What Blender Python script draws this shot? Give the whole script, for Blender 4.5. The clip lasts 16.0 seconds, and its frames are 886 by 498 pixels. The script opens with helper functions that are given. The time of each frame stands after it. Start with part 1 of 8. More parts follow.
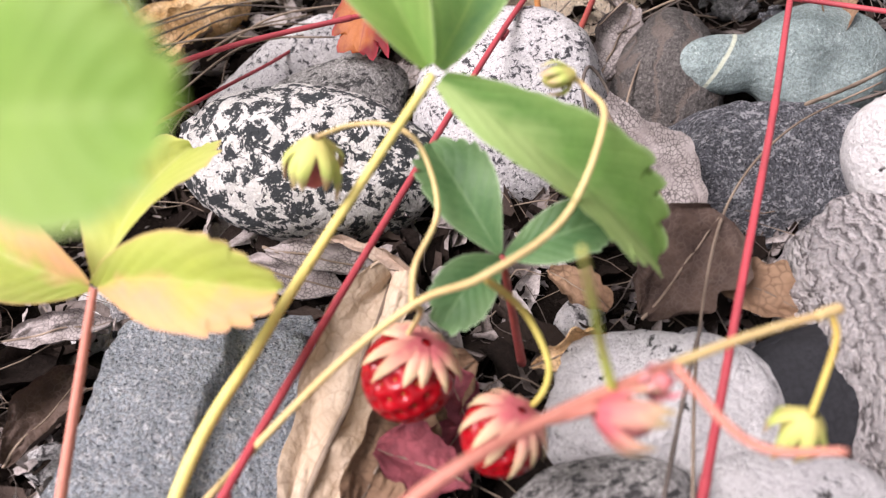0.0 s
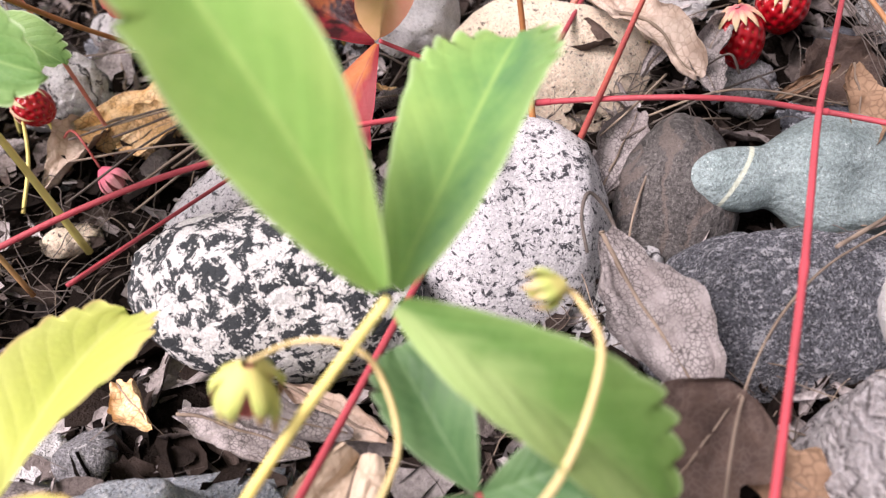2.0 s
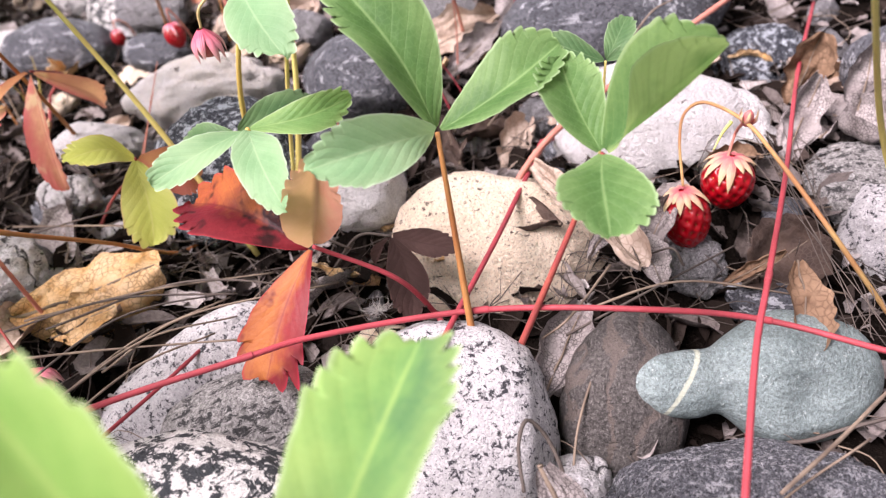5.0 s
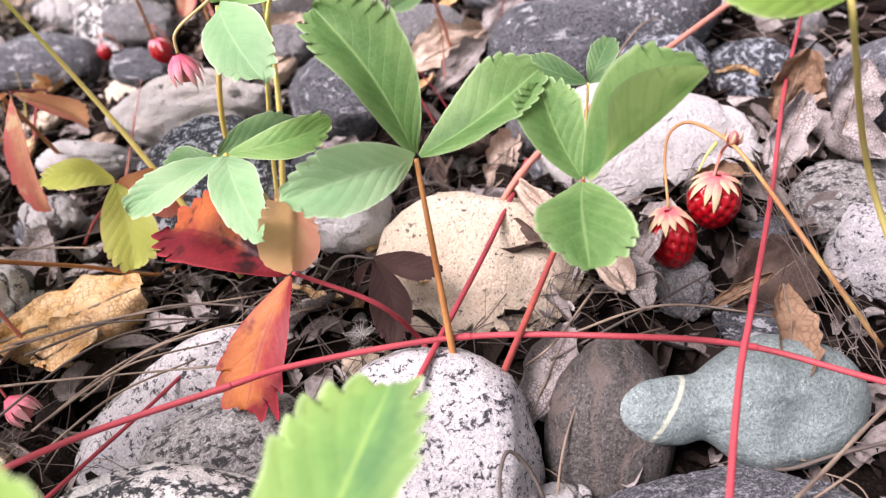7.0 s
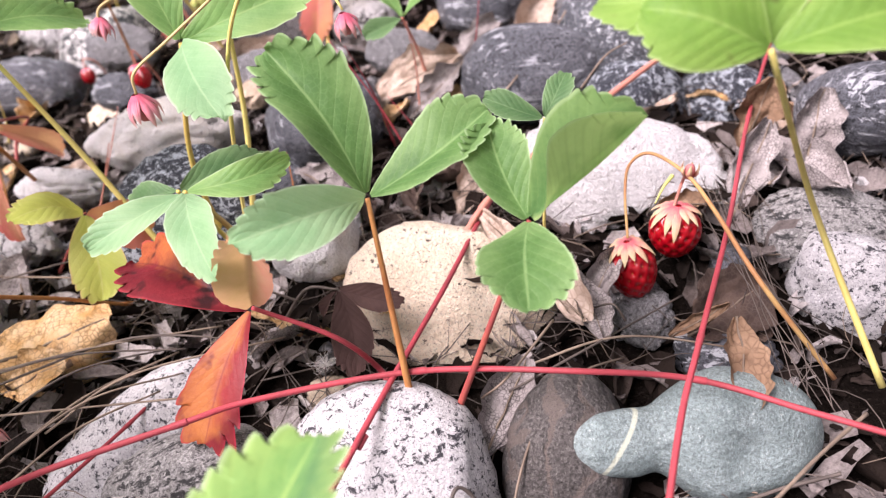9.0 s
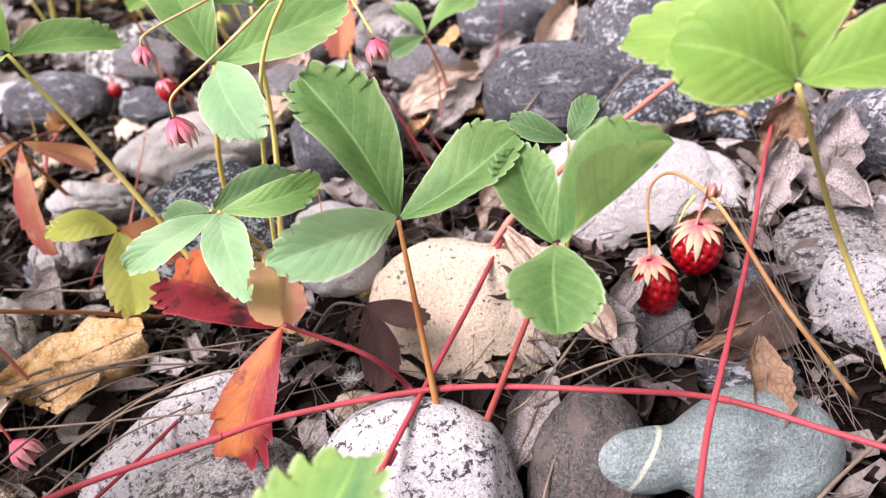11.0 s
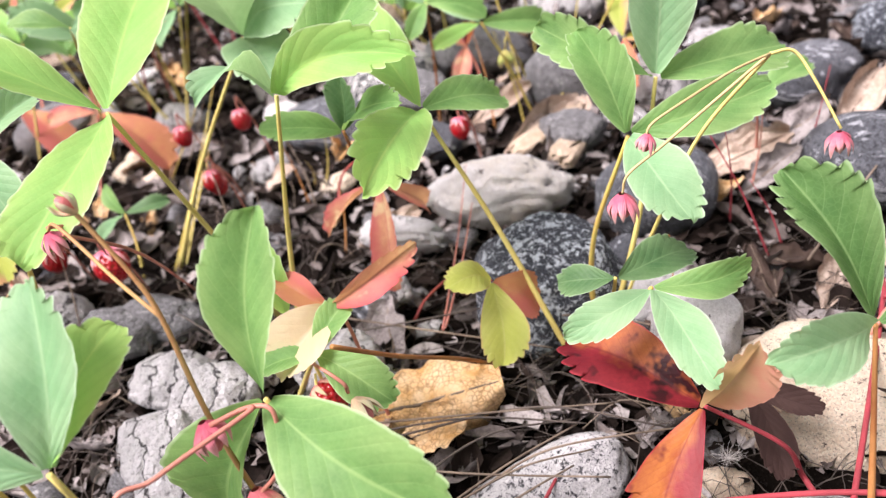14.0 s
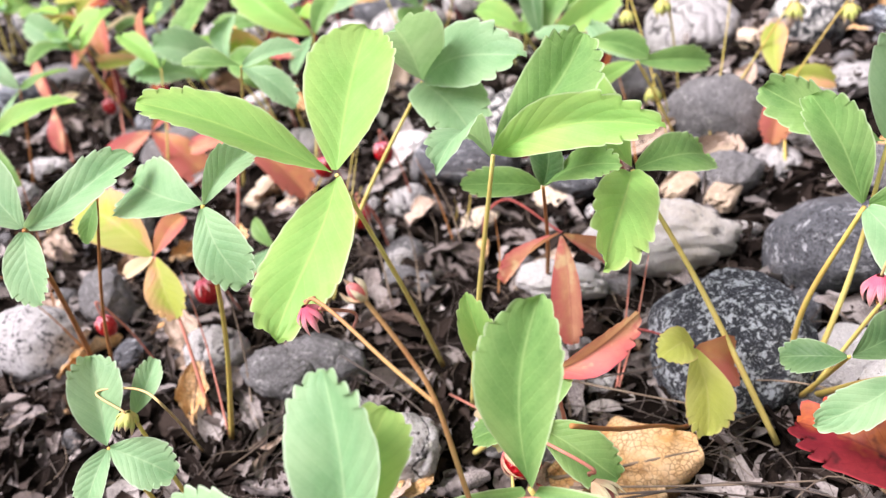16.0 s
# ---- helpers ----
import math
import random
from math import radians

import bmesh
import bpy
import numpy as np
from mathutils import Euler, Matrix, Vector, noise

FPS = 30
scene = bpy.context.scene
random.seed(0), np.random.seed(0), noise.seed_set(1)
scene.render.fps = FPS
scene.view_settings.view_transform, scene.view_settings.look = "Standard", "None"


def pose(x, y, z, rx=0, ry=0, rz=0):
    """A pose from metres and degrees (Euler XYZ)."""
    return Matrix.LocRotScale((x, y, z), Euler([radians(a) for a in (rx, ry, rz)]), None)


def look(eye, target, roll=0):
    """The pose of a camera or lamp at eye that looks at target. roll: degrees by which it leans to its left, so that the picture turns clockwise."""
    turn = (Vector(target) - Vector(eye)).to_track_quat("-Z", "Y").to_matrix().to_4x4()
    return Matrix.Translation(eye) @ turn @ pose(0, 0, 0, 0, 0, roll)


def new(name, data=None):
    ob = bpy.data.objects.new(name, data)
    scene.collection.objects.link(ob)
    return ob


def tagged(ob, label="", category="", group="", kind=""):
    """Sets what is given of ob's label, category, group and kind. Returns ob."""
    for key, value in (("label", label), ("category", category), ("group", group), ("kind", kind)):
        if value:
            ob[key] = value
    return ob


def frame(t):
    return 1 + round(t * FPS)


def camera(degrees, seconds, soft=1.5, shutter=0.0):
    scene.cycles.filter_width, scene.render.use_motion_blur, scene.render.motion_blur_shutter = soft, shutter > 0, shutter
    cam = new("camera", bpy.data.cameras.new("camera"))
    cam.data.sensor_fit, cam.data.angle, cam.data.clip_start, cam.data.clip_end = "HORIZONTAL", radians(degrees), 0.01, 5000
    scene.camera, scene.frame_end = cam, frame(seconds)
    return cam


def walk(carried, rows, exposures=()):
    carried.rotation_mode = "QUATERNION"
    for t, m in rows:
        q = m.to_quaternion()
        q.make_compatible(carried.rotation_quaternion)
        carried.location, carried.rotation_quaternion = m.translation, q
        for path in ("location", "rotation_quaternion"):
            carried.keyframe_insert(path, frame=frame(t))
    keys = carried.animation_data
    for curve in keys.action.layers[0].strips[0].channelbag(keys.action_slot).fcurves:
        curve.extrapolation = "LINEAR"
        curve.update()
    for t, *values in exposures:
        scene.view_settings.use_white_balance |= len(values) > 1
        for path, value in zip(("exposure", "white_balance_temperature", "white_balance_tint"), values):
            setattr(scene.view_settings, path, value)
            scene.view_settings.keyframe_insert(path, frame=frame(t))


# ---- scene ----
SKY, SUN, EXPOSURE = 0.060, 2.75, 1.28
cam = camera(60.2, 16.0, soft=1.2)
# seconds, eye and target in centimetres, roll in degrees
PATH = [
    (0, (0.000, -0.000, 13.405), (-0.017, 14.195, -0.684), -11.37),
    (0.5, (-0.037, 1.000, 13.930), (-0.083, 15.269, -0.084), -11.76),
    (1, (0.463, 1.715, 13.716), (0.413, 16.060, -0.220), -11.78),
    (1.5, (0.833, 2.485, 13.795), (0.771, 16.971, 0.006), -11.68),
    (2, (1.173, 3.533, 13.793), (1.074, 18.169, 0.164), -11.60),
    (2.5, (1.361, 4.448, 14.013), (1.324, 19.257, 0.571), -11.19),
    (3, (1.760, 5.131, 14.883), (1.654, 20.109, 1.629), -12.02),
    (3.5, (2.304, 5.731, 15.049), (2.441, 20.831, 1.934), -11.44),
    (4, (2.628, 5.703, 15.034), (2.854, 20.943, 2.086), -11.65),
    (4.5, (2.997, 6.145, 15.952), (3.342, 21.522, 3.168), -11.68),
    (5, (3.297, 6.348, 16.012), (3.787, 21.929, 3.482), -11.48),
    (5.2, (3.272, 6.606, 16.279), (3.783, 22.112, 3.657), -11.61),
    (7.5, (4.188, 6.942, 16.223), (4.796, 22.587, 3.780), -11.61),
    (8, (4.629, 7.101, 16.379), (5.248, 22.749, 3.938), -11.68),
    (10.3, (5.256, 6.465, 16.944), (5.700, 22.344, 4.793), -12.42),
    (10.5, (5.233, 6.466, 16.856), (5.649, 22.314, 4.664), -12.42),
    (11, (4.832, 6.771, 17.384), (5.097, 22.649, 5.226), -12.39),
    (11.5, (3.329, 6.700, 17.990), (3.320, 22.647, 5.919), -12.13),
    (12, (1.202, 7.070, 19.228), (0.890, 23.053, 7.208), -11.76),
    (12.5, (-0.439, 7.555, 19.194), (-1.190, 23.665, 7.366), -11.46),
    (13, (-1.373, 7.845, 19.088), (-2.669, 23.989, 7.354), -11.63),
    (13.5, (-2.346, 8.275, 19.830), (-4.147, 24.445, 8.200), -12.06),
    (14, (-3.584, 8.280, 20.493), (-5.767, 24.454, 8.934), -12.26),
    (14.5, (-4.824, 8.579, 20.990), (-7.310, 24.773, 9.520), -12.36),
    (15, (-5.445, 9.053, 21.236), (-8.166, 25.271, 9.853), -12.47),
    (15.5, (-6.714, 9.402, 21.583), (-9.796, 25.614, 10.284), -12.80),
    (16, (-8.377, 9.616, 22.485), (-11.730, 25.795, 11.216), -12.87),
]
walk(cam, [(t, look(tuple(0.01 * v for v in eye), tuple(0.01 * v for v in target), roll)) for t, eye, target, roll in PATH],
     [(0.0, EXPOSURE, 6500, 25), (2.0, EXPOSURE + 0.12, 6500, 28), (5.0, EXPOSURE + 0.19, 6500, 31), (11.0, EXPOSURE + 0.19, 6500, 31), (13.5, EXPOSURE + 0.19, 6450, 25), (16.0, EXPOSURE + 0.19, 6450, 25)])
cam.data.dof.use_dof = True
cam.data.dof.focus_distance = 0.20
cam.data.dof.aperture_fstop = 16.0
C = 0.01                      # the plan below is in centimetres
UP = Vector((0, 0, 1))


# ---- light ----
world = bpy.data.worlds.new("overcast_sky")
scene.world = world
world.use_nodes = True
wn, wl = world.node_tree.nodes, world.node_tree.links
sky = wn.new("ShaderNodeTexSky")
sky.sky_type, sky.sun_disc = "NISHITA", False
sky.sun_elevation, sky.sun_rotation = radians(61), radians(249)
sky.dust_density, sky.air_density = 4.0, 1.0
grey = wn.new("ShaderNodeHueSaturation")
grey.inputs["Saturation"].default_value = 0.12
wl.new(sky.outputs[0], grey.inputs["Color"])
wl.new(grey.outputs[0], wn["Background"].inputs["Color"])
wn["Background"].inputs["Strength"].default_value = SKY
sun = new("sun", bpy.data.lights.new("sun", "SUN"))
sun.data.energy, sun.data.angle, sun.data.color = SUN, radians(34), (1.0, 0.97, 0.93)
sun.matrix_world = look((-1.10, -0.22, 2.0), (0, 0.2, 0))


# ---- materials ----
def mat(name, rough=0.6):
    m = bpy.data.materials.new(name)
    m.use_nodes = True
    n = m.node_tree.nodes
    p = n["Principled BSDF"]
    p.inputs["Roughness"].default_value = rough
    return m, n, m.node_tree.links, p


def rgb(c):
    return (*c, 1.0)


def ramp(n, l, src, stops, mode="LINEAR"):
    r = n.new("ShaderNodeValToRGB")
    r.color_ramp.interpolation = mode
    e = r.color_ramp.elements
    while len(e) < len(stops):
        e.new(0.5)
    for el, (at, c) in zip(e, stops):
        el.position, el.color = at, rgb(c) if len(c) == 3 else c
    l.new(src, r.inputs[0])
    return r.outputs[0]


def coords(n, l, scale=(1, 1, 1), rnd=True):
    t = n.new("ShaderNodeTexCoord")
    mp = n.new("ShaderNodeMapping")
    mp.inputs["Scale"].default_value = scale
    l.new(t.outputs["Object"], mp.inputs[0])
    if rnd:
        o = n.new("ShaderNodeObjectInfo")
        mul = n.new("ShaderNodeMath")
        mul.operation = "MULTIPLY"
        mul.inputs[1].default_value = 7.0
        l.new(o.outputs["Random"], mul.inputs[0])
        add = n.new("ShaderNodeVectorMath")
        l.new(mp.outputs[0], add.inputs[0])
        l.new(mul.outputs[0], add.inputs[1])
        return add.outputs[0]
    return mp.outputs[0]


def noise_tex(n, l, vec, scale, detail=4, rough=0.6, dist=0.0):
    t = n.new("ShaderNodeTexNoise")
    t.inputs["Scale"].default_value, t.inputs["Detail"].default_value = scale, detail
    t.inputs["Roughness"].default_value, t.inputs["Distortion"].default_value = rough, dist
    l.new(vec, t.inputs["Vector"])
    return t.outputs[0]


def voro(n, l, vec, scale, feature="F1", out="Distance"):
    t = n.new("ShaderNodeTexVoronoi")
    t.feature = feature
    t.inputs["Scale"].default_value = scale
    l.new(vec, t.inputs["Vector"])
    return t.outputs[out]


def mix(n, l, fac, a, b, mode="MIX"):
    m = n.new("ShaderNodeMix")
    m.data_type, m.blend_type = "RGBA", mode
    for sock, v in ((m.inputs[0], fac), (m.inputs[6], a), (m.inputs[7], b)):
        if isinstance(v, bpy.types.NodeSocket):
            l.new(v, sock)
        else:
            sock.default_value = v if isinstance(v, (int, float)) else rgb(v)
    return m.outputs[2]


def calc(n, l, op, a, b=0.0):
    m = n.new("ShaderNodeMath")
    m.operation = op
    for sock, v in ((m.inputs[0], a), (m.inputs[1], b)):
        if isinstance(v, bpy.types.NodeSocket):
            l.new(v, sock)
        else:
            sock.default_value = v
    return m.outputs[0]


def bump(n, l, p, height, dist, strength=1.0):
    b = n.new("ShaderNodeBump")
    b.inputs["Distance"].default_value, b.inputs["Strength"].default_value = dist, strength
    l.new(height, b.inputs["Height"])
    l.new(b.outputs[0], p.inputs["Normal"])


def leaf_mat(name, base, dark, vein, edge, spots=None, thin=0.35, rough=0.45, veins=7.5, cross=None, split=0.34, pleat=0.6, spotty=0.64):
    """A living leaflet: side veins from the midrib, a pale margin, mottling; light comes through it."""
    m, n, l, p = mat(name, rough)
    uv = n.new("ShaderNodeUVMap")
    sep = n.new("ShaderNodeSeparateXYZ")
    l.new(uv.outputs[0], sep.inputs[0])
    u, v = sep.outputs[0], calc(n, l, "ABSOLUTE", calc(n, l, "SUBTRACT", calc(n, l, "MULTIPLY", sep.outputs[1], 2.0), 1.0))
    vec = coords(n, l)
    big = noise_tex(n, l, vec, 90, 3)
    col = mix(n, l, ramp(n, l, big, ((0.34, (0, 0, 0)), (0.64, (1, 1, 1)))), base, dark)
    small = noise_tex(n, l, vec, 900, 3)
    col = mix(n, l, calc(n, l, "MULTIPLY", small, 0.4), col, dark)
    pale = noise_tex(n, l, vec, 42, 2)
    col = mix(n, l, ramp(n, l, pale, ((0.52, (0, 0, 0)), (0.72, (0.5, 0.5, 0.5)))), col, vein)
    oi = n.new("ShaderNodeObjectInfo")
    col = mix(n, l, calc(n, l, "MULTIPLY", oi.outputs["Random"], 0.26), col, tuple(0.85 * c for c in dark))
    # a second colour over one half: autumn tint, paler underside, painted light and shade
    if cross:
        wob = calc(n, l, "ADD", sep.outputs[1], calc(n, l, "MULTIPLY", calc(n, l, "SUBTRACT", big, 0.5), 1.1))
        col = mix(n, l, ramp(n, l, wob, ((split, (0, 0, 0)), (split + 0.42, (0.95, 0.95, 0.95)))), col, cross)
    if spots:
        s = ramp(n, l, noise_tex(n, l, vec, 85, 3), ((spotty, (0, 0, 0)), (spotty + 0.08, (1, 1, 1))))
        col = mix(n, l, s, col, spots)
    ph = calc(n, l, "MULTIPLY", calc(n, l, "SUBTRACT", u, calc(n, l, "MULTIPLY", v, 0.33)), veins)
    w = calc(n, l, "PINGPONG", ph, 0.5)
    side = ramp(n, l, w, ((0.0, (1, 1, 1)), (0.025, (0.4, 0.4, 0.4)), (0.06, (0, 0, 0))))
    mid = ramp(n, l, v, ((0.0, (1, 1, 1)), (0.022, (0.8, 0.8, 0.8)), (0.05, (0, 0, 0))))
    broad = ramp(n, l, calc(n, l, "ADD", v, calc(n, l, "MULTIPLY", calc(n, l, "SUBTRACT", small, 0.5), 0.5)), ((0.45, (0, 0, 0)), (1.0, (0.38, 0.38, 0.38))))
    col = mix(n, l, broad, col, vein)
    net = ramp(n, l, voro(n, l, vec, 620, "DISTANCE_TO_EDGE"), ((0.0, (0.10, 0.10, 0.10)), (0.12, (0, 0, 0))))
    col = mix(n, l, net, col, vein)
    crease = ramp(n, l, calc(n, l, "SUBTRACT", 0.5, w), ((0.0, (0.26 * pleat,) * 3), (0.15, (0, 0, 0))))
    col = mix(n, l, crease, col, tuple(0.75 * c for c in dark))
    vv = calc(n, l, "MAXIMUM", calc(n, l, "MULTIPLY", side, 0.36), calc(n, l, "MULTIPLY", mid, 0.8))
    col = mix(n, l, calc(n, l, "MULTIPLY", vv, 0.6), col, vein)
    rim = ramp(n, l, v, ((0.93, (0, 0, 0)), (0.975, (1, 1, 1))))
    col = mix(n, l, calc(n, l, "MULTIPLY", rim, 0.5), col, edge)
    l.new(col, p.inputs["Base Color"])
    h = calc(n, l, "ADD", calc(n, l, "MULTIPLY", calc(n, l, "POWER", w, 0.5), pleat), calc(n, l, "MULTIPLY", small, 0.5))
    bump(n, l, p, h, 0.0007, 0.42)
    p.inputs["Specular IOR Level"].default_value = 0.16
    tr = n.new("ShaderNodeBsdfTranslucent")
    l.new(mix(n, l, 0.5, col, (min(1, base[0] * 1.5), min(1, base[1] * 1.3), base[2] * 0.8)), tr.inputs[0])
    sh = n.new("ShaderNodeMixShader")
    sh.inputs[0].default_value = thin
    l.new(p.outputs[0], sh.inputs[1])
    l.new(tr.outputs[0], sh.inputs[2])
    l.new(sh.outputs[0], n["Material Output"].inputs[0])
    return m


def dry_mat(name, a, b, crack, rough=0.75, net=450, depth=0.0006, lines=0.6):
    """A dead leaf: a net of fine veins over blotched brown or grey."""
    m, n, l, p = mat(name, rough)
    vec = coords(n, l)
    warp = noise_tex(n, l, vec, 110, 4)
    col = mix(n, l, ramp(n, l, warp, ((0.35, (0, 0, 0)), (0.65, (1, 1, 1)))), a, b)
    fine = noise_tex(n, l, vec, 1500, 3)
    col = mix(n, l, calc(n, l, "MULTIPLY", fine, 0.5), col, b)
    e = voro(n, l, vec, net, "DISTANCE_TO_EDGE")
    line = ramp(n, l, e, ((0.0, (1, 1, 1)), (0.13, (0, 0, 0))))
    patch = ramp(n, l, noise_tex(n, l, vec, 160, 2), ((0.34, (0.15, 0.15, 0.15)), (0.55, (1, 1, 1))))
    col = mix(n, l, calc(n, l, "MULTIPLY", calc(n, l, "MULTIPLY", line, patch), lines), col, crack)
    g = n.new("ShaderNodeNewGeometry")
    col = mix(n, l, calc(n, l, "MULTIPLY", g.outputs["Random Per Island"], 0.3), col, b)
    l.new(col, p.inputs["Base Color"])
    p.inputs["Specular IOR Level"].default_value = 0.15
    bump(n, l, p, calc(n, l, "ADD", warp, calc(n, l, "MULTIPLY", e, 0.22)), depth * 2, 0.7)
    return m


def rock_mat(name, base, alt, speck=None, size=300, cut=0.58, fine=None, rough=0.8, bands=None, coarse=60, relief=0.0006, ring=None, grainy=0.5, stretch=None, dirt=1.0, salt=0.25):
    """Stone: base mottled with alt, specks of a third mineral, a film of dirt, and bands or veins where it has them."""
    m, n, l, p = mat(name, rough)
    vec = coords(n, l)
    big = noise_tex(n, l, vec, coarse, 5, 0.65)
    col = mix(n, l, ramp(n, l, big, ((0.36, (0, 0, 0)), (0.66, (1, 1, 1)))), base, alt)
    film = noise_tex(n, l, coords(n, l, (0.35, 1.0, 1.7)), 240, 4, 0.65)
    col = mix(n, l, ramp(n, l, film, ((0.50, (0, 0, 0)), (0.72, (0.45 * dirt,) * 3))), col, tuple(c * 0.5 for c in base))
    grain = noise_tex(n, l, vec, 1050, 4, 0.75)
    col = mix(n, l, ramp(n, l, grain, ((0.47, (0, 0, 0)), (0.56, (0.80 * dirt,) * 3))), col, tuple(c * 0.32 for c in base))
    shine = noise_tex(n, l, coords(n, l, (1.1, 0.9, 1.0)), 1250, 3, 0.7)
    col = mix(n, l, ramp(n, l, shine, ((0.53, (0, 0, 0)), (0.60, (0.35 + 0.5 * min(1.0, salt),) * 3))), col, tuple(min(0.92, c * 1.25 + 0.20 * salt) for c in base))
    mid = noise_tex(n, l, vec, 420, 5, 0.7)
    col = mix(n, l, ramp(n, l, mid, ((0.42, (0, 0, 0)), (0.64, (0.38 * dirt,) * 3))), col, tuple(c * 0.5 for c in alt))
    height = calc(n, l, "ADD", calc(n, l, "MULTIPLY", grain, 0.5 + 0.5 * grainy), calc(n, l, "ADD", calc(n, l, "MULTIPLY", mid, 0.6 + grainy), big))
    if bands:
        bent = n.new("ShaderNodeVectorMath")
        l.new(vec, bent.inputs[0])
        l.new(calc(n, l, "MULTIPLY", big, 0.009), bent.inputs[1])
        ws = bent.outputs[0]
        t = n.new("ShaderNodeTexWave")
        t.inputs["Scale"].default_value, t.inputs["Distortion"].default_value = bands[1], 6.0
        t.inputs["Detail"].default_value, t.inputs["Detail Scale"].default_value = 5.0, 3.0
        l.new(ws, t.inputs["Vector"])
        col = mix(n, l, ramp(n, l, t.outputs[1], ((bands[2], (0, 0, 0)), (min(1.0, bands[2] + 0.12), (1, 1, 1)))), col, bands[0])
        height = calc(n, l, "SUBTRACT", height, calc(n, l, "MULTIPLY", t.outputs[1], 0.6))
    if speck:
        s1 = noise_tex(n, l, coords(n, l, stretch) if stretch else vec, size, 6, 0.72, 0.5)
        s1 = calc(n, l, "ADD", s1, calc(n, l, "MULTIPLY", calc(n, l, "SUBTRACT", noise_tex(n, l, vec, size * 0.28, 2), 0.5), 0.30))
        s = ramp(n, l, s1, ((cut, (0, 0, 0)), (cut + 0.035, (1, 1, 1))))
        col = mix(n, l, s, col, speck)
    if fine:
        s2 = noise_tex(n, l, vec, size * 3.2, 2, 0.5)
        s = ramp(n, l, s2, ((0.60, (0, 0, 0)), (0.66, (1, 1, 1))))
        col = mix(n, l, s, col, fine)
    if ring:
        tc = n.new("ShaderNodeTexCoord")
        sx = n.new("ShaderNodeSeparateXYZ")
        l.new(tc.outputs["Object"], sx.inputs[0])
        slant = calc(n, l, "ADD", sx.outputs[0], calc(n, l, "MULTIPLY", sx.outputs[1], -0.60))
        off = calc(n, l, "ABSOLUTE", calc(n, l, "SUBTRACT", calc(n, l, "ADD", slant, calc(n, l, "MULTIPLY", big, 0.003)), ring[0]))
        off = calc(n, l, "MULTIPLY", off, 100.0)
        col = mix(n, l, ramp(n, l, off, ((0.0, (1, 1, 1)), (ring[1], (0.8, 0.8, 0.8)), (ring[1] * 1.6, (0, 0, 0)))), col, ring[2])
    l.new(col, p.inputs["Base Color"])
    p.inputs["Specular IOR Level"].default_value = 0.3
    bump(n, l, p, height, relief * 2.2, 1.0)
    return m


def stem_mat(name, a, b, rough=0.5, scale=70):
    m, n, l, p = mat(name, rough)
    vec = coords(n, l)
    col = mix(n, l, ramp(n, l, noise_tex(n, l, vec, scale, 3), ((0.38, (0, 0, 0)), (0.62, (1, 1, 1)))), a, b)
    f = noise_tex(n, l, vec, 1400, 3)
    col = mix(n, l, calc(n, l, "MULTIPLY", f, 0.4), col, tuple(c * 0.6 for c in a))
    l.new(col, p.inputs["Base Color"])
    p.inputs["Specular IOR Level"].default_value = 0.25
    bump(n, l, p, f, 0.0004, 0.6)
    return m


def sepal_mat(name, foot, middle, tip):
    """A sepal or bract: one colour at its foot running into others towards its tip, with fine lengthwise veins."""
    m, n, l, p = mat(name, 0.5)
    uv = n.new("ShaderNodeUVMap")
    sep = n.new("ShaderNodeSeparateXYZ")
    l.new(uv.outputs[0], sep.inputs[0])
    blot = noise_tex(n, l, coords(n, l), 260, 3)
    u = calc(n, l, "ADD", sep.outputs[0], calc(n, l, "MULTIPLY", calc(n, l, "SUBTRACT", blot, 0.5), 0.7))
    col = ramp(n, l, u, ((0.15, foot), (0.50, middle), (0.85, tip)))
    w = calc(n, l, "PINGPONG", calc(n, l, "MULTIPLY", sep.outputs[1], 5.0), 0.5)
    col = mix(n, l, ramp(n, l, w, ((0.0, (0.35, 0.35, 0.35)), (0.22, (0, 0, 0)))), col, tuple(0.6 * c for c in middle))
    l.new(col, p.inputs["Base Color"])
    p.inputs["Specular IOR Level"].default_value = 0.2
    bump(n, l, p, calc(n, l, "ADD", w, blot), 0.0003, 0.5)
    return m


GREEN = leaf_mat("leaf_green", (0.225, 0.44, 0.135), (0.125, 0.285, 0.085), (0.40, 0.60, 0.22), (0.66, 0.80, 0.52), thin=0.42)
TEAL = leaf_mat("leaf_bluish_green", (0.31, 0.53, 0.285), (0.205, 0.42, 0.205), (0.44, 0.63, 0.36), (0.66, 0.80, 0.60), thin=0.4)
BRIGHT = leaf_mat("leaf_light_green", (0.37, 0.70, 0.20), (0.28, 0.60, 0.15), (0.60, 0.79, 0.25), (0.78, 0.90, 0.62), thin=0.5)
# brighter second half: light on the lower half of the leaflet, put into the colour
PLEATED = leaf_mat("leaf_pleated_lit_half", (0.20, 0.39, 0.10), (0.13, 0.29, 0.075), (0.34, 0.52, 0.17), (0.52, 0.68, 0.36), cross=(0.46, 0.63, 0.24), split=0.36, thin=0.5, pleat=0.7)
MATT = leaf_mat("leaf_matt_green", (0.138, 0.282, 0.082), (0.072, 0.175, 0.05), (0.32, 0.50, 0.20), (0.50, 0.68, 0.38))
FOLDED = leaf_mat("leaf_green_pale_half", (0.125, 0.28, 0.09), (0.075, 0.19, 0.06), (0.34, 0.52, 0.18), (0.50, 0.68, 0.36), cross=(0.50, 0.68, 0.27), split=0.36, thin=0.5)
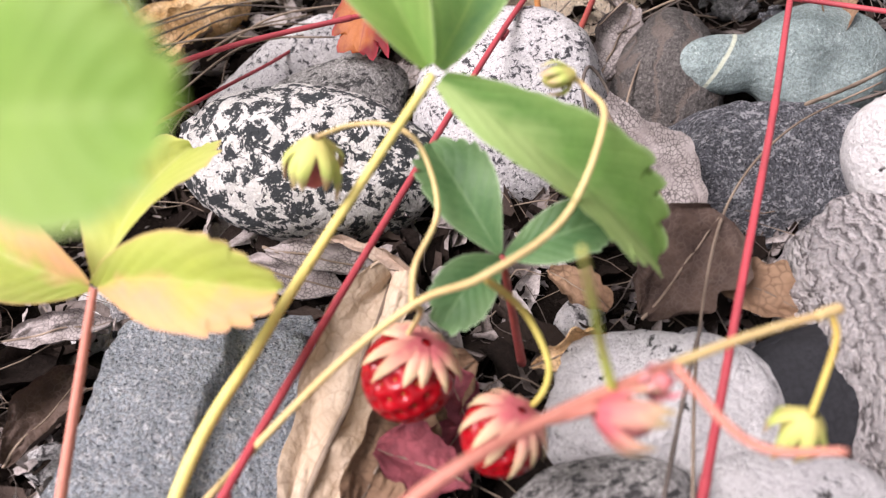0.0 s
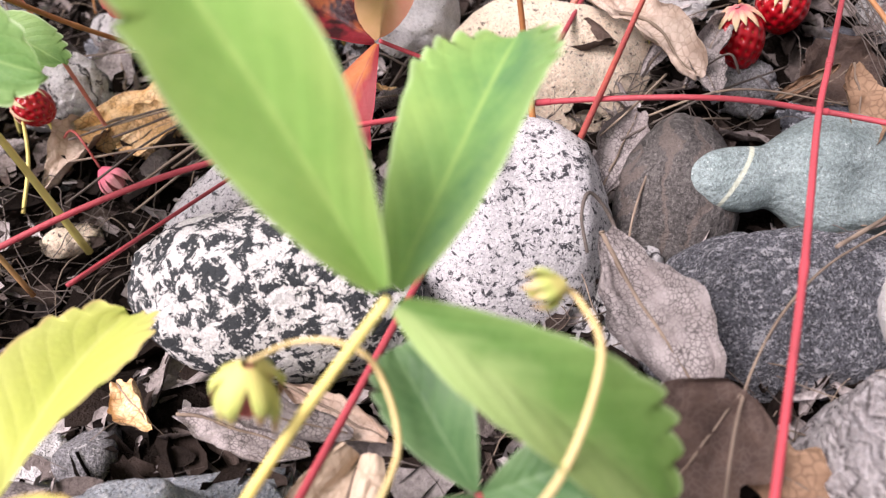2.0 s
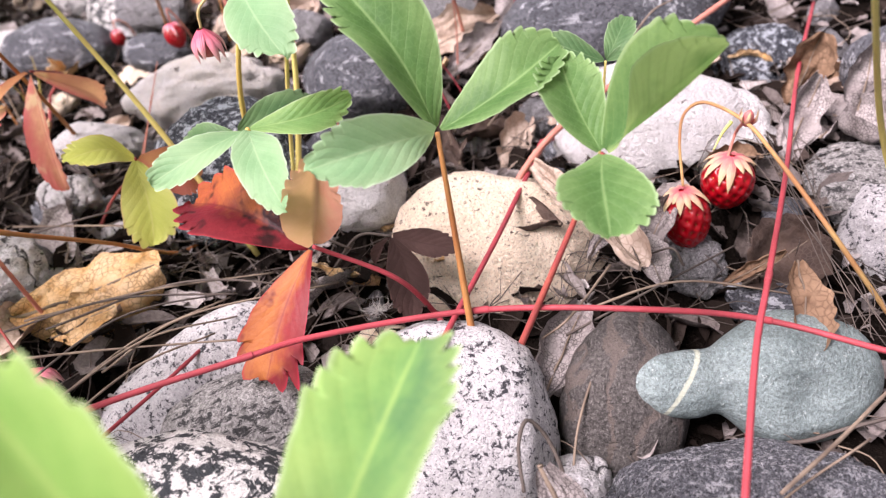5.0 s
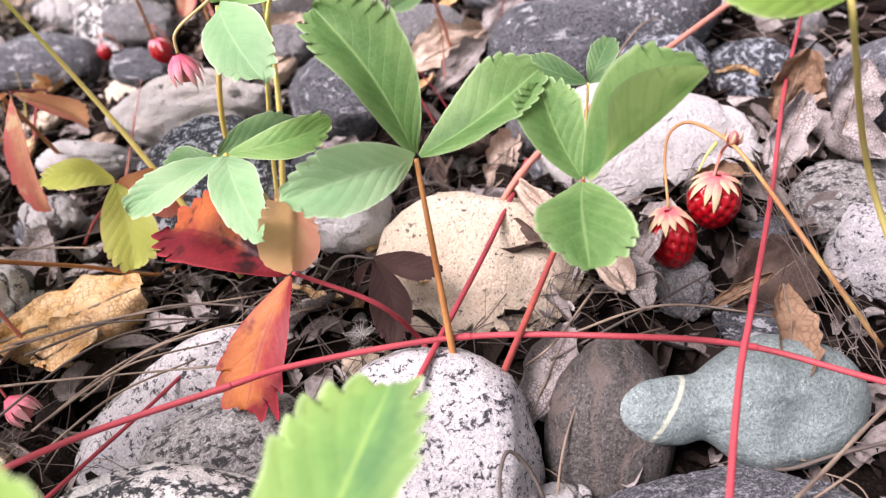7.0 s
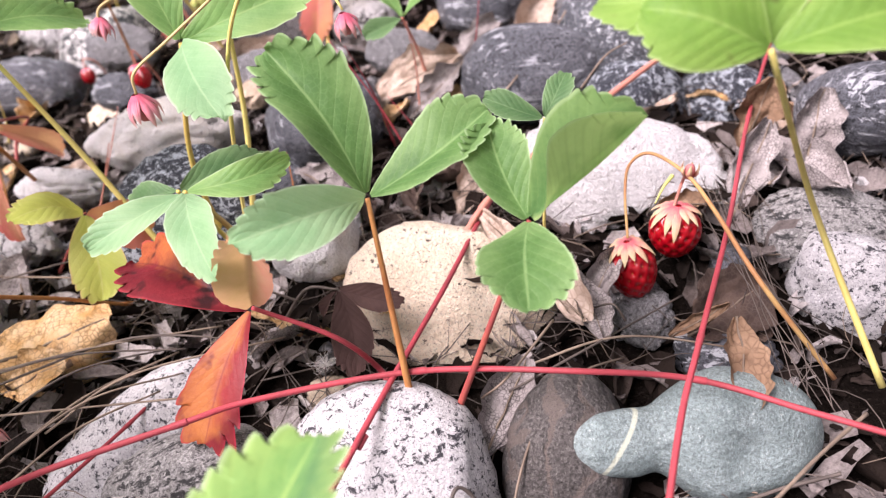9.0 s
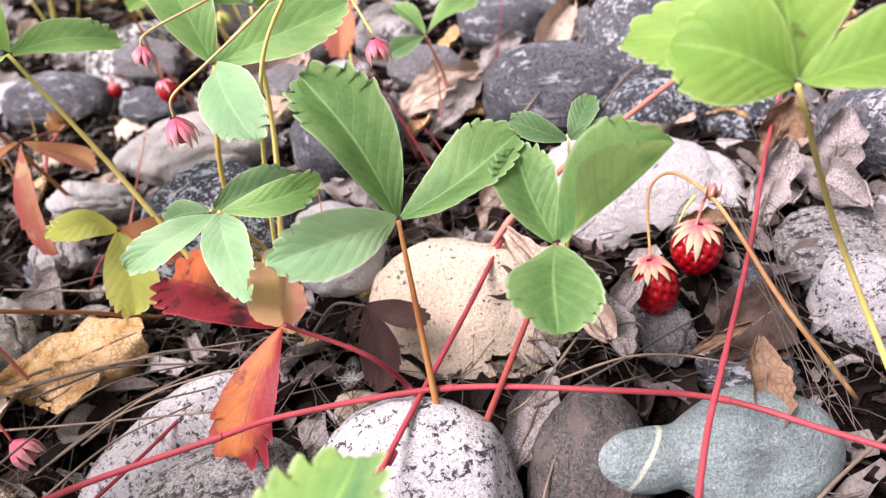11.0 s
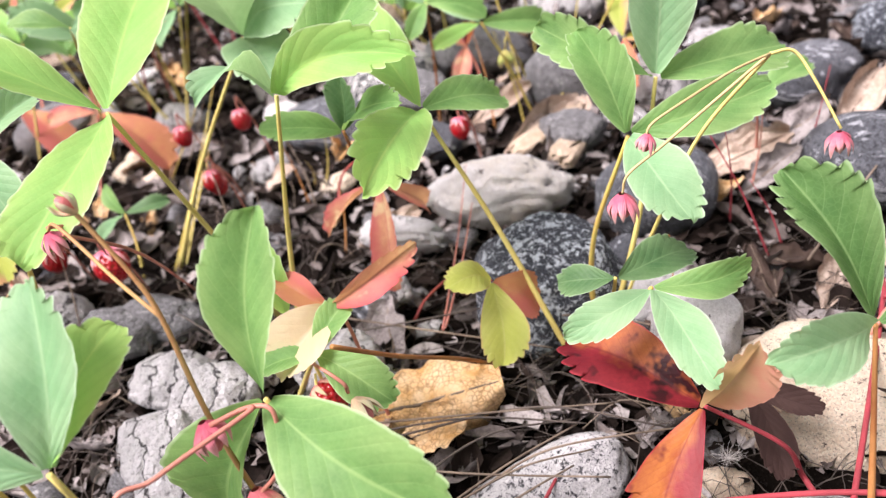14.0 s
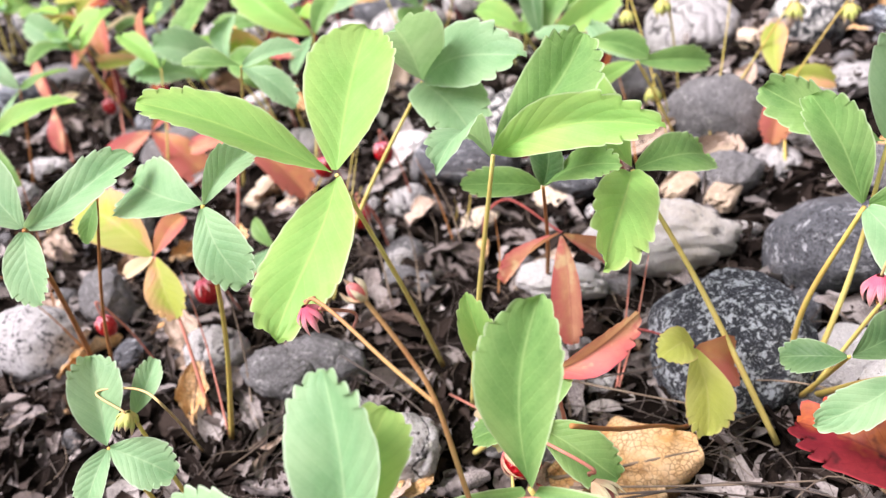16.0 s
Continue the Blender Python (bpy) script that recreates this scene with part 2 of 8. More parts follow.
# the darker half is the shaded side of the fold, painted as colour
HALFSHADED = leaf_mat("leaf_green_shaded_half", (0.26, 0.50, 0.15), (0.20, 0.42, 0.12), (0.50, 0.70, 0.20), (0.62, 0.80, 0.46), thin=0.4, cross=(0.09, 0.235, 0.10), split=0.40)
SPRING = leaf_mat("leaf_spring_green", (0.325, 0.58, 0.155), (0.24, 0.48, 0.115), (0.52, 0.71, 0.22), (0.70, 0.84, 0.52), thin=0.5)
LIME = leaf_mat("leaf_lime_green", (0.26, 0.47, 0.09), (0.20, 0.39, 0.07), (0.42, 0.60, 0.17), (0.60, 0.70, 0.32), thin=0.5)
DEEP = leaf_mat("leaf_dark_green", (0.095, 0.185, 0.07), (0.055, 0.13, 0.05), (0.19, 0.30, 0.14), (0.40, 0.52, 0.34), thin=0.2)
SPOTTED = leaf_mat("leaf_light_green_with_brown_spots", (0.23, 0.42, 0.075), (0.15, 0.31, 0.055), (0.36, 0.54, 0.14), (0.54, 0.70, 0.32), spots=(0.06, 0.03, 0.015), thin=0.4)
YELLOW = leaf_mat("leaf_yellow_green", (0.47, 0.55, 0.10), (0.36, 0.45, 0.09), (0.56, 0.57, 0.18), (0.72, 0.34, 0.25), thin=0.38, cross=(0.80, 0.38, 0.24), split=0.44)
GOLD = leaf_mat("leaf_golden_green", (0.60, 0.67, 0.15), (0.50, 0.59, 0.13), (0.68, 0.70, 0.26), (0.74, 0.44, 0.28), thin=0.4)
PEACH = leaf_mat("leaf_peach", (0.72, 0.48, 0.31), (0.52, 0.36, 0.19), (0.66, 0.40, 0.28), (0.74, 0.34, 0.27), thin=0.5, cross=(0.62, 0.24, 0.19), split=0.5, pleat=0.2)
ORANGE = leaf_mat("leaf_orange", (0.62, 0.34, 0.14), (0.50, 0.19, 0.10), (0.50, 0.20, 0.14), (0.66, 0.20, 0.16), thin=0.35, cross=(0.55, 0.14, 0.13), pleat=0.2)
RED = leaf_mat("leaf_red", (0.25, 0.024, 0.030), (0.12, 0.009, 0.015), (0.08, 0.008, 0.012), (0.36, 0.04, 0.05), spots=(0.018, 0.006, 0.007), thin=0.10, cross=(0.40, 0.115, 0.032), split=0.42, pleat=0.3, spotty=0.56)
FLAME = leaf_mat("leaf_orange_red", (0.27, 0.036, 0.034), (0.16, 0.014, 0.02), (0.15, 0.016, 0.018), (0.34, 0.022, 0.045), spots=(0.14, 0.03, 0.02), thin=0.12, cross=(0.40, 0.135, 0.035), split=0.22, pleat=0.2)
PINK = leaf_mat("leaf_pink", (0.84, 0.47, 0.28), (0.64, 0.27, 0.19), (0.46, 0.08, 0.11), (0.62, 0.05, 0.10), spots=(0.78, 0.58, 0.34), thin=0.42, cross=(0.66, 0.15, 0.16), split=0.56, pleat=0.5, spotty=0.55)
PALE = leaf_mat("leaf_cream", (0.93, 0.85, 0.55), (0.86, 0.66, 0.42), (0.90, 0.82, 0.58), (0.86, 0.58, 0.44), thin=0.5, pleat=0.3)
PURPLE = leaf_mat("leaf_withered_purple", (0.075, 0.043, 0.037), (0.04, 0.022, 0.019), (0.028, 0.014, 0.012), (0.10, 0.06, 0.05), thin=0.05, rough=0.8, pleat=0.6)

DRY_TAN = dry_mat("dead_leaf_tan", (0.86, 0.70, 0.48), (0.56, 0.32, 0.12), (0.10, 0.055, 0.03), net=520, depth=0.0011, lines=0.8)
DRY_GREY = dry_mat("dead_leaf_grey", (0.46, 0.425, 0.41), (0.24, 0.21, 0.20), (0.022, 0.019, 0.019), net=900, lines=1.0)
DRY_DARK = dry_mat("dead_leaf_dark_brown", (0.12, 0.08, 0.06), (0.05, 0.034, 0.028), (0.13, 0.10, 0.085), net=700)
DRY_BROWN = dry_mat("dead_leaf_brown", (0.36, 0.24, 0.155), (0.19, 0.115, 0.07), (0.05, 0.03, 0.02))
DRY_BEIGE = dry_mat("dead_leaf_beige", (0.62, 0.53, 0.45), (0.40, 0.30, 0.23), (0.16, 0.11, 0.08))
DRY_CREAM = dry_mat("dried_cream", (0.57, 0.475, 0.375), (0.40, 0.31, 0.22), (0.24, 0.17, 0.11), net=300, depth=0.0012, lines=0.55)
DRY_MAROON = dry_mat("dead_leaf_maroon", (0.34, 0.085, 0.10), (0.15, 0.04, 0.05), (0.10, 0.03, 0.035), net=500)
LITTER, ln, ll, lp = mat("leaf_litter", 0.8)
lvec = coords(ln, ll, rnd=False)
lgeo = ln.new("ShaderNodeNewGeometry")
lcol = ramp(ln, ll, lgeo.outputs["Random Per Island"], ((0.0, (0.010, 0.008, 0.007)), (0.38, (0.022, 0.016, 0.013)), (0.58, (0.075, 0.056, 0.047)), (0.72, (0.25, 0.215, 0.20)), (0.88, (0.42, 0.375, 0.355)), (1.0, (0.60, 0.555, 0.535))))
lfine = noise_tex(ln, ll, lvec, 700, 5, 0.7)
lcol = mix(ln, ll, ramp(ln, ll, lfine, ((0.42, (0, 0, 0)), (0.80, (0.75, 0.75, 0.75)))), lcol, (0.03, 0.022, 0.018))
ll.new(lcol, lp.inputs["Base Color"])
lp.inputs["Specular IOR Level"].default_value = 0.05
bump(ln, ll, lp, lfine, 0.0012, 1.0)

GRANITE = rock_mat("white_granite_black_specks", (0.53, 0.523, 0.517), (0.43, 0.423, 0.427), (0.035, 0.035, 0.04), 560, 0.552, (0.20, 0.20, 0.205), dirt=0.25, grainy=0.25, relief=0.0004)
GREYGRANITE = rock_mat("grey_granite_dark_specks", (0.42, 0.41, 0.39), (0.28, 0.275, 0.265), (0.045, 0.045, 0.045), 480, 0.53, (0.16, 0.155, 0.15), stretch=(0.7, 1.3, 1.0), salt=0.5)
GNEISS = rock_mat("black_and_white_gneiss", (0.72, 0.705, 0.665), (0.60, 0.60, 0.575), (0.032, 0.037, 0.04), 235, 0.470, (0.60, 0.59, 0.56), coarse=90, dirt=0.35)
BEIGE = rock_mat("beige_granite", (0.90, 0.76, 0.59), (0.84, 0.67, 0.49), (0.10, 0.075, 0.06), 480, 0.61, (0.46, 0.37, 0.28), relief=0.0006, dirt=0.22, salt=0.1)
BROWN = rock_mat("brown_grey_stone", (0.155, 0.143, 0.133), (0.094, 0.086, 0.08), (0.26, 0.24, 0.225), 1500, 0.62, (0.05, 0.046, 0.042), rough=0.6, bands=((0.15, 0.125, 0.11), 34, 0.80), relief=0.0007, stretch=(1.0, 0.35, 1.0), salt=0.3)
GREENSTONE = rock_mat("grey_green_stone", (0.30, 0.375, 0.365), (0.215, 0.285, 0.278), (0.46, 0.53, 0.51), 1200, 0.62, (0.11, 0.14, 0.138), rough=0.55, ring=(-0.0200, 0.055, (0.54, 0.58, 0.46)), relief=0.0004, grainy=0.5, dirt=0.7, salt=0.12)
SCHIST = rock_mat("grey_flecked_schist", (0.275, 0.29, 0.32), (0.18, 0.19, 0.213), (0.66, 0.67, 0.70), 620, 0.55, (0.035, 0.037, 0.045), relief=0.0030, grainy=1.4, stretch=(0.8, 1.1, 1.2), salt=1.2)
SLATE = rock_mat("dark_slate_pebble", (0.10, 0.108, 0.125), (0.25, 0.26, 0.285), (0.52, 0.54, 0.57), 190, 0.565, (0.04, 0.043, 0.05), rough=0.5, coarse=45, relief=0.0009, stretch=(0.18, 1.2, 2.4))
MOTTLED = rock_mat("mottled_grey_stone", (0.10, 0.11, 0.125), (0.23, 0.245, 0.27), (0.58, 0.61, 0.64), 420, 0.55, (0.05, 0.054, 0.06), relief=0.0010)
BASALT = rock_mat("dark_stone_light_flecks", (0.045, 0.052, 0.066), (0.085, 0.095, 0.115), (0.58, 0.64, 0.69), 420, 0.525, (0.26, 0.29, 0.32), relief=0.0012, salt=0.1, coarse=80)
QUARTZ = rock_mat("white_quartz", (0.92, 0.905, 0.89), (0.82, 0.80, 0.785), (0.07, 0.065, 0.06), 280, 0.66, (0.66, 0.64, 0.62), coarse=38, relief=0.0014, dirt=0.25)
MARBLE = rock_mat("white_stone_dark_cracks", (0.94, 0.925, 0.915), (0.82, 0.80, 0.79), (0.10, 0.095, 0.095), 210, 0.63, (0.50, 0.485, 0.48), bands=((0.05, 0.047, 0.047), 30, 0.945), relief=0.0020, dirt=0.3)
OCHRE = rock_mat("ochre_and_white_stone", (0.90, 0.885, 0.875), (0.76, 0.69, 0.58), (0.14, 0.12, 0.11), 220, 0.64, coarse=30, relief=0.0014, dirt=0.25)
BLUEGREY = rock_mat("blue_grey_slab", (0.74, 0.82, 0.88), (0.44, 0.505, 0.56), (0.90, 0.93, 0.95), 420, 0.56, (0.15, 0.18, 0.21), relief=0.005, grainy=1.5, dirt=0.55, salt=0.5)
RIPPLED = rock_mat("weathered_ridged_stone", (0.88, 0.83, 0.81), (0.70, 0.645, 0.635), (0.14, 0.125, 0.12), 420, 0.61, bands=((0.20, 0.18, 0.175), 120, 0.86), relief=0.0024, grainy=0.9, stretch=(2.2, 0.45, 1.0), dirt=0.5)
WHITE = rock_mat("bright_white_quartz", (0.86, 0.855, 0.845), (0.76, 0.75, 0.74), (0.05, 0.05, 0.05), 330, 0.625, (0.62, 0.61, 0.60), coarse=38, relief=0.0012, dirt=0.2, salt=0.1)
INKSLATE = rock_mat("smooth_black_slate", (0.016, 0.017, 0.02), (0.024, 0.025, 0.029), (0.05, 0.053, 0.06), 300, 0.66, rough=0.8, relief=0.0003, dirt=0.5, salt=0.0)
GREY = rock_mat("plain_grey_stone", (0.38, 0.375, 0.38), (0.23, 0.23, 0.24), (0.58, 0.57, 0.56), 430, 0.60, (0.11, 0.11, 0.11), relief=0.0012)

STEM_RED = stem_mat("stem_red", (0.46, 0.065, 0.08), (0.32, 0.055, 0.065))
STEM_DARKRED = stem_mat("stem_dark_red", (0.30, 0.06, 0.06), (0.42, 0.10, 0.07))
STEM_SALMON = stem_mat("stem_salmon", (0.64, 0.27, 0.20), (0.56, 0.20, 0.15))
STEM_ORANGE = stem_mat("stem_orange_brown", (0.38, 0.145, 0.05), (0.50, 0.24, 0.08))
STEM_YELLOW = stem_mat("stem_yellow_green", (0.76, 0.67, 0.22), (0.70, 0.56, 0.17))
STEM_PALE = stem_mat("stem_pale_tan", (0.66, 0.52, 0.24), (0.60, 0.42, 0.19))
STEM_RUST = stem_mat("stem_rust_tan", (0.52, 0.33, 0.13), (0.44, 0.20, 0.09))
STEM_OLIVE = stem_mat("stem_olive", (0.60, 0.52, 0.13), (0.60, 0.40, 0.11))
STEM_LIME = stem_mat("stem_lime", (0.52, 0.66, 0.13), (0.62, 0.56, 0.18))
STEM_DRY = stem_mat("stem_dry_tan", (0.30, 0.235, 0.175), (0.14, 0.105, 0.08), 0.7)
FLUFF = stem_mat("seed_hair_white", (0.90, 0.88, 0.85), (0.82, 0.79, 0.75), 0.8)
STEM_WIRE = stem_mat("stem_dry_dark", (0.09, 0.075, 0.065), (0.16, 0.13, 0.11), 0.7)
SEPAL_CREAM = sepal_mat("sepal_cream_pink", (0.54, 0.12, 0.14), (0.64, 0.36, 0.25), (0.62, 0.50, 0.29))
PALE_SEPAL = sepal_mat("sepal_cream", (0.74, 0.50, 0.32), (0.80, 0.70, 0.45), (0.82, 0.74, 0.50))
SEPAL_PINK = sepal_mat("sepal_pink", (0.60, 0.10, 0.16), (0.74, 0.27, 0.31), (0.80, 0.46, 0.42))
SEPAL_GREEN = sepal_mat("sepal_green", (0.56, 0.50, 0.16), (0.44, 0.52, 0.14), (0.56, 0.40, 0.24))
SEED = stem_mat("seed_yellow", (0.50, 0.30, 0.07), (0.36, 0.18, 0.04))
BUD_PINK = stem_mat("unripe_pink_fruit", (0.60, 0.14, 0.16), (0.66, 0.28, 0.26), 0.5)

BERRY, bn, bl, bp = mat("strawberry_red", 0.28)
bvec = coords(bn, bl)
bl.new(mix(bn, bl, noise_tex(bn, bl, bvec, 160, 3), (0.42, 0.004, 0.009), (0.24, 0.002, 0.006)), bp.inputs["Base Color"])
bp.inputs["Subsurface Weight"].default_value = 0.12
bp.inputs["Subsurface Radius"].default_value = (0.002, 0.0006, 0.0004)
bump(bn, bl, bp, noise_tex(bn, bl, bvec, 900, 2), 0.0002, 0.5)

SOIL, gn, gl, gp = mat("dark_soil", 0.9)
gv = coords(gn, gl, rnd=False)
g1 = noise_tex(gn, gl, gv, 120, 6, 0.7)
g2 = noise_tex(gn, gl, gv, 900, 4, 0.7)
gc = mix(gn, gl, g1, (0.006, 0.005, 0.004), (0.02, 0.015, 0.012))
gc = mix(gn, gl, ramp(gn, gl, g2, ((0.55, (0, 0, 0)), (0.72, (1, 1, 1)))), gc, (0.045, 0.036, 0.03))
gl.new(gc, gp.inputs["Base Color"])
gp.inputs["Specular IOR Level"].default_value = 0.02
bump(gn, gl, gp, calc(gn, gl, "ADD", g1, g2), 0.003, 1.0)


# ---- builders ----
def mesh_of(name, bm, material, smooth=True):
    me = bpy.data.meshes.new(name)
    for f in bm.faces:
        f.smooth = smooth
    bm.to_mesh(me)
    bm.free()
    me.materials.append(material)
    return me


def part(name, bm, material, parent, label="", kind=""):
    """Links a bmesh as one mesh object under a thing or a part."""
    ob = new(name, mesh_of(name, bm, material))
    ob.parent = parent
    if parent is not None:
        ob.matrix_parent_inverse = parent.matrix_basis.inverted()
    return tagged(ob, label, kind=kind)


def thing(name, label, category, at, group=""):
    e = new(name)
    e.location = Vector(at) * C
    e.empty_display_size = 0.01
    return tagged(e, label, category, group)


def spline(pts, per=8):
    """Points along a smooth curve through pts."""
    p = [Vector(q) for q in pts]
    p = [p[0] * 2 - p[1]] + p + [p[-1] * 2 - p[-2]]
    out = []
    for i in range(1, len(p) - 2):
        a, b, c, d = p[i - 1:i + 3]
        for k in range(per):
            s = k / per
            out.append(0.5 * (2 * b + (c - a) * s + (2 * a - 5 * b + 4 * c - d) * s * s + (3 * b - a - 3 * c + d) * s ** 3))
    return out + [p[-2]]


def add_tube(bm, pts, r0, r1, sides=8, per=8, jitter=0.0, rng=random):
    line = spline(pts, per) if per else [Vector(q) for q in pts]
    rings, side = [], None
    for i, q in enumerate(line):
        d = (line[min(i + 1, len(line) - 1)] - line[max(i - 1, 0)]).normalized()
        side = (d.orthogonal() if side is None else side - d * side.dot(d)).normalized()
        other = d.cross(side)
        f = i / max(1, len(line) - 1)
        r = (r0 + (r1 - r0) * f) * (1 + jitter * (rng.random() - 0.5))
        rings.append([bm.verts.new((q + (side * math.cos(a) + other * math.sin(a)) * r) * C)
                      for a in (2 * math.pi * k / sides for k in range(sides))])
    for a, b in zip(rings, rings[1:]):
        for k in range(sides):
            bm.faces.new((a[k], a[(k + 1) % sides], b[(k + 1) % sides], b[k]))
    for ring, at in ((rings[0], line[0]), (rings[-1], line[-1])):
        mid = bm.verts.new(at * C)
        for k in range(sides):
            bm.faces.new((ring[k], ring[(k + 1) % sides], mid) if ring is rings[-1] else (ring[(k + 1) % sides], ring[k], mid))


def tube(pts, r0, r1, **kw):
    bm = bmesh.new()
    add_tube(bm, pts, r0, r1, **kw)
    return bm


TOWARDS = Vector((0.0, -0.55, 0.85))


def frame_of(d, roll, face=TOWARDS):
    """Across and normal for a blade that runs along d and faces the light."""
    n = (face - d * face.dot(d)).normalized()
    n.rotate(Matrix.Rotation(radians(roll), 3, d))
    return d.cross(n).normalized(), n


def leaflet_bm(hub, tip, width=0.6, roll=0, fold=0.25, bend=0.10, curl=0.0, jag=1.0, wave=0.006, teeth=4, blunt=2.6, seed=0, half=6):
    """A leaflet from hub to tip, smooth at its base and toothed towards the tip. width: of its length; fold: rise of the margins, or the degrees by which each half is folded up; bend: arch; curl: turn of the tip."""
    rng = random.Random(seed)
    hub, tip = Vector(hub), Vector(tip)
    axis = tip - hub
    length = axis.length
    d = axis.normalized()
    side, n = frame_of(d, roll)
    bm = bmesh.new()
    uvl = bm.loops.layers.uv.new("UVMap")
    rise = rng.uniform(0.72, 0.92)
    peak = max((k / 60) ** rise * (1 - (k / 60) ** blunt) ** 0.76 for k in range(61))
    skew, ph = rng.uniform(-0.07, 0.07), rng.uniform(0, 6)
    start = rng.uniform(0.60, 0.74)
    us = [(0.03 + (start - 0.03) * k / 16, 0.0) for k in range(16)]
    for k in range(teeth):
        a = start + (0.985 - start) * (k / teeth) ** 0.9
        b = start + (0.985 - start) * ((k + 1) / teeth) ** 0.9
        us += [(a + (b - a) * p, h) for p, h in ((0.0, 0.0), (0.22, 0.42), (0.46, 0.82), (0.70, 1.0), (0.86, 0.72), (0.96, 0.18))]
    us += [(0.99, 0.3), (1.0, 0.0)]
    ragged = [[rng.uniform(0.35, 1.15) for _ in range(teeth + 1)] for _ in range(2)]
    lop = [rng.uniform(0.90, 1.10), rng.uniform(0.90, 1.10)]
    twist = rng.uniform(-0.5, 0.5)
    flat_side, flat_n = side.copy(), n.copy()
    grid = []
    for i, (u, saw) in enumerate(us):
        turn = twist * (u - 0.4)
        side = flat_side * math.cos(turn) + flat_n * math.sin(turn)
        n = flat_n * math.cos(turn) - flat_side * math.sin(turn)
        w = max(0.014, u ** rise * max(0.0, 1 - u ** blunt) ** 0.76 / peak)
        mid = hub + d * (length * u) + n * (length * (bend * math.sin(math.pi * u) - curl * u ** 3)) + side * (skew * length * math.sin(math.pi * u))
        line = []
        for j in range(-half, half + 1):
            v = j / half
            x = 0.5 * width * length * w * v * lop[j > 0]
            if isinstance(fold, tuple):
                lift = radians(fold[j > 0]) * min(1.0, 0.35 + 1.3 * u)
                x, z = x * math.cos(lift), abs(x) * math.sin(lift)
            else:
                z = 1.9 * fold * abs(x) - 0.25 * fold * x * x / max(0.3, 0.25 * width * length)
            z += wave * length * abs(v) * math.sin(2 * math.pi * 8 * (u - 0.30 * abs(v)) + ph * 0.2) * min(1, 3 * u)
            z += 0.04 * length * v * math.sin(ph + 3.1 * u) + 0.016 * length * v * v * math.sin(2.3 * ph + 9 * u + (2 if j > 0 else 0))
            q = mid + side * x + n * z
            if saw and abs(j) >= half - 1:
                k = min(teeth, max(0, (i - 16) // 6))
                big = 0.036 * jag * length * ragged[j > 0][k] * (0.6 + 0.8 * width) * (1 if abs(j) == half else 0.45) * (0.55 + 0.7 * (k + 1) / teeth)
                q += side * (math.copysign(1, v) * big * saw * (1.25 - 0.5 * u)) + d * (big * 1.1 * saw)
            line.append((bm.verts.new(q * C), (u, 0.5 + 0.5 * v)))
        grid.append(line)
    for a, b in zip(grid, grid[1:]):
        for k in range(2 * half):
            quad = (a[k], a[k + 1], b[k + 1], b[k])
            f = bm.faces.new([q[0] for q in quad])
            for loop, q in zip(f.loops, quad):
                loop[uvl].uv = q[1]
    return bm


SEEDS = [0]


def leaf(plant, stalk, stalk_mat, blades, label="", r=0.11):
    """A leaf on its stalk: stalk runs from the ground to the hub; blades are (tip, material, width, roll, fold, bend, curl)."""
    st = part("leaf_stalk", tube(stalk, r * 1.25, r * 0.7), stalk_mat, plant, label)
    for tip, material, *shape in blades:
        SEEDS[0] += 1
        keys = dict(zip(("width", "roll", "fold", "bend", "curl", "teeth", "jag", "blunt"), shape))
        part("leaflet", leaflet_bm(stalk[-1], tip, seed=SEEDS[0], **keys), material, st)
    return st


def sepal_bm(place, size, wide, lift):
    """One pointed sepal; place(s, v, h) gives a point s along it, v across it, h off its bed."""
    bm = bmesh.new()
    uv = bm.loops.layers.uv.new("UVMap")
    rows = []
    for i in range(8):
        s = i / 7
        w = wide * math.sin(math.pi * min(1.0, 0.25 + 0.75 * s)) ** 0.8 if i < 7 else 0.02 * wide
        rows.append([bm.verts.new(place(s, w * v, lift * (1 - abs(v)) * math.sin(math.pi * s)) * C) for v in (-1, -0.5, 0, 0.5, 1)])
    for i, (p, q) in enumerate(zip(rows, rows[1:])):
        for j in range(4):
            f = bm.faces.new((p[j], p[j + 1], q[j + 1], q[j]))
            for loop, along, across in zip(f.loops, (i, i, i + 1, i + 1), (j, j + 1, j + 1, j)):
                loop[uv].uv = (along / 7, across / 4)
    return bm


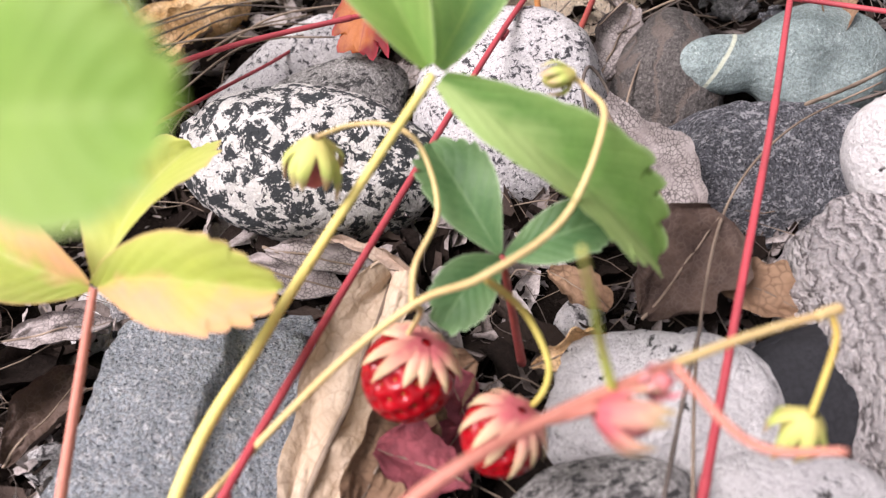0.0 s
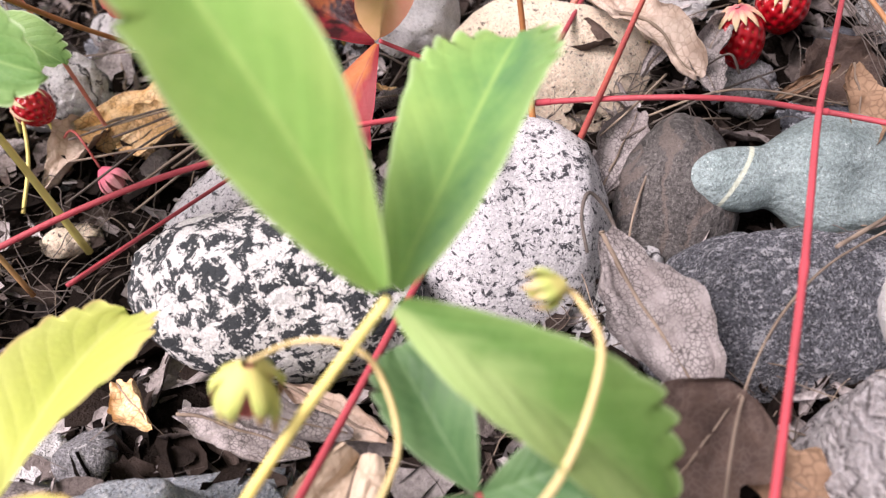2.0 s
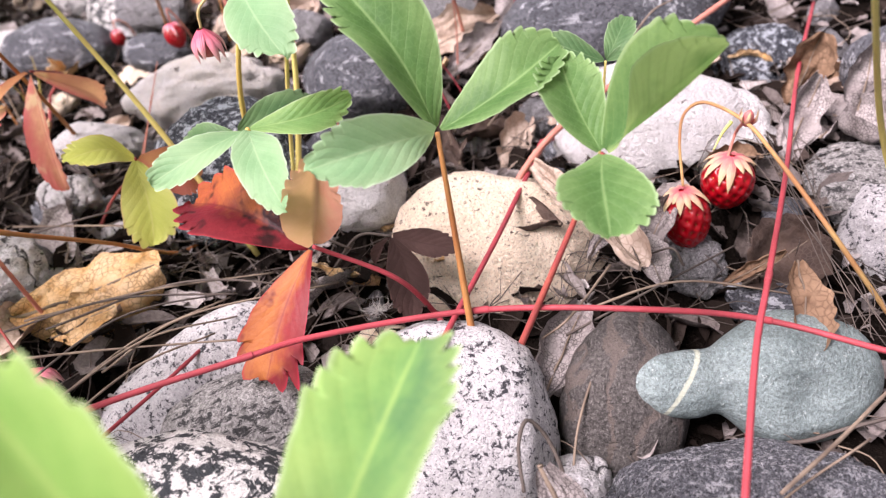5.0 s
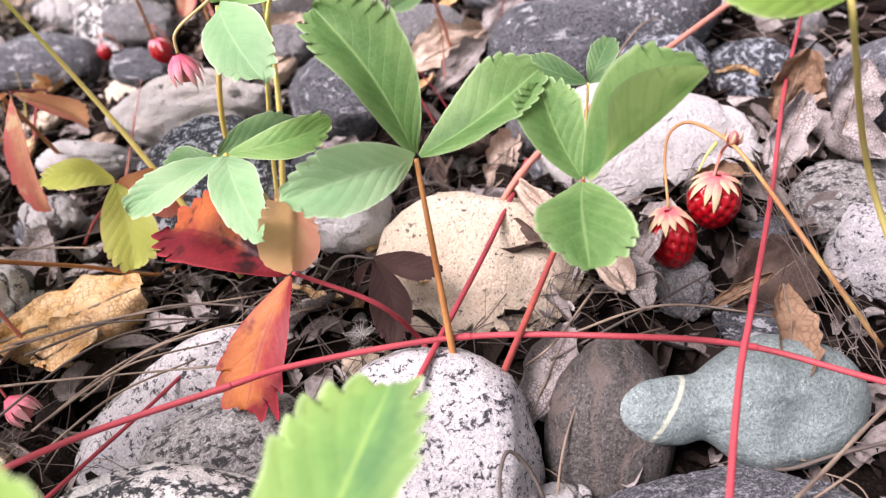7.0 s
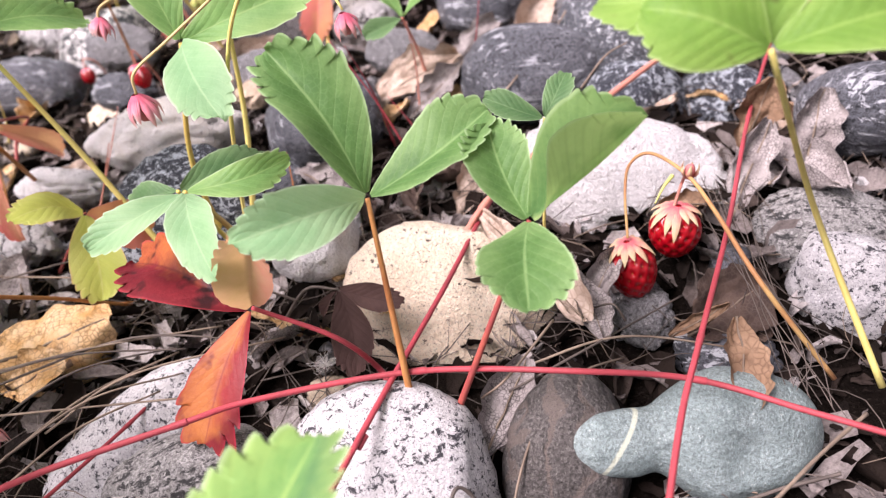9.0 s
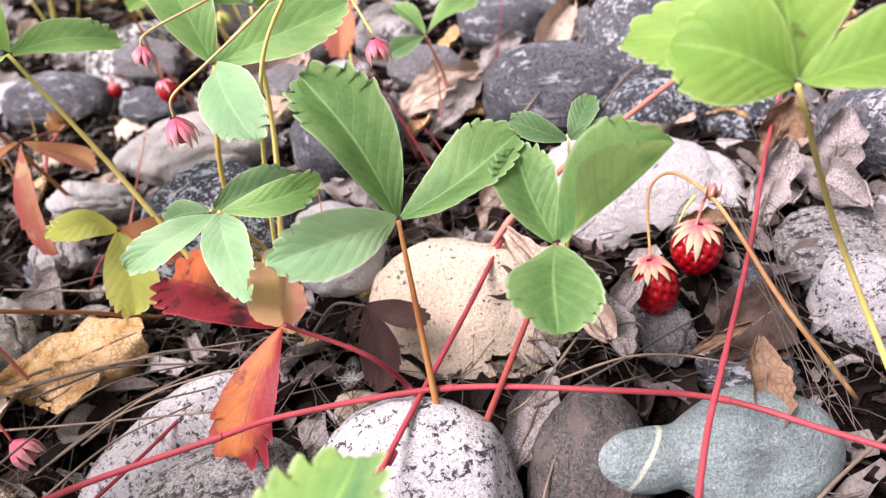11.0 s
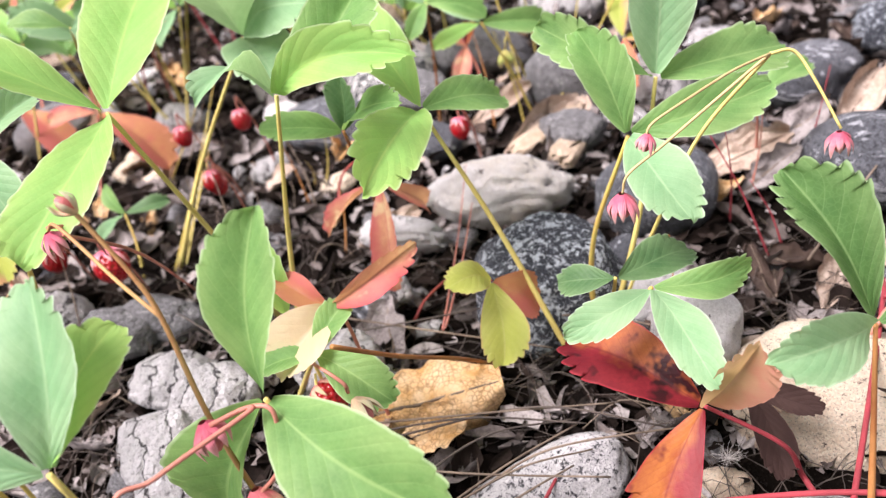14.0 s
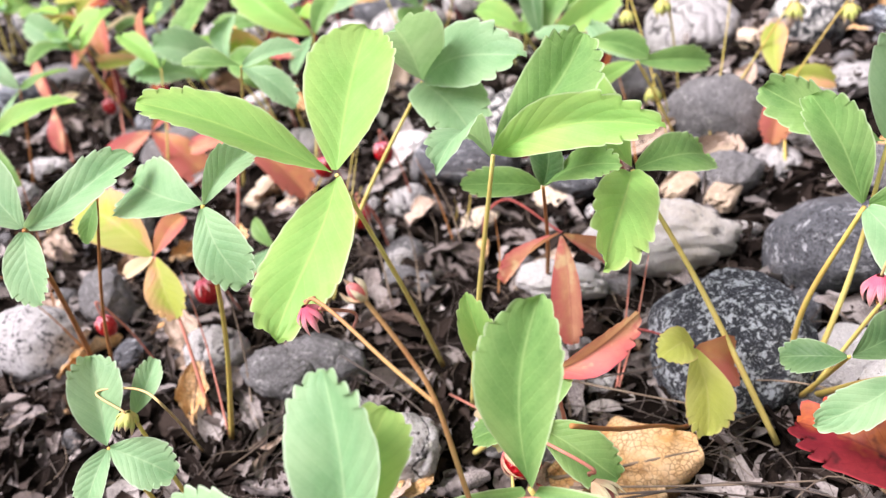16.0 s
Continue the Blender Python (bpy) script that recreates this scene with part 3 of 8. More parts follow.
def berry(plant, at, axis, long, wide, sepal, label="", cover=0.5, seed=1, count=8):
    """A strawberry: fruit with sunken seeds and its ring of sepals. at: its middle; axis: from the stalk to the tip."""
    rng = random.Random(seed)
    at, axis = Vector(at), Vector(axis).normalized()
    x = axis.orthogonal().normalized()
    y = axis.cross(x)
    golden = math.pi * (3 - math.sqrt(5))
    pits = []
    for k in range(90):
        c = 1 - 2 * (k + 0.5) / 90
        s = math.sqrt(1 - c * c)
        pits.append(Vector((s * math.cos(golden * k), s * math.sin(golden * k), c)))

    def shape(v, deep):
        t = 0.5 + 0.5 * v.z                       # 0 at the stalk, 1 at the tip
        taper = (1.0 + 0.18 * (0.5 - t)) * (1 - 0.16 * max(0, t - 0.55))
        r = 1 - deep
        return at + (x * v.x * wide * 0.5 * taper + y * v.y * wide * 0.5 * taper + axis * v.z * long * 0.5) * r

    bm = bmesh.new()
    bmesh.ops.create_icosphere(bm, subdivisions=5, radius=1)
    for vert in bm.verts:
        v = vert.co.normalized()
        near = max(v.dot(p) for p in pits)
        deep = 0.13 * math.exp(-((math.acos(min(1, near)) / 0.095) ** 2))
        vert.co = shape(v, deep) * C
    fruit = part("strawberry", bm, BERRY, plant, label)
    bm = bmesh.new()
    for p in pits:
        q = shape(p, 0.118)
        side = p.orthogonal().normalized()
        bmesh.ops.create_icosphere(bm, subdivisions=1, radius=1, matrix=Matrix.Translation(q * C) @ Matrix.Diagonal((0.015 * C * wide, 0.015 * C * wide, 0.026 * C * wide, 1)))
    part("seed_coat", bm, SEED, fruit, "tiny yellow seeds", "stuff")
    for k in range(count):
        a = 2 * math.pi * (k + 0.5 * rng.random()) / count
        reach, flare = math.pi * cover * rng.uniform(0.65, 1.35), rng.uniform(-0.02, 0.12)

        def place(s, w, h, a=a, reach=reach, flare=flare):
            th = 0.10 + reach * s
            b = a + w / max(0.25, math.sin(th))
            v = Vector((math.sin(th) * math.cos(b), math.sin(th) * math.sin(b), -math.cos(th)))
            return shape(v, -0.05 - flare * s * s) + (shape(v, -1) - shape(v, 0)) * h
        part("sepal", sepal_bm(place, 1, 0.155, 0.06), sepal, fruit)
    return fruit


def spent_flower(plant, at, axis, size, sepal, core, label="", seed=1, count=9, spread=0.42):
    """A closed, drooping flower or unripe fruit inside its sepals."""
    rng = random.Random(seed)
    at, axis = Vector(at), Vector(axis).normalized()
    bm = bmesh.new()
    q = axis.to_track_quat("Z", "Y").to_matrix().to_4x4()
    bmesh.ops.create_icosphere(bm, subdivisions=3, radius=1, matrix=Matrix.Translation(at * C) @ q @ Matrix.Diagonal((0.27 * size * C, 0.27 * size * C, 0.40 * size * C, 1)))
    for v in bm.verts:
        v.co += noise.noise_vector(v.co * 1200) * 0.025 * size * C
    fruit = part("unripe_fruit", bm, core, plant, label)
    x = axis.orthogonal().normalized()
    y = axis.cross(x)
    for k in range(count):
        a = 2 * math.pi * (k + 0.5 * rng.random()) / count
        ln, bulge = size * rng.uniform(0.75, 1.08), spread * rng.uniform(0.4, 1.4)

        def place(s, w, h, a=a, ln=ln, bulge=bulge):
            r = size * (0.10 + 0.36 * math.sin(min(1.0, s * 1.5) * math.pi * 0.5) + (bulge - 0.42) * 0.6 * max(0, s - 0.5)) + h * size
            b = a + w / max(0.3, r / size * 2)
            return at + axis * (ln * s - 0.5 * size) + (x * math.cos(b) + y * math.sin(b)) * r
        part("sepal", sepal_bm(place, 1, 0.27, 0.06), sepal, fruit)
    return fruit


def stalk(plant, name, pts, r0, r1, material, label=""):
    return part(name, tube(pts, r0, r1), material, plant, label)


def stone(label, at, radii, turn, material, seed=0, rough=0.10, square=2.3, name="stone", group="stones of the bank", flat=0.0, fine=0.03):
    """A river stone: a rounded block, worn and uneven. turn: degrees about x, y, z."""
    rng = random.Random(seed * 7 + 3)
    off = Vector((rng.uniform(-50, 50), rng.uniform(-50, 50), rng.uniform(-50, 50)))
    bm = bmesh.new()
    big = max(radii) > 1.2
    bmesh.ops.create_icosphere(bm, subdivisions=5 if big else 4, radius=1)
    cuts = [(Vector((rng.gauss(0, 1), rng.gauss(0, 1), rng.gauss(0, 1))).normalized(), rng.uniform(0.72, 0.95)) for _ in range(6)]
    for v in bm.verts:
        d = v.co.normalized()
        k = (abs(d.x) ** square + abs(d.y) ** square + abs(d.z) ** square) ** (-1 / square)
        q = d * k
        for n, far in cuts:                       # softly flattened facets
            over = q.dot(n) - far
            if over > 0:
                q -= n * over * (0.35 + 0.5 * flat)
        q *= 1 + rough * noise.noise(d * 1.3 + off) + rough * 0.5 * noise.noise(d * 2.9 + off) + fine * noise.noise(d * 9 + off) + 0.6 * fine * noise.noise(d * 19 + off)
        q *= 1 - 0.16 * flat * max(0, 0.22 - abs(noise.noise(d * 2.1 + off * 2))) / 0.22 - 0.05 * flat * abs(noise.noise(d * 6 + off))
        v.co = Vector((q.x * radii[0], q.y * radii[1], q.z * radii[2])) * C
    ob = new(name, mesh_of(name, bm, material))
    ob.matrix_basis = pose(at[0] * C, at[1] * C, at[2] * C, *turn)
    return tagged(ob, label, "stone", group)


def dead_leaf(label, at, size, turn, material, seed=0, curl=1.2, ratio=0.55, ragged=0.12, crumple=1.0, name="dead_leaf", group="dead leaves on the ground"):
    """A dried leaf: a pointed blade rolled about its length, crumpled, with a midrib. size: its length; turn: degrees."""
    rng = random.Random(seed * 5 + 1)
    off = Vector((rng.uniform(-50, 50), rng.uniform(-50, 50), 0))
    bm = bmesh.new()
    rows, half = 36, 11
    grid = []
    for i in range(rows + 1):
        s = i / rows
        w = math.sin(math.pi * (0.04 + 0.92 * s)) ** 0.7 * ratio * 0.5
        line = []
        for j in range(-half, half + 1):
            v = j / half
            edge = 1 + ragged * noise.noise(Vector((s * 7, math.copysign(2, v), 0)) + off) * 2.2
            x = v * w * edge
            th = curl * v * (0.6 + 0.8 * s)
            rr = w * edge / max(0.2, abs(curl))
            px, pz = (rr * math.sin(th), rr * (1 - math.cos(th))) if abs(curl) > 0.05 else (x, 0)
            c = Vector((s * 2.4, v * 1.3, 0)) + off
            pz += crumple * (0.10 * noise.noise(c * 1.2) + 0.055 * abs(noise.noise(c * 2.6)) + 0.03 * abs(noise.noise(c * 6.0))) + 0.012 * abs(v)
            px += 0.03 * noise.noise(c * 2 + Vector((9, 0, 0)))
            line.append(bm.verts.new(Vector((px, s - 0.5, pz + 0.10 * math.sin(3 * s + seed))) * size * C))
        grid.append(line)
    for a, b in zip(grid, grid[1:]):
        for k in range(2 * half):
            bm.faces.new((a[k], a[k + 1], b[k + 1], b[k]))
    low = [v.co / C for v in (row[half] for row in grid)]
    ob = new(name, mesh_of(name, bm, material))
    rib = new("midrib", mesh_of("midrib", tube([low[0] * 1.25 - low[3] * 0.25] + low[::5], 0.018 * size, 0.006 * size, sides=5, per=3), STEM_DRY))
    rib.parent = ob
    ob.matrix_basis = pose(at[0] * C, at[1] * C, at[2] * C, *turn)
    return tagged(ob, label, "dead leaf", group)


def broken_stone(label, at, planes, turn, material, seed=0, edge=26, worn=0.05, jog=0.0, ledge=None):
    """An angular stone with flat broken faces. planes: (normal, distance, how far its face steps in and out) from the middle, in centimetres."""
    off = Vector((seed * 3.7, seed * 1.9, 5.0))
    sides = [(Vector(n).normalized(), d, j) for n, d, j in planes]
    bm = bmesh.new()
    bmesh.ops.create_icosphere(bm, subdivisions=6, radius=1)
    for v in bm.verts:
        d = v.co.normalized()
        r = sum(max(0.0, n.dot(d) / far) ** edge for n, far, _ in sides) ** (-1 / edge)
        for _ in range(2):
            q = d * r
            total = 0.0
            for n, far, j in sides:
                c = noise.noise(Vector((q.x * 0.5, q.y * 1.1, q.z * 0.5)) + off)
                step = j * math.copysign(min(1.0, abs(c) * 3.0) ** 0.5, c)
                total += max(0.0, n.dot(d) / (far + step)) ** edge
            r = total ** (-1 / edge)
        q = d * r
        r += worn * (noise.noise(q * 1.1 + off) + 0.6 * noise.noise(q * 2.9 + off) + 0.40 * noise.noise(q * 7.0 + off)) + jog * abs(noise.noise(Vector((q.x * 3.2, q.y * 0.8, q.z * 2.2)) + off))
        q = d * r
        if ledge and q.z > 0:                     # the top is broken away beyond a jagged line
            beyond = q.x - ledge[0] - 0.55 * noise.noise(Vector((q.y * 0.55, 7, 0)) + off) - 0.16 * noise.noise(Vector((q.y * 2.6, 3, 0)) + off)
            if beyond > 0:
                q.z -= min(q.z, ledge[1] * min(1.0, beyond / 0.16) + ledge[2] * beyond + 0.14 * noise.noise(q * 2.2 + off))
        v.co = q * C
    ob = new("stone", mesh_of("stone", bm, material))
    ob.matrix_basis = pose(at[0] * C, at[1] * C, at[2] * C, *turn)
    return tagged(ob, label, "stone", "stones of the bank")


def necked_stone(label, at, radii, turn, material):
    """A stone with a rounded knob at one end, drawn in to a neck, and a hollow in its broad end."""
    def girth(x, under):
        if x < -0.45:
            r = 0.50 * (1 - min(1.0, (-0.45 - x) / 0.55) ** 2.6) ** 0.5
        else:
            r = 0.50
        grow = min(1.0, max(0.0, (x + (0.33 if under else 0.52)) / (0.42 if under else 0.75)))
        grow = grow * grow * (3 - 2 * grow)
        far = (1 - max(0.0, (x - 0.10) / 0.90) ** 2.7) ** 0.5 if x > 0.10 else 1.0
        return (r + 0.50 * grow) * far - 0.05 * math.exp(-((x + 0.36) / 0.09) ** 2)

    bm = bmesh.new()
    bmesh.ops.create_icosphere(bm, subdivisions=6, radius=1)
    for v in bm.verts:
        d = v.co.normalized()
        ring = math.hypot(d.y, d.z)
        y, z = (d.y / ring, d.z / ring) if ring > 1e-6 else (0.0, 0.0)
        x = math.copysign(1 - (1 - abs(d.x)) ** 1.25, d.x)
        under = 0.5 - 0.5 * math.tanh(4 * y)
        r = girth(x, True) * under + girth(x, False) * (1 - under)
        k = 1 + 0.05 * noise.noise(d * 1.6) + 0.02 * noise.noise(d * 6) + 0.008 * noise.noise(d * 17)
        y, z = y * r * k, z * r * k
        if z > 0:
            z -= 0.30 * math.exp(-((x - 0.28) / 0.30) ** 2 - ((y + 0.12) / 0.38) ** 2)
        v.co = Vector((x * radii[0], y * radii[1], z * radii[2])) * C
    ob = new("stone", mesh_of("stone", bm, material))
    ob.matrix_basis = pose(at[0] * C, at[1] * C, at[2] * C, *turn)
    return tagged(ob, label, "stone", "stones of the bank")


def dry_stem(label, pts, r0, r1, material):
    ob = new("dry_stem", mesh_of("dry_stem", tube(pts, r0, r1, sides=6, per=8, jitter=0.25, rng=random.Random(int(100 * r0 + 10 * pts[0][0]))), material))
    return tagged(ob, label, "dry stem", "dry stems on the ground")


def lie(x, y):
    """The height of the bare ground, in centimetres."""
    sink = min(1.0, max(0.0, (27 - y) / 7)) * min(1.0, max(0.0, (x + 16) / 7))     # the ground falls away between the large stones
    return -1.5 * sink * sink * (3 - 2 * sink) + 0.45 * noise.noise(Vector((x * 0.11, y * 0.11, 3))) + 0.25 * noise.noise(Vector((x * 0.4, y * 0.4, 8))) + 0.10 * noise.noise(Vector((x * 1.3, y * 1.3, 1)))


# ---- ground ----
def ground():
    axis = [-40000, -9000, -2500, -900, -350, -160] + [-90 + 0.9 * k for k in range(int(160 / 0.9))] + [75, 110, 200, 500, 1500, 6000, 40000]
    ys = [-40000, -9000, -2500, -700, -200, -60, -20] + [-5 + 0.9 * k for k in range(int(115 / 0.9))] + [115, 150, 260, 600, 2000, 9000, 40000]
    bm = bmesh.new()
    grid = [[bm.verts.new((x * C, y * C, lie(x, y) * C)) for x in axis] for y in ys]
    for a, b in zip(grid, grid[1:]):
        for k in range(len(axis) - 1):
            bm.faces.new((a[k], a[k + 1], b[k + 1], b[k]))
    ob = new("ground", mesh_of("ground", bm, SOIL))
    return tagged(ob, "dark brown soil with rotted leaf crumbs", "ground", kind="structure")


ground()




# ---- stones ----
stone("white granite boulder with fine black specks", (2.85, 18.52, -0.36), (3.09, 3.33, 2.08), (51.16, 2.71, -3.98), GRANITE, 11, 0.04, 2.1, flat=0, fine=0.02)
stone("black and white banded gneiss stone", (-3.15, 17.2, 0.66), (3.67, 2.21, 1.86), (45.03, 12.71, -12.15), GNEISS, 12, 0.08, 2.2, flat=0, fine=0.02)
stone("beige granite stone, half hidden behind stems", (5.85, 25.3, -0.2), (3.6, 2.75, 1.6), (49.95, 19.14, -16.36), BEIGE, 13, 0.10, 2.4, flat=0.1, fine=0.02)
stone("brown-grey striped oval stone", (7.57, 18.83, -0.98), (1.74, 2.82, 1.55), (49.88, 13.54, -12.96), BROWN, 14, 0.05, 2, flat=0, fine=0.02)
necked_stone("grey-green stone with a narrow end and pale band", (10.88, 18.32, -0.07), (3.35, 1.72, 1.27), (51.64, 11.57, -2.92), GREENSTONE)
stone("large grey schist stone with pale flecks", (8.82, 14.92, -1.2), (3.66, 2.36, 2.07), (46.35, 2.66, -2.29), SCHIST, 15, 0.06, 2.4, flat=0.4, fine=0.02)
stone("long pale grey speckled stone under the fruit", (-4.59, 23.01, -0.74), (3.63, 1.6, 1.37), (50.33, -24.0, 17.0), GRANITE, 16, 0.08, 2.3, flat=0, fine=0.02)
stone("dark-speckled grey rounded stone in litter", (-2.45, 20.43, 0.05), (2.37, 1.56, 1.61), (51.16, -6.0, 4.0), GREYGRANITE, 17, 0.08, 2.3, flat=0, fine=0.02)
stone("white quartz stone with dark flecks", (12.76, 28.91, 0.41), (4.14, 2.48, 2.2), (49.23, 21.42, -18.44), QUARTZ, 18, 0.12, 2.3, flat=0.5, fine=0.02)
stone("small white quartz stone in the litter", (1.46, 31.03, 0.39), (1.85, 1.53, 1.4), (53.51, 9.4, -2.3), QUARTZ, 19, 0.14, 2.3, flat=0.4, fine=0.02)
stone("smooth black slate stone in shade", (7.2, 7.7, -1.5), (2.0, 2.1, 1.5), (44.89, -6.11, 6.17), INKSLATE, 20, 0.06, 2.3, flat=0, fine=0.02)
stone("white quartz stone with black flecks", (3.92, 8.14, -0.91), (2.65, 1.94, 1.64), (17.64, 11.89, -19.54), WHITE, 21, 0.08, 2.4, flat=0.3, fine=0.02)
stone("white rounded stone beside the fruit", (5.42, 5.66, -0.31), (1.72, 0.96, 1.09), (43.17, 14.99, -15.34), WHITE, 22, 0.08, 2.3, flat=0, fine=0.02)
stone("grey speckled stone under the fruit", (1.86, 6.2, -0.08), (1.7, 0.93, 1.09), (45.21, 0.97, -0.9), GREYGRANITE, 23, 0.08, 2.3, flat=0, fine=0.02)
broken_stone("weathered ridged pale stone with dark cracks", (9.1, 9.0, -0.1), [
      ((-0.95, -0.05, 0.25), 1.95, 0.10), ((-0.25, -0.1, 1), 1.75, 0.08), ((0.45, 0.1, 0.9), 1.6, 0.08), ((0.1, 0.9, 0.35), 2.55, 0.12),
      ((-0.55, 0.75, 0.3), 2.5, 0.1), ((0.1, -0.9, 0.3), 3.6, 0.1), ((1, 0, 0), 2.3, 0.1), ((0, 0, -1), 1.5, 0)], (0, 0, -4), RIPPLED, 24, 16, 0.10, 0.10)
stone("white rounded pebble with dark pits", (10.46, 12.2, 1.32), (1.14, 1.4, 1.31), (44.65, 8.05, -8), QUARTZ, 25, 0.08, 2.3, flat=0, fine=0.02)
broken_stone("light blue-grey rough stone slab with a broken dark side", (-5.6, 9.3, -0.7), [
      ((0.04, -0.06, 1), 1.55, 0.03), ((-0.93, 0.12, 0.30), 2.95, 0.05), ((0.95, 0.15, 0.25), 2.35, 0.12),
      ((0.02, 0.85, 0.5), 3.4, 0.15), ((0, -0.9, 0.4), 5.0, 0.1), ((0, 0, -1), 1.4, 0)], (0, 0, -5), BLUEGREY, 26, 34, 0.10, 0.0, (0.1, 0.55, 0.42))
stone("smooth dark slate boulder", (11.55, 37.3, 1.2), (3.16, 2.22, 3), (52.48, 3.48, -3.63), SLATE, 27, 0.08, 2.3, flat=0, fine=0.02)
stone("smooth dark slate pebble", (11.07, 46.06, 1.2), (2.43, 1.58, 2), (51.91, 9.81, -8.56), SLATE, 28, 0.08, 2.3, flat=0, fine=0.02)
stone("large dark grey rounded boulder", (15.86, 37.77, 2), (2.69, 3.06, 3.4), (53.51, 9.4, -2.3), MOTTLED, 29, 0.05, 2.3, flat=0, fine=0.02)
stone("dark stone with pale flecks", (15.06, 34.53, 0.31), (2.17, 1.92, 2.05), (51.91, 9.81, -8.56), BASALT, 30, 0.1, 2.3, flat=0, fine=0.02)
stone("mottled dark grey rounded stone in litter", (18.9, 34.15, -1), (2.21, 2.09, 2.26), (50.37, 17.6, -15.01), BASALT, 31, 0.1, 2.3, flat=0, fine=0.02)
stone("pale grey smooth stone", (17.71, 22.74, -0.99), (1.69, 2.23, 1.84), (52.56, 0.31, -1.19), GRANITE, 32, 0.08, 2.3, flat=0.4, fine=0.02)
stone("smooth black pebble among leaves", (21.25, 28.56, 1.4), (1.91, 1.71, 2.5), (51.91, 9.81, -8.56), SLATE, 33, 0.08, 2.3, flat=0, fine=0.02)
stone("dark blue-grey rounded pebble", (-13.88, 49.38, 1), (3.06, 1.77, 2), (52.33, 5.86, -5.46), SLATE, 34, 0.08, 2.3, flat=0, fine=0.02)
stone("white and ochre stained stone", (-4.7, 38.58, 1.6), (3.46, 1.75, 2.2), (52.48, 3.48, -3.63), OCHRE, 35, 0.14, 2.3, flat=0.4, fine=0.02)
stone("dark stone with pale crystal flecks", (-3.02, 31.56, 1.3), (2.92, 2.81, 2.6), (55.28, -2.08, 10.96), BASALT, 36, 0.1, 2.3, flat=0.3, fine=0.02)
stone("dark grey round pebble", (3.32, 37.01, 1.4), (1.54, 1.86, 1.8), (53.51, 9.4, -2.3), SLATE, 37, 0.06, 2.3, flat=0, fine=0.02)
stone("smooth grey rounded pebble", (12.75, 46.7, 1.4), (2.11, 1.36, 2), (53.51, 9.4, -2.3), SLATE, 38, 0.08, 2.3, flat=0, fine=0.02)
stone("grey rounded stone in litter", (0.23, 50.08, 1.4), (2.71, 2.17, 2.6), (55.02, 10.6, 4.37), GREY, 39, 0.06, 2.3, flat=0, fine=0.02)
stone("smooth dark grey stone", (2.31, 37.1, 1.2), (2.52, 2.16, 2.5), (55.02, 10.6, 4.37), SLATE, 40, 0.08, 2.3, flat=0, fine=0.02)
stone("small white stone with grey veins", (-10.53, 28.32, 1.2), (1.22, 1.33, 1.3), (53.78, -6.77, 9.52), MARBLE, 41, 0.14, 2.3, flat=0.5, fine=0.02)
broken_stone("rough white stone with black cracks", (-16.7, 25.7, 0.6), [
      ((-0.2, -0.3, 1), 1.25, 0.15), ((-0.9, -0.1, 0.4), 1.7, 0.2), ((0.75, -0.2, 0.6), 1.5, 0.25), ((0.95, 0.15, 0.1), 2.0, 0.12),
      ((0, 0.85, 0.5), 1.7, 0.15), ((0, -0.9, 0.4), 1.9, 0.1), ((0, 0, -1), 1.0, 0)], (0, 0, 20), MARBLE, 42, 18, 0.10, 0.06)
stone("white stone with grey flecks", (-3.97, 39.29, 1.2), (1.98, 1.37, 2), (54.67, 10.23, 2.35), MARBLE, 43, 0.14, 2.3, flat=0, fine=0.02)
stone("white stone with black specks", (-35.17, 36.06, 1), (2.39, 1.97, 2), (55.02, 10.6, 4.37), GRANITE, 44, 0.1, 2.3, flat=0, fine=0.02)
stone("pale stone behind the leaves", (1.69, 27.81, 1.9), (1.51, 1.36, 1.5), (50.64, 8.92, -9.05), QUARTZ, 45, 0.12, 2.3, flat=0, fine=0.02)
stone("pale grey stone among roots", (-17.62, 29.26, 0.8), (2.08, 1.32, 1.6), (55.02, 10.6, 4.37), MARBLE, 46, 0.12, 2.3, flat=0.4, fine=0.02)
stone("pale flat grey stone", (-19.56, 33.14, 0.9), (2.08, 1.22, 1.6), (53.06, 20.33, -2.93), GREY, 47, 0.12, 2.3, flat=0.6, fine=0.02)
stone("white flat quartz stone", (-9.17, 36.67, 1.2), (2.1, 0.94, 1.6), (51.91, 9.81, -8.56), QUARTZ, 48, 0.12, 2.3, flat=0.6, fine=0.02)
stone("pale grey flat stone behind dry stems", (17.95, 24.67, -0.02), (2.3, 1.5, 0.85), (20.0, 6.0, -12.0), GREYGRANITE, 49, 0.1, 2.5, flat=0.3, fine=0.02)
stone("grey stone under the orange leaf", (-10.74, 29, 1), (1.38, 1.09, 1.4), (50.64, 8.92, -9.05), GREY, 50, 0.1, 2.3, flat=0, fine=0.02)
stone("pale grey stone at the back", (-8.85, 51.18, 1.5), (2.24, 1.44, 1.3), (50.95, 9.06, -9.51), GREY, 51, 0.13, 2.3, flat=0.4, fine=0.03)
stone("white stone at the back", (-14.25, 56.85, 1.4), (2.12, 1.06, 0.95), (50.95, 9.06, -9.51), MARBLE, 52, 0.13, 2.3, flat=0.4, fine=0.03)
stone("pale weathered stone at the back", (6.58, 41.76, 1.6), (2.02, 1.21, 1.09), (49.48, 16.76, -16.07), GREY, 53, 0.13, 2.3, flat=0.4, fine=0.03)
stone("pale stone by the yellow leaf", (-9.63, 32.93, 1.2), (1.3, 0.86, 0.78), (50.95, 9.06, -9.51), MARBLE, 54, 0.13, 2.3, flat=0.4, fine=0.03)
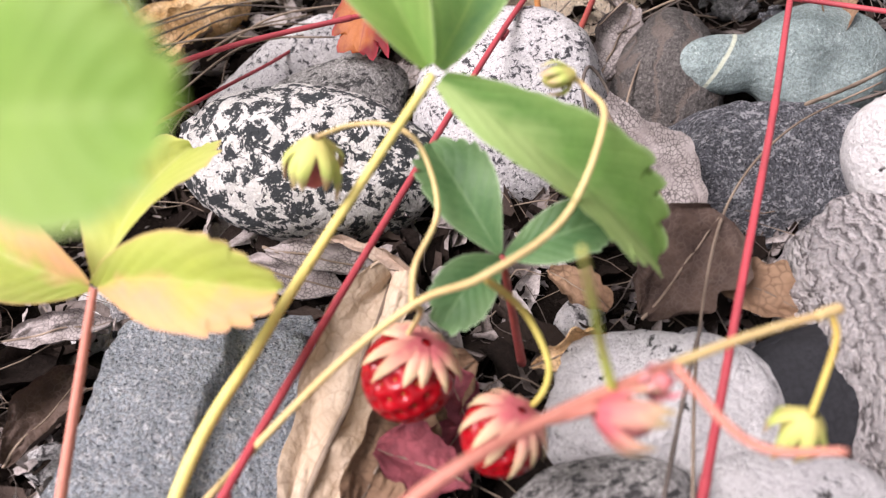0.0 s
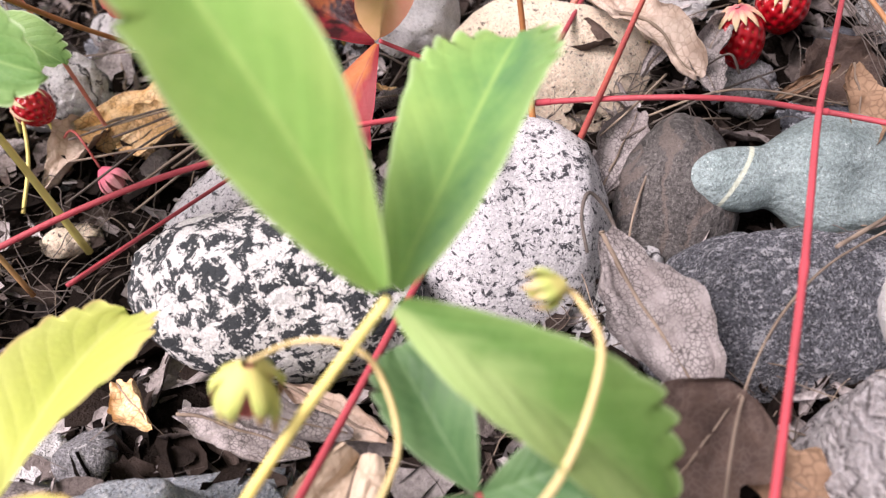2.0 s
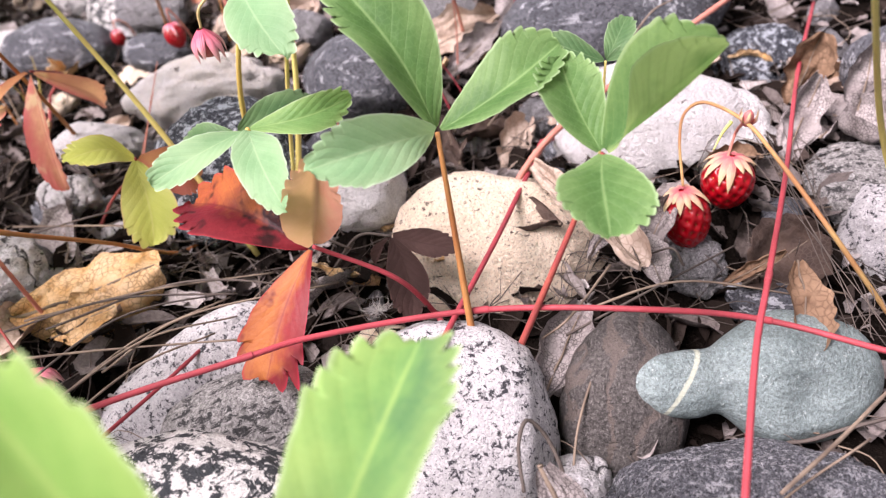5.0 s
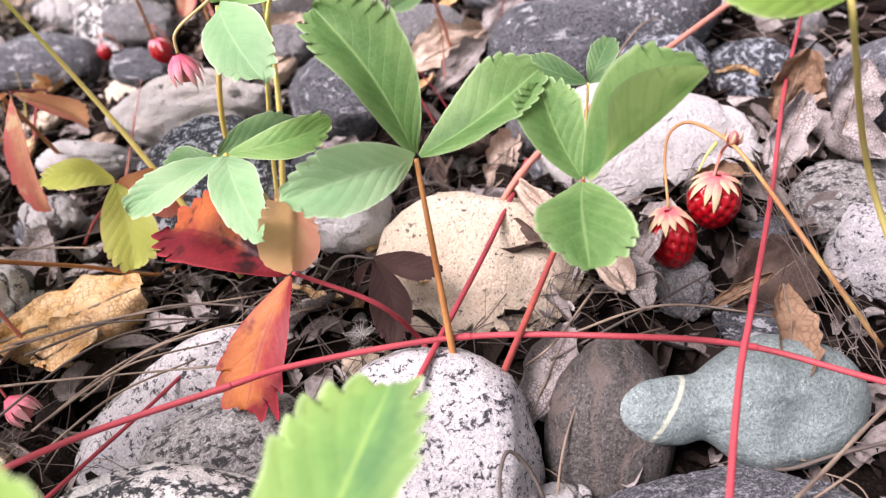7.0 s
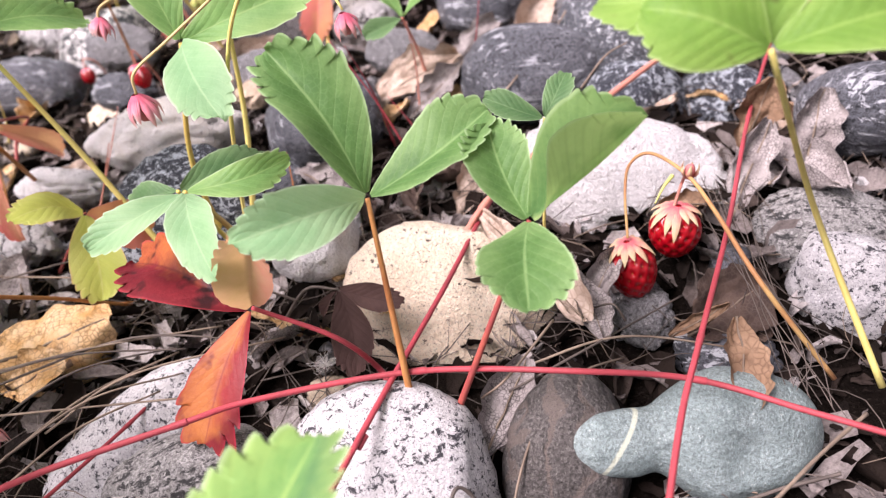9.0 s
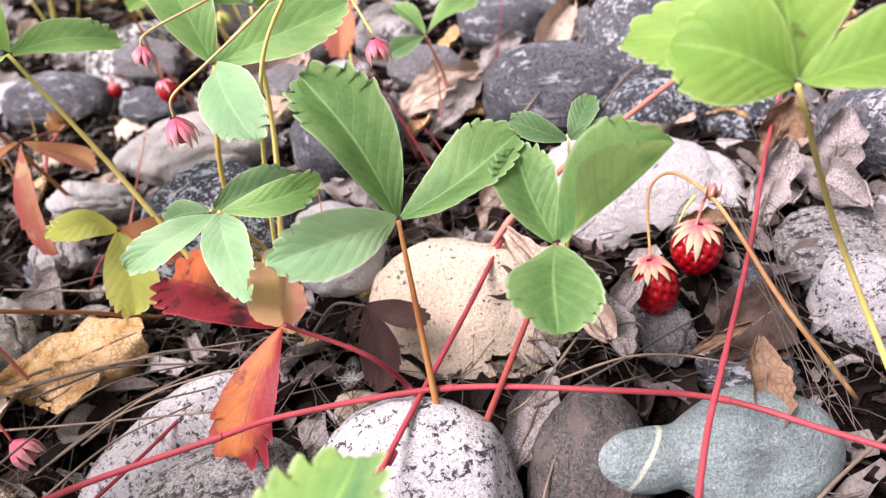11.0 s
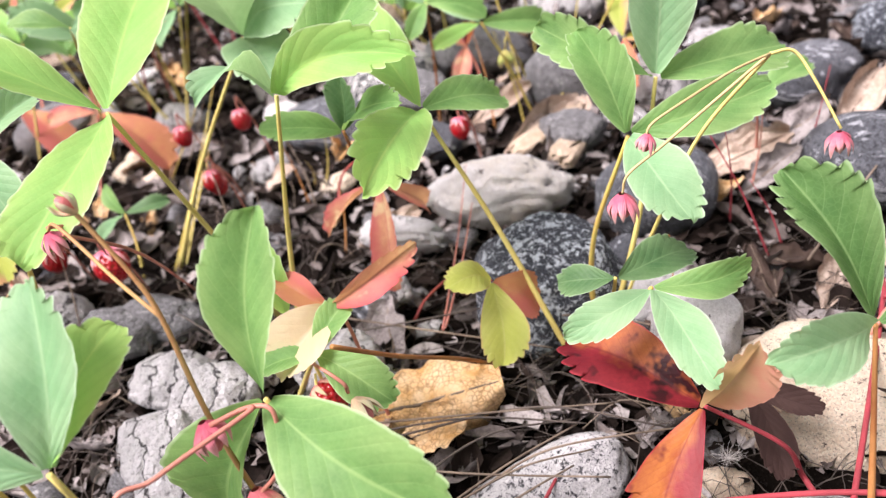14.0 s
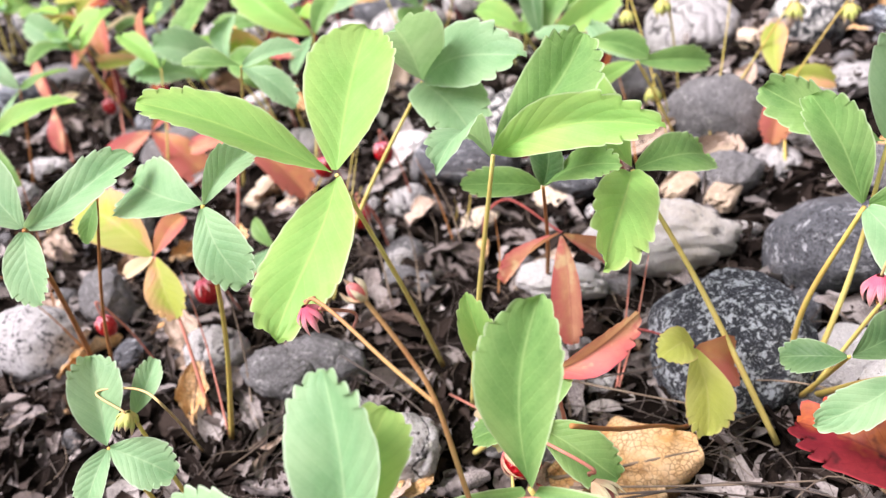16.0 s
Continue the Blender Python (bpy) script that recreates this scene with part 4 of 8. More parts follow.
stone("white stone under the long leaf stalk", (-11.03, 28.41, 1.5), (1.55, 1.24, 1.11), (52.77, -6.58, 6.09), MARBLE, 55, 0.13, 2.3, flat=0.4, fine=0.03)
stone("pale stone at the back", (-0.43, 43.69, 1.4), (1.77, 1.18, 1.06), (52.47, 9.37, -6.01), GREY, 56, 0.13, 2.3, flat=0.4, fine=0.03)
stone("dark blue-grey stone at the back", (-7.88, 45.43, 1.3), (1.69, 1.08, 0.97), (52.47, 9.37, -6.01), SLATE, 57, 0.13, 2.3, flat=0.4, fine=0.03)
stone("grey stone at the back", (-4.16, 56.34, 1.4), (2.59, 1.48, 1.33), (54.06, 9.98, 0.53), GREY, 58, 0.13, 2.3, flat=0.4, fine=0.03)
stone("pale grey stone among leaves", (-35.05, 46.77, 1.5), (2.06, 1.71, 1.54), (55.02, 10.6, 4.37), MARBLE, 59, 0.13, 2.3, flat=0.4, fine=0.03)
stone("grey stone among stems", (-32.08, 38.52, 1.5), (1.3, 1.59, 1.17), (55.02, 10.6, 4.37), GREY, 60, 0.13, 2.3, flat=0.4, fine=0.03)
stone("pale stone among stems", (-20.83, 31.89, 1.6), (1.65, 1.13, 1.02), (55.02, 10.6, 4.37), GREY, 61, 0.13, 2.3, flat=0.4, fine=0.03)
stone("white-grey stone near the path", (-15.45, 27.5, 1.4), (1.63, 1.42, 1.28), (55.02, 10.6, 4.37), MARBLE, 62, 0.13, 2.3, flat=0.4, fine=0.03)
stone("pale stone near the path", (-24.79, 34.17, 1.2), (1.53, 1.15, 1.04), (55.02, 10.6, 4.37), MARBLE, 63, 0.13, 2.3, flat=0.4, fine=0.03)
stone("white stone behind the leaves", (-3.8, 39.6, 1.5), (1.7, 1.3, 1.17), (55.02, 10.6, 4.37), MARBLE, 64, 0.13, 2.3, flat=0.4, fine=0.03)


# ---- strawberry plants ----
middle_plant = thing("strawberry_plant", "strawberry plant with grey-green leaves on red-brown stalks", "strawberry plant", (4.01, 19.81, 0.2), "strawberry plants")
leaf(middle_plant, [(4.01, 19.81, 1.54), (4.1, 20.8, 4.38), (4.19, 21.79, 7.02)], STEM_ORANGE, [
      ((2.65, 24.2, 10.1), MATT, 0.52, 0, (46, 12), 0.04, 0.02, 5, 1.2, 3.4),
      ((7.36, 22.42, 8.27), MATT, 0.52, 0, (14, 36), 0.06, 0.02, 5, 0.8, 3.0),
      ((1.36, 20.14, 7.77), TEAL, 0.45, -25, (14, 28), 0.08, 0.06, 5, 0.7, 3.0)], "", 0.08)
leaf(middle_plant, [(4.71, 19.86, 0.4), (6.1, 19.89, 3.49), (7.59, 20.13, 6.58)], STEM_DARKRED, [
      ((7.24, 22.06, 8.05), MATT, 0.66, 0, (22, 18), 0.05, 0, 6, 1.3, 3.6),
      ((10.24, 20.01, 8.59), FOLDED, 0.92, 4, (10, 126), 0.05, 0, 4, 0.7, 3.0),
      ((6.95, 17.6, 6.45), MATT, 0.80, 0, (14, 14), 0.05, 0.05, 5, 0.8, 3.4)], "", 0.085)
tall_plant = thing("strawberry_plant", "tall strawberry plant with several leaves on olive stalks", "strawberry plant", (-1, 29.6, 0.2), "strawberry plants")
leaf(tall_plant, [(-0.6, 29.6, 0.5), (-0.47, 26.42, 4.4), (-0.46, 24.3, 6.83)], STEM_OLIVE, [
      ((-2.93, 23.11, 6.64), TEAL, 0.42, 0, 0.12, 0.1, 0.06),
      ((2.32, 24.69, 6.95), GREEN, 0.37, 18, 0.15, 0.08, 0.04),
      ((0.35, 20.97, 6.49), TEAL, 0.37, 10, 0.12, 0.1, 0.05, 4, 0.6, 2.6)], "", 0.092)
leaf(tall_plant, [(-1, 29.6, 0.5), (-1.08, 27.78, 3.23), (-1.16, 25.96, 5.97)], STEM_OLIVE, [
      ((-2.85, 26.54, 5.63), DEEP, 0.55, 0, 0.1, 0.08, 0.05),
      ((1.43, 27.46, 5.61), DEEP, 0.5, 0, 0.1, 0.08, 0.05)], "", 0.08)
leaf(tall_plant, [(-1.5, 29.8, 0.5), (-1.4, 29.15, 4.99), (-0.19, 28.7, 9.08)], STEM_OLIVE, [
      ((-1.25, 30.56, 11.86), GREEN, 0.5, 0, 0.1, 0.05, 0.02),
      ((4.01, 28.9, 9.97), GREEN, 0.36, 10, 0.15, 0.06, 0.02),
      ((0.83, 25.33, 8.25), TEAL, 0.48, 0, 0.12, 0.06, 0.05)], "", 0.092)
leaf(tall_plant, [(-0.8, 29.9, 0.5), (0.43, 30.34, 5.4), (1.05, 30.68, 9.89)], STEM_YELLOW, [
      ((-2.38, 31.32, 11.96), GREEN, 0.4, 0, 0.1, 0.06, 0.03),
      ((1.55, 31.68, 13.49), TEAL, 0.5, 0, 0.2, 0.04, 0),
      ((5.46, 32.16, 9.7), GREEN, 0.42, 0, 0.15, 0.08, 0.03)], "", 0.092)
stalk(tall_plant, "flower_stalk", [(-0.9, 29.5, 0.5), (0.4, 27.9, 6.2), (1.5, 27.2, 9.6), (3.13, 26.9, 11.83)], 0.072, 0.05, STEM_YELLOW, "")
stalk(tall_plant, "flower_stalk", [(3.13, 26.9, 11.83), (1.7, 26.6, 10.9), (0.2, 25.9, 10.2), (-0.75, 25.5, 9.75), (-0.93, 25.47, 9.2)], 0.045, 0.034, STEM_PALE, "")
spent_flower(tall_plant, (-0.93, 25.47, 8.78), (0.05, 0, -1), 0.85, SEPAL_PINK, BUD_PINK, "drooping withered pink flower", 3, 9, 0.42)
spent_flower(tall_plant, (-0.56, 24.07, 11.4), (-0.2, -0.1, -1), 0.5, SEPAL_PINK, BUD_PINK, "small pink bud", 4, 9, 0.42)
spent_flower(tall_plant, (4.59, 25.7, 9.66), (0.1, 0, -1), 0.66, SEPAL_PINK, BUD_PINK, "closed pink bud", 5, 9, 0.42)
stalk(tall_plant, "flower_stalk", [(3.13, 26.9, 11.83), (3.75, 27.0, 11.75), (4.15, 26.5, 11.1), (4.59, 25.7, 10.06)], 0.05, 0.035, STEM_YELLOW, "")
stalk(tall_plant, "flower_stalk", [(3.13, 26.9, 11.83), (1.9, 25.9, 12.0), (0.6, 24.9, 11.95), (-0.35, 24.2, 11.85), (-0.56, 24.07, 11.6)], 0.036, 0.028, STEM_PALE, "")
red_leaved_plant = thing("strawberry_plant", "strawberry seedling with red autumn leaf and dark spots", "strawberry plant", (3.38, 21.42, 0.2), "strawberry plants")
leaf(red_leaved_plant, [(3.38, 21.42, 1.01), (3.23, 22.14, 1.07), (2.42, 21.82, 2.95), (0.49, 22.4, 4.14)], STEM_RED, [
      ((-2.77, 24.82, 4.84), RED, 0.48, 0, 0.22, 0.1, 0.05, 4, 1.7, 3.4),
      ((-1.27, 20.18, 1.93), FLAME, 0.50, 0, 0.12, 0.04, -0.05, 3, 3.0, 4.6),
      ((1.45, 21.6, 7.4), PEACH, 0.40, 20, 0.6, 0.06, -0.1)], "", 0.08)
withered_plant = thing("withered_leaf", "withered purple-brown strawberry leaf lying against a stone", "dead leaf", (2.42, 24.81, 0.2), "dead leaves on the ground")
leaf(withered_plant, [(0.42, 25.41, 0.9), (1.42, 25.31, 2), (2.42, 24.81, 2.1)], STEM_WIRE, [
      ((4.26, 23.55, 2.07), PURPLE, 0.36, 0, 0.15, 0.04, 0),
      ((2.6, 21.78, 1.46), PURPLE, 0.36, 0, 0.15, 0.02, 0),
      ((1.73, 24.74, 1.23), PURPLE, 0.34, 30, 0.4, 0.02, 0)], "", 0.05)
yellow_leaved_plant = thing("strawberry_plant", "small strawberry plant with yellow-green and orange leaf", "strawberry plant", (-8.49, 31.6, 0.2), "strawberry plants")
leaf(yellow_leaved_plant, [(-8.49, 31.6, 0.5), (-7.81, 32.13, 1.2), (-6.46, 31.91, 2.3), (-4.91, 28.28, 4.65)], STEM_DARKRED, [
      ((-6.06, 26.62, 6.01), GOLD, 0.5, 0, 0.1, 0.1, 0.08),
      ((-3.38, 28.71, 3.15), ORANGE, 0.75, 0, 0.15, 0.12, 0.08),
      ((-4.87, 26.35, 2.58), GOLD, 0.55, -10, 0.15, 0.08, 0)], "", 0.055)
pink_leaved_plant = thing("strawberry_plant", "strawberry plant with drooping pink and red leaves", "strawberry plant", (-12.81, 41.11, 0.2), "strawberry plants")
leaf(pink_leaved_plant, [(-12.81, 41.11, 0.5), (-12.53, 42.28, 1.6), (-11.2, 41.45, 2.8), (-8.76, 33.15, 6.26)], STEM_DARKRED, [
      ((-7.23, 34.63, 3.86), PINK, 0.3, 20, 0.4, 0.15, 0.1),
      ((-8.78, 31.14, 2.5), PINK, 0.29, 15, 0.4, 0.1, 0),
      ((-11.16, 32.81, 4.42), PINK, 0.24, 30, 0.6, 0.1, 0)], "", 0.07)
leaf(pink_leaved_plant, [(-9.01, 26.21, 0.2), (-9.31, 25.81, 5.62), (-9.61, 25.61, 6.62)], STEM_SALMON, [
      ((-6.77, 25.98, 8.06), PINK, 0.26, 40, 0.6, 0.2, 0.12),
      ((-11.27, 23.97, 5.63), PALE, 0.75, 0, 0.3, 0.1, 0.1),
      ((-11.21, 26.51, 7.22), ORANGE, 0.5, 0, 0.3, 0.1, 0.05)], "", 0.06)
light_plant = thing("strawberry_plant", "strawberry plant with light green leaf on a long yellow stalk", "strawberry plant", (-2.3, 27.66, 0.2), "strawberry plants")
leaf(light_plant, [(-2.3, 27.66, 0.4), (-4.43, 29.22, 5.95), (-6.35, 30.49, 10.13)], STEM_YELLOW, [
      ((-7.59, 25.36, 10.53), BRIGHT, 0.34, -25, 0.3, 0.06, 0.03),
      ((-3.58, 32.53, 9.3), GREEN, 0.46, 0, 0.15, 0.1, 0.08),
      ((-8.79, 33.99, 12.57), BRIGHT, 0.42, 0, 0.2, 0.05, 0)], "", 0.092)
back_plant = thing("strawberry_plant", "strawberry plant with upright light green leaves seen from below", "strawberry plant", (-12.9, 30.2, 0.2), "strawberry plants")
leaf(back_plant, [(-12.9, 30.2, 0.5), (-11.75, 29.88, 6.12), (-10.41, 29.56, 11.74)], STEM_YELLOW, [
      ((-7.39, 31.91, 14.12), GREEN, 0.44, 15, 0.35, 0.05, 0),
      ((-6.06, 27.03, 13.41), BRIGHT, 0.26, 30, 0.35, 0.16, 0.06),
      ((-11.62, 26.68, 13.38), TEAL, 0.34, 35, 0.4, 0.2, 0.08)], "", 0.092)
leaf(back_plant, [(-9.76, 36.97, 0.6), (-9.35, 34.15, 5.01), (-9.14, 31.32, 9.41)], STEM_ORANGE, [
      ((-11.7, 30.69, 10.26), GREEN, 0.4, 0, 0.2, 0.08, 0.03),
      ((-8.76, 31.3, 11.33), DEEP, 0.62, 0, 0.25, 0.02, 0),
      ((-6.83, 29.51, 11.03), GREEN, 0.38, 0, 0.2, 0.08, 0.03)], "", 0.08)
front_plant = thing("strawberry_plant", "strawberry plant with smooth green leaves close to the path", "strawberry plant", (-8.87, 20.8, 0.2), "strawberry plants")
leaf(front_plant, [(-8.87, 20.8, 0.3), (-9.17, 20.5, 5.42), (-9.87, 20.2, 8.52)], STEM_YELLOW, [
      ((-9.17, 21.87, 12.56), GREEN, 0.44, -10, 0.3, 0.03, 0, 5, 0.55),
      ((-5.7, 17.22, 7.52), GREEN, 0.44, 15, 0.15, 0.08, 0.03, 5, 0.55),
      ((-12.8, 20.83, 3.53), GREEN, 0.5, 0, 0.3, 0.06, 0.05, 5, 0.55)], "", 0.092)
leaf(front_plant, [(-10.99, 26.83, 0.3), (-11.19, 26.63, 4.21), (-11.39, 26.53, 5.71)], STEM_YELLOW, [
      ((-11.62, 26.95, 8.66), BRIGHT, 0.35, 20, 0.3, 0.1, 0.05)], "", 0.06)
big_light_plant = thing("strawberry_plant", "strawberry plant with large light green leaf", "strawberry plant", (-14.26, 32.7, 0.2), "strawberry plants")
leaf(big_light_plant, [(-14.26, 32.7, 0.5), (-14.28, 30.06, 6.8), (-14.5, 27.43, 12.9)], STEM_YELLOW, [
      ((-19.07, 27.32, 15.91), BRIGHT, 0.36, 20, 0.2, 0.06, 0.02, 5, 0.55),
      ((-13.78, 31.98, 15.33), BRIGHT, 0.5, 0, 0.15, 0.04, 0, 5, 0.55),
      ((-15.48, 22.54, 11.54), BRIGHT, 0.44, -10, 0.15, 0.06, 0.02, 5, 0.55)], "", 0.092)
far_plant = thing("strawberry_plant", "strawberry plant with bluish green leaves on slender stalks", "strawberry plant", (-20.37, 37.75, 0.2), "strawberry plants")
leaf(far_plant, [(-20.37, 37.75, 0.5), (-17.11, 37.51, 6.03), (-13.45, 37.28, 11.16)], STEM_YELLOW, [
      ((-13.21, 33.16, 14.89), TEAL, 0.5, 0, 0.15, 0.06, 0.02),
      ((-9.53, 33.86, 13.08), TEAL, 0.42, 10, 0.2, 0.1, 0.04),
      ((-11.32, 33.03, 10.92), TEAL, 0.5, 0, 0.15, 0.08, 0.05)], "", 0.092)
teal_plant = thing("strawberry_plant", "strawberry plant with bluish green rounded leaves", "strawberry plant", (-22.74, 29.53, 0.2), "strawberry plants")
leaf(teal_plant, [(-22.74, 29.53, 0.5), (-20.55, 28.71, 6.41), (-18.76, 27.69, 12.32)], STEM_OLIVE, [
      ((-21.85, 29.69, 12.45), TEAL, 0.65, 0, 0.12, 0.08, 0.05),
      ((-17.56, 26.02, 10.62), TEAL, 0.62, 0, 0.12, 0.08, 0.05),
      ((-17.57, 29.53, 13), TEAL, 0.45, 15, 0.4, 0.08, 0)], "", 0.092)
autumn_plant = thing("strawberry_plant", "strawberry plant with yellow and orange leaves", "strawberry plant", (-23.98, 30.58, 0.2), "strawberry plants")
leaf(autumn_plant, [(-23.98, 30.58, 0.4), (-24.66, 32.58, 3.86), (-25.74, 34.59, 6.32)], STEM_SALMON, [
      ((-29.33, 36.55, 8.03), YELLOW, 0.55, 0, 0.2, 0.12, 0.05),
      ((-24.65, 36.09, 7.3), ORANGE, 0.5, 0, 0.2, 0.1, 0.05),
      ((-24.83, 32.74, 4.33), YELLOW, 0.5, 0, 0.2, 0.05, 0),
      ((-27.02, 34, 5.85), PALE, 0.6, 0, 0.3, 0.05, 0)], "", 0.07)
edge_plant = thing("strawberry_plant", "strawberry plant with bluish green leaves on orange stalks", "strawberry plant", (-29.99, 33.03, 0.2), "strawberry plants")
leaf(edge_plant, [(-29.99, 33.03, 0.4), (-27, 30.13, 6.65), (-24.21, 27.24, 12.5)], STEM_ORANGE, [
      ((-21.14, 29.17, 13.66), TEAL, 0.38, 20, 0.3, 0.08, 0.05),
      ((-23.45, 25.43, 11.12), TEAL, 0.62, 0, 0.12, 0.05, 0.05),
      ((-26.16, 28.79, 14.17), TEAL, 0.6, 0, 0.15, 0.05, 0.05)], "", 0.092)
leaf(edge_plant, [(-29.59, 33.23, 0.4), (-26.4, 31.03, 6.35), (-22.81, 29.04, 12.3)], STEM_ORANGE, [
      ((-23.05, 29.18, 12.58), TEAL, 0.5, 0, 0.1, 0.06, 0.03),
      ((-23.32, 28.18, 11.22), GREEN, 0.4, 0, 0.1, 0.06, 0.03)], "", 0.07)
low_plant = thing("strawberry_plant", "low strawberry plant with bluish green leaves", "strawberry plant", (-21.34, 23.67, 0.2), "strawberry plants")
leaf(low_plant, [(-21.34, 23.67, 0.3), (-21.7, 23.37, 4.59), (-21.94, 23.17, 7.45)], STEM_OLIVE, [
      ((-22.35, 24.87, 9.47), TEAL, 0.55, 10, 0.3, 0.05, 0),
      ((-20.06, 22.71, 6.66), TEAL, 0.72, 0, 0.12, 0.06, 0.04),
      ((-22.46, 21.77, 6.54), TEAL, 0.6, 0, 0.2, 0.06, 0.04)], "", 0.07)
leaf(low_plant, [(-20.84, 23.87, 0.3), (-21.04, 23.67, 7.05), (-21.44, 24.08, 7.75)], STEM_OLIVE, [
      ((-20.89, 25.43, 8.66), TEAL, 0.5, 20, 0.3, 0.05, 0)], "", 0.06)
spent_flower(low_plant, (-21.18, 23.5, 8.14), (-0.4, -0.2, -0.8), 0.65, SEPAL_GREEN, SEPAL_GREEN, "pale cream bud", 21, 9, 0.42)
stalk(low_plant, "flower_stalk", [(-23.82, 28.98, 0.4), (-20.12, 23.89, 7.95), (-20.92, 24.2, 8.63), (-22.11, 24.06, 8.78), (-21.08, 23.5, 8.44)], 0.042, 0.034, STEM_PALE, "")
near_plant = thing("strawberry_plant", "strawberry plant with bluish green leaf close to the path", "strawberry plant", (-12.49, 18.1, 0.2), "strawberry plants")
leaf(near_plant, [(-12.49, 18.1, 0.3), (-12.89, 17.85, 5.04), (-13.29, 17.6, 9.79)], STEM_YELLOW, [
      ((-13.41, 20.1, 12.65), TEAL, 0.5, 0, 0.25, 0.04, 0),
      ((-16.89, 18.5, 10.79), TEAL, 0.42, 0, 0.2, 0.06, 0),
      ((-12.58, 20.58, 11.02), BRIGHT, 0.5, 0, 0.2, 0.08, 0.05)], "", 0.092)
first_plant = thing("strawberry_plant", "strawberry plant with large green leaf on a yellow stalk", "strawberry plant", (-4.3, 11.1, 0.2), "strawberry plants")
leaf(first_plant, [(-6.7, 3.4, 0.3), (-4.75, 6.4, 3.05), (-3.26, 8.35, 3.85), (-1.5, 9.75, 5.1), (0.35, 10, 7.14)], STEM_YELLOW, [
      ((-1.37, 12.08, 11.39), SPRING, 0.34, 0, 0.3, 0.05, 0),
      ((2.95, 14.59, 7.75), HALFSHADED, 0.42, -6, (16, 30), 0.05, 0, 5, 1.3, 4.2),
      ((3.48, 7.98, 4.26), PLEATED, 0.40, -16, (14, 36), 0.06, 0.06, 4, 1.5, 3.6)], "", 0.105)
leaf(first_plant, [(1.14, 9.5, 0.2), (1.04, 9.2, 2.15), (0.94, 8.9, 4.1)], STEM_DARKRED, [
      ((0.11, 10.7, 5.39), DEEP, 0.55, 0, 0.2, 0.05, 0),
      ((2.88, 8.89, 4.5), DEEP, 0.55, 0, 0.2, 0.06, 0),
      ((-0.27, 7.77, 3.99), DEEP, 0.6, 0, 0.15, 0.08, 0.05)], "", 0.08)
leaf(first_plant, [(-8.15, 5.23, 0.4), (-7.02, 7.35, 2.57), (-5.89, 9.46, 4.73)], STEM_SALMON, [
      ((-4.84, 13.83, 4.19), GOLD, 0.52, -10, 0.25, 0.05, 0),
      ((-2.55, 7.73, 5.53), YELLOW, 0.38, 15, 0.2, 0.1, 0.04),
      ((-7.87, 10.41, 5.58), YELLOW, 0.6, 0, 0.2, 0.06, 0)], "", 0.1)
leaf(first_plant, [(-6.94, 4.45, 0.66), (-5.14, 4.35, 6.96), (-2.94, 4.21, 11.12)], STEM_SALMON, [
      ((-1.32, 3.80, 11.13), LIME, 0.85, 0, 0.15, 0.06, 0),
      ((-2.11, 6.10, 12.17), LIME, 0.7, 0, 0.2, 0.05, 0),
      ((-3.52, 3.29, 10.76), LIME, 0.7, 0, 0.2, 0.05, 0)], "", 0.1)
stalk(first_plant, "fruit_stalk", [(-6.45, 6.49, 0.5), (-2.53, 7.07, 3.86), (-0.65, 7.8, 4.59), (0.47, 7.28, 5.49), (1.8, 7.89, 5.72), (2.69, 8.98, 6.44), (2.75, 10.08, 6.26), (2.46, 10.28, 6.56)], 0.068, 0.042, STEM_PALE, "")
spent_flower(first_plant, (2.31, 10.28, 6.46), (-0.9, 0.1, -0.1), 0.6, SEPAL_GREEN, SEPAL_GREEN, "small yellow-green bud", 31, 7, 0.2)
stalk(first_plant, "fruit_stalk", [(-0.65, 7.8, 4.59), (-0.48, 8.22, 5.02), (0.03, 9.24, 5.13), (-0.04, 9.98, 5.87), (-0.46, 10.3, 6.19), (-1.09, 10.39, 6.28), (-1.64, 10.12, 6.37)], 0.05, 0.036, STEM_PALE, "")
spent_flower(first_plant, (-1.79, 10.02, 5.92), (-0.35, -0.1, -1), 1.05, SEPAL_GREEN, BUD_PINK, "unripe fruit in green sepals", 32, 9, 0.3)
berry(first_plant, (-1.04, 7.75, 2.88), (-0.55, -0.1, -0.85), 1.65, 1.6, SEPAL_CREAM, "ripe red strawberry with cream sepals", 0.36, 33, 13)
stalk(first_plant, "fruit_stalk", [(-0.65, 7.8, 4.59), (-0.55, 7.9, 4.29), (-0.89, 8, 3.63)], 0.05, 0.045, STEM_PALE, "")
berry(first_plant, (0.28, 6.3, 2.84), (-0.6, -0.1, -0.8), 1.3, 1.3, SEPAL_CREAM, "ripe red strawberry partly hidden by its sepals", 0.42, 34, 13)
stalk(first_plant, "fruit_stalk", [(0.47, 7.28, 5.49), (1.05, 7.59, 4.13), (1.25, 6.96, 3.5), (0.91, 6.6, 3.13), (0.38, 6.4, 3.44)], 0.06, 0.05, STEM_OLIVE, "")
stalk(first_plant, "fruit_stalk", [(-5.23, 4.5, 0.5), (-1.11, 4.14, 5.37), (0.73, 4.72, 5.67), (2.43, 5.19, 5.57)], 0.09, 0.07, STEM_SALMON, "")
stalk(first_plant, "fruit_stalk", [(2.35, 5.17, 5.58), (3.6, 5.57, 5.29), (4.9, 5.95, 4.91)], 0.066, 0.055, STEM_PALE, "")
stalk(first_plant, "node", [(4.65, 5.87, 4.98), (4.85, 5.94, 4.93), (5.05, 6.0, 4.87)], 0.075, 0.085, STEM_PALE, "swollen pale node")
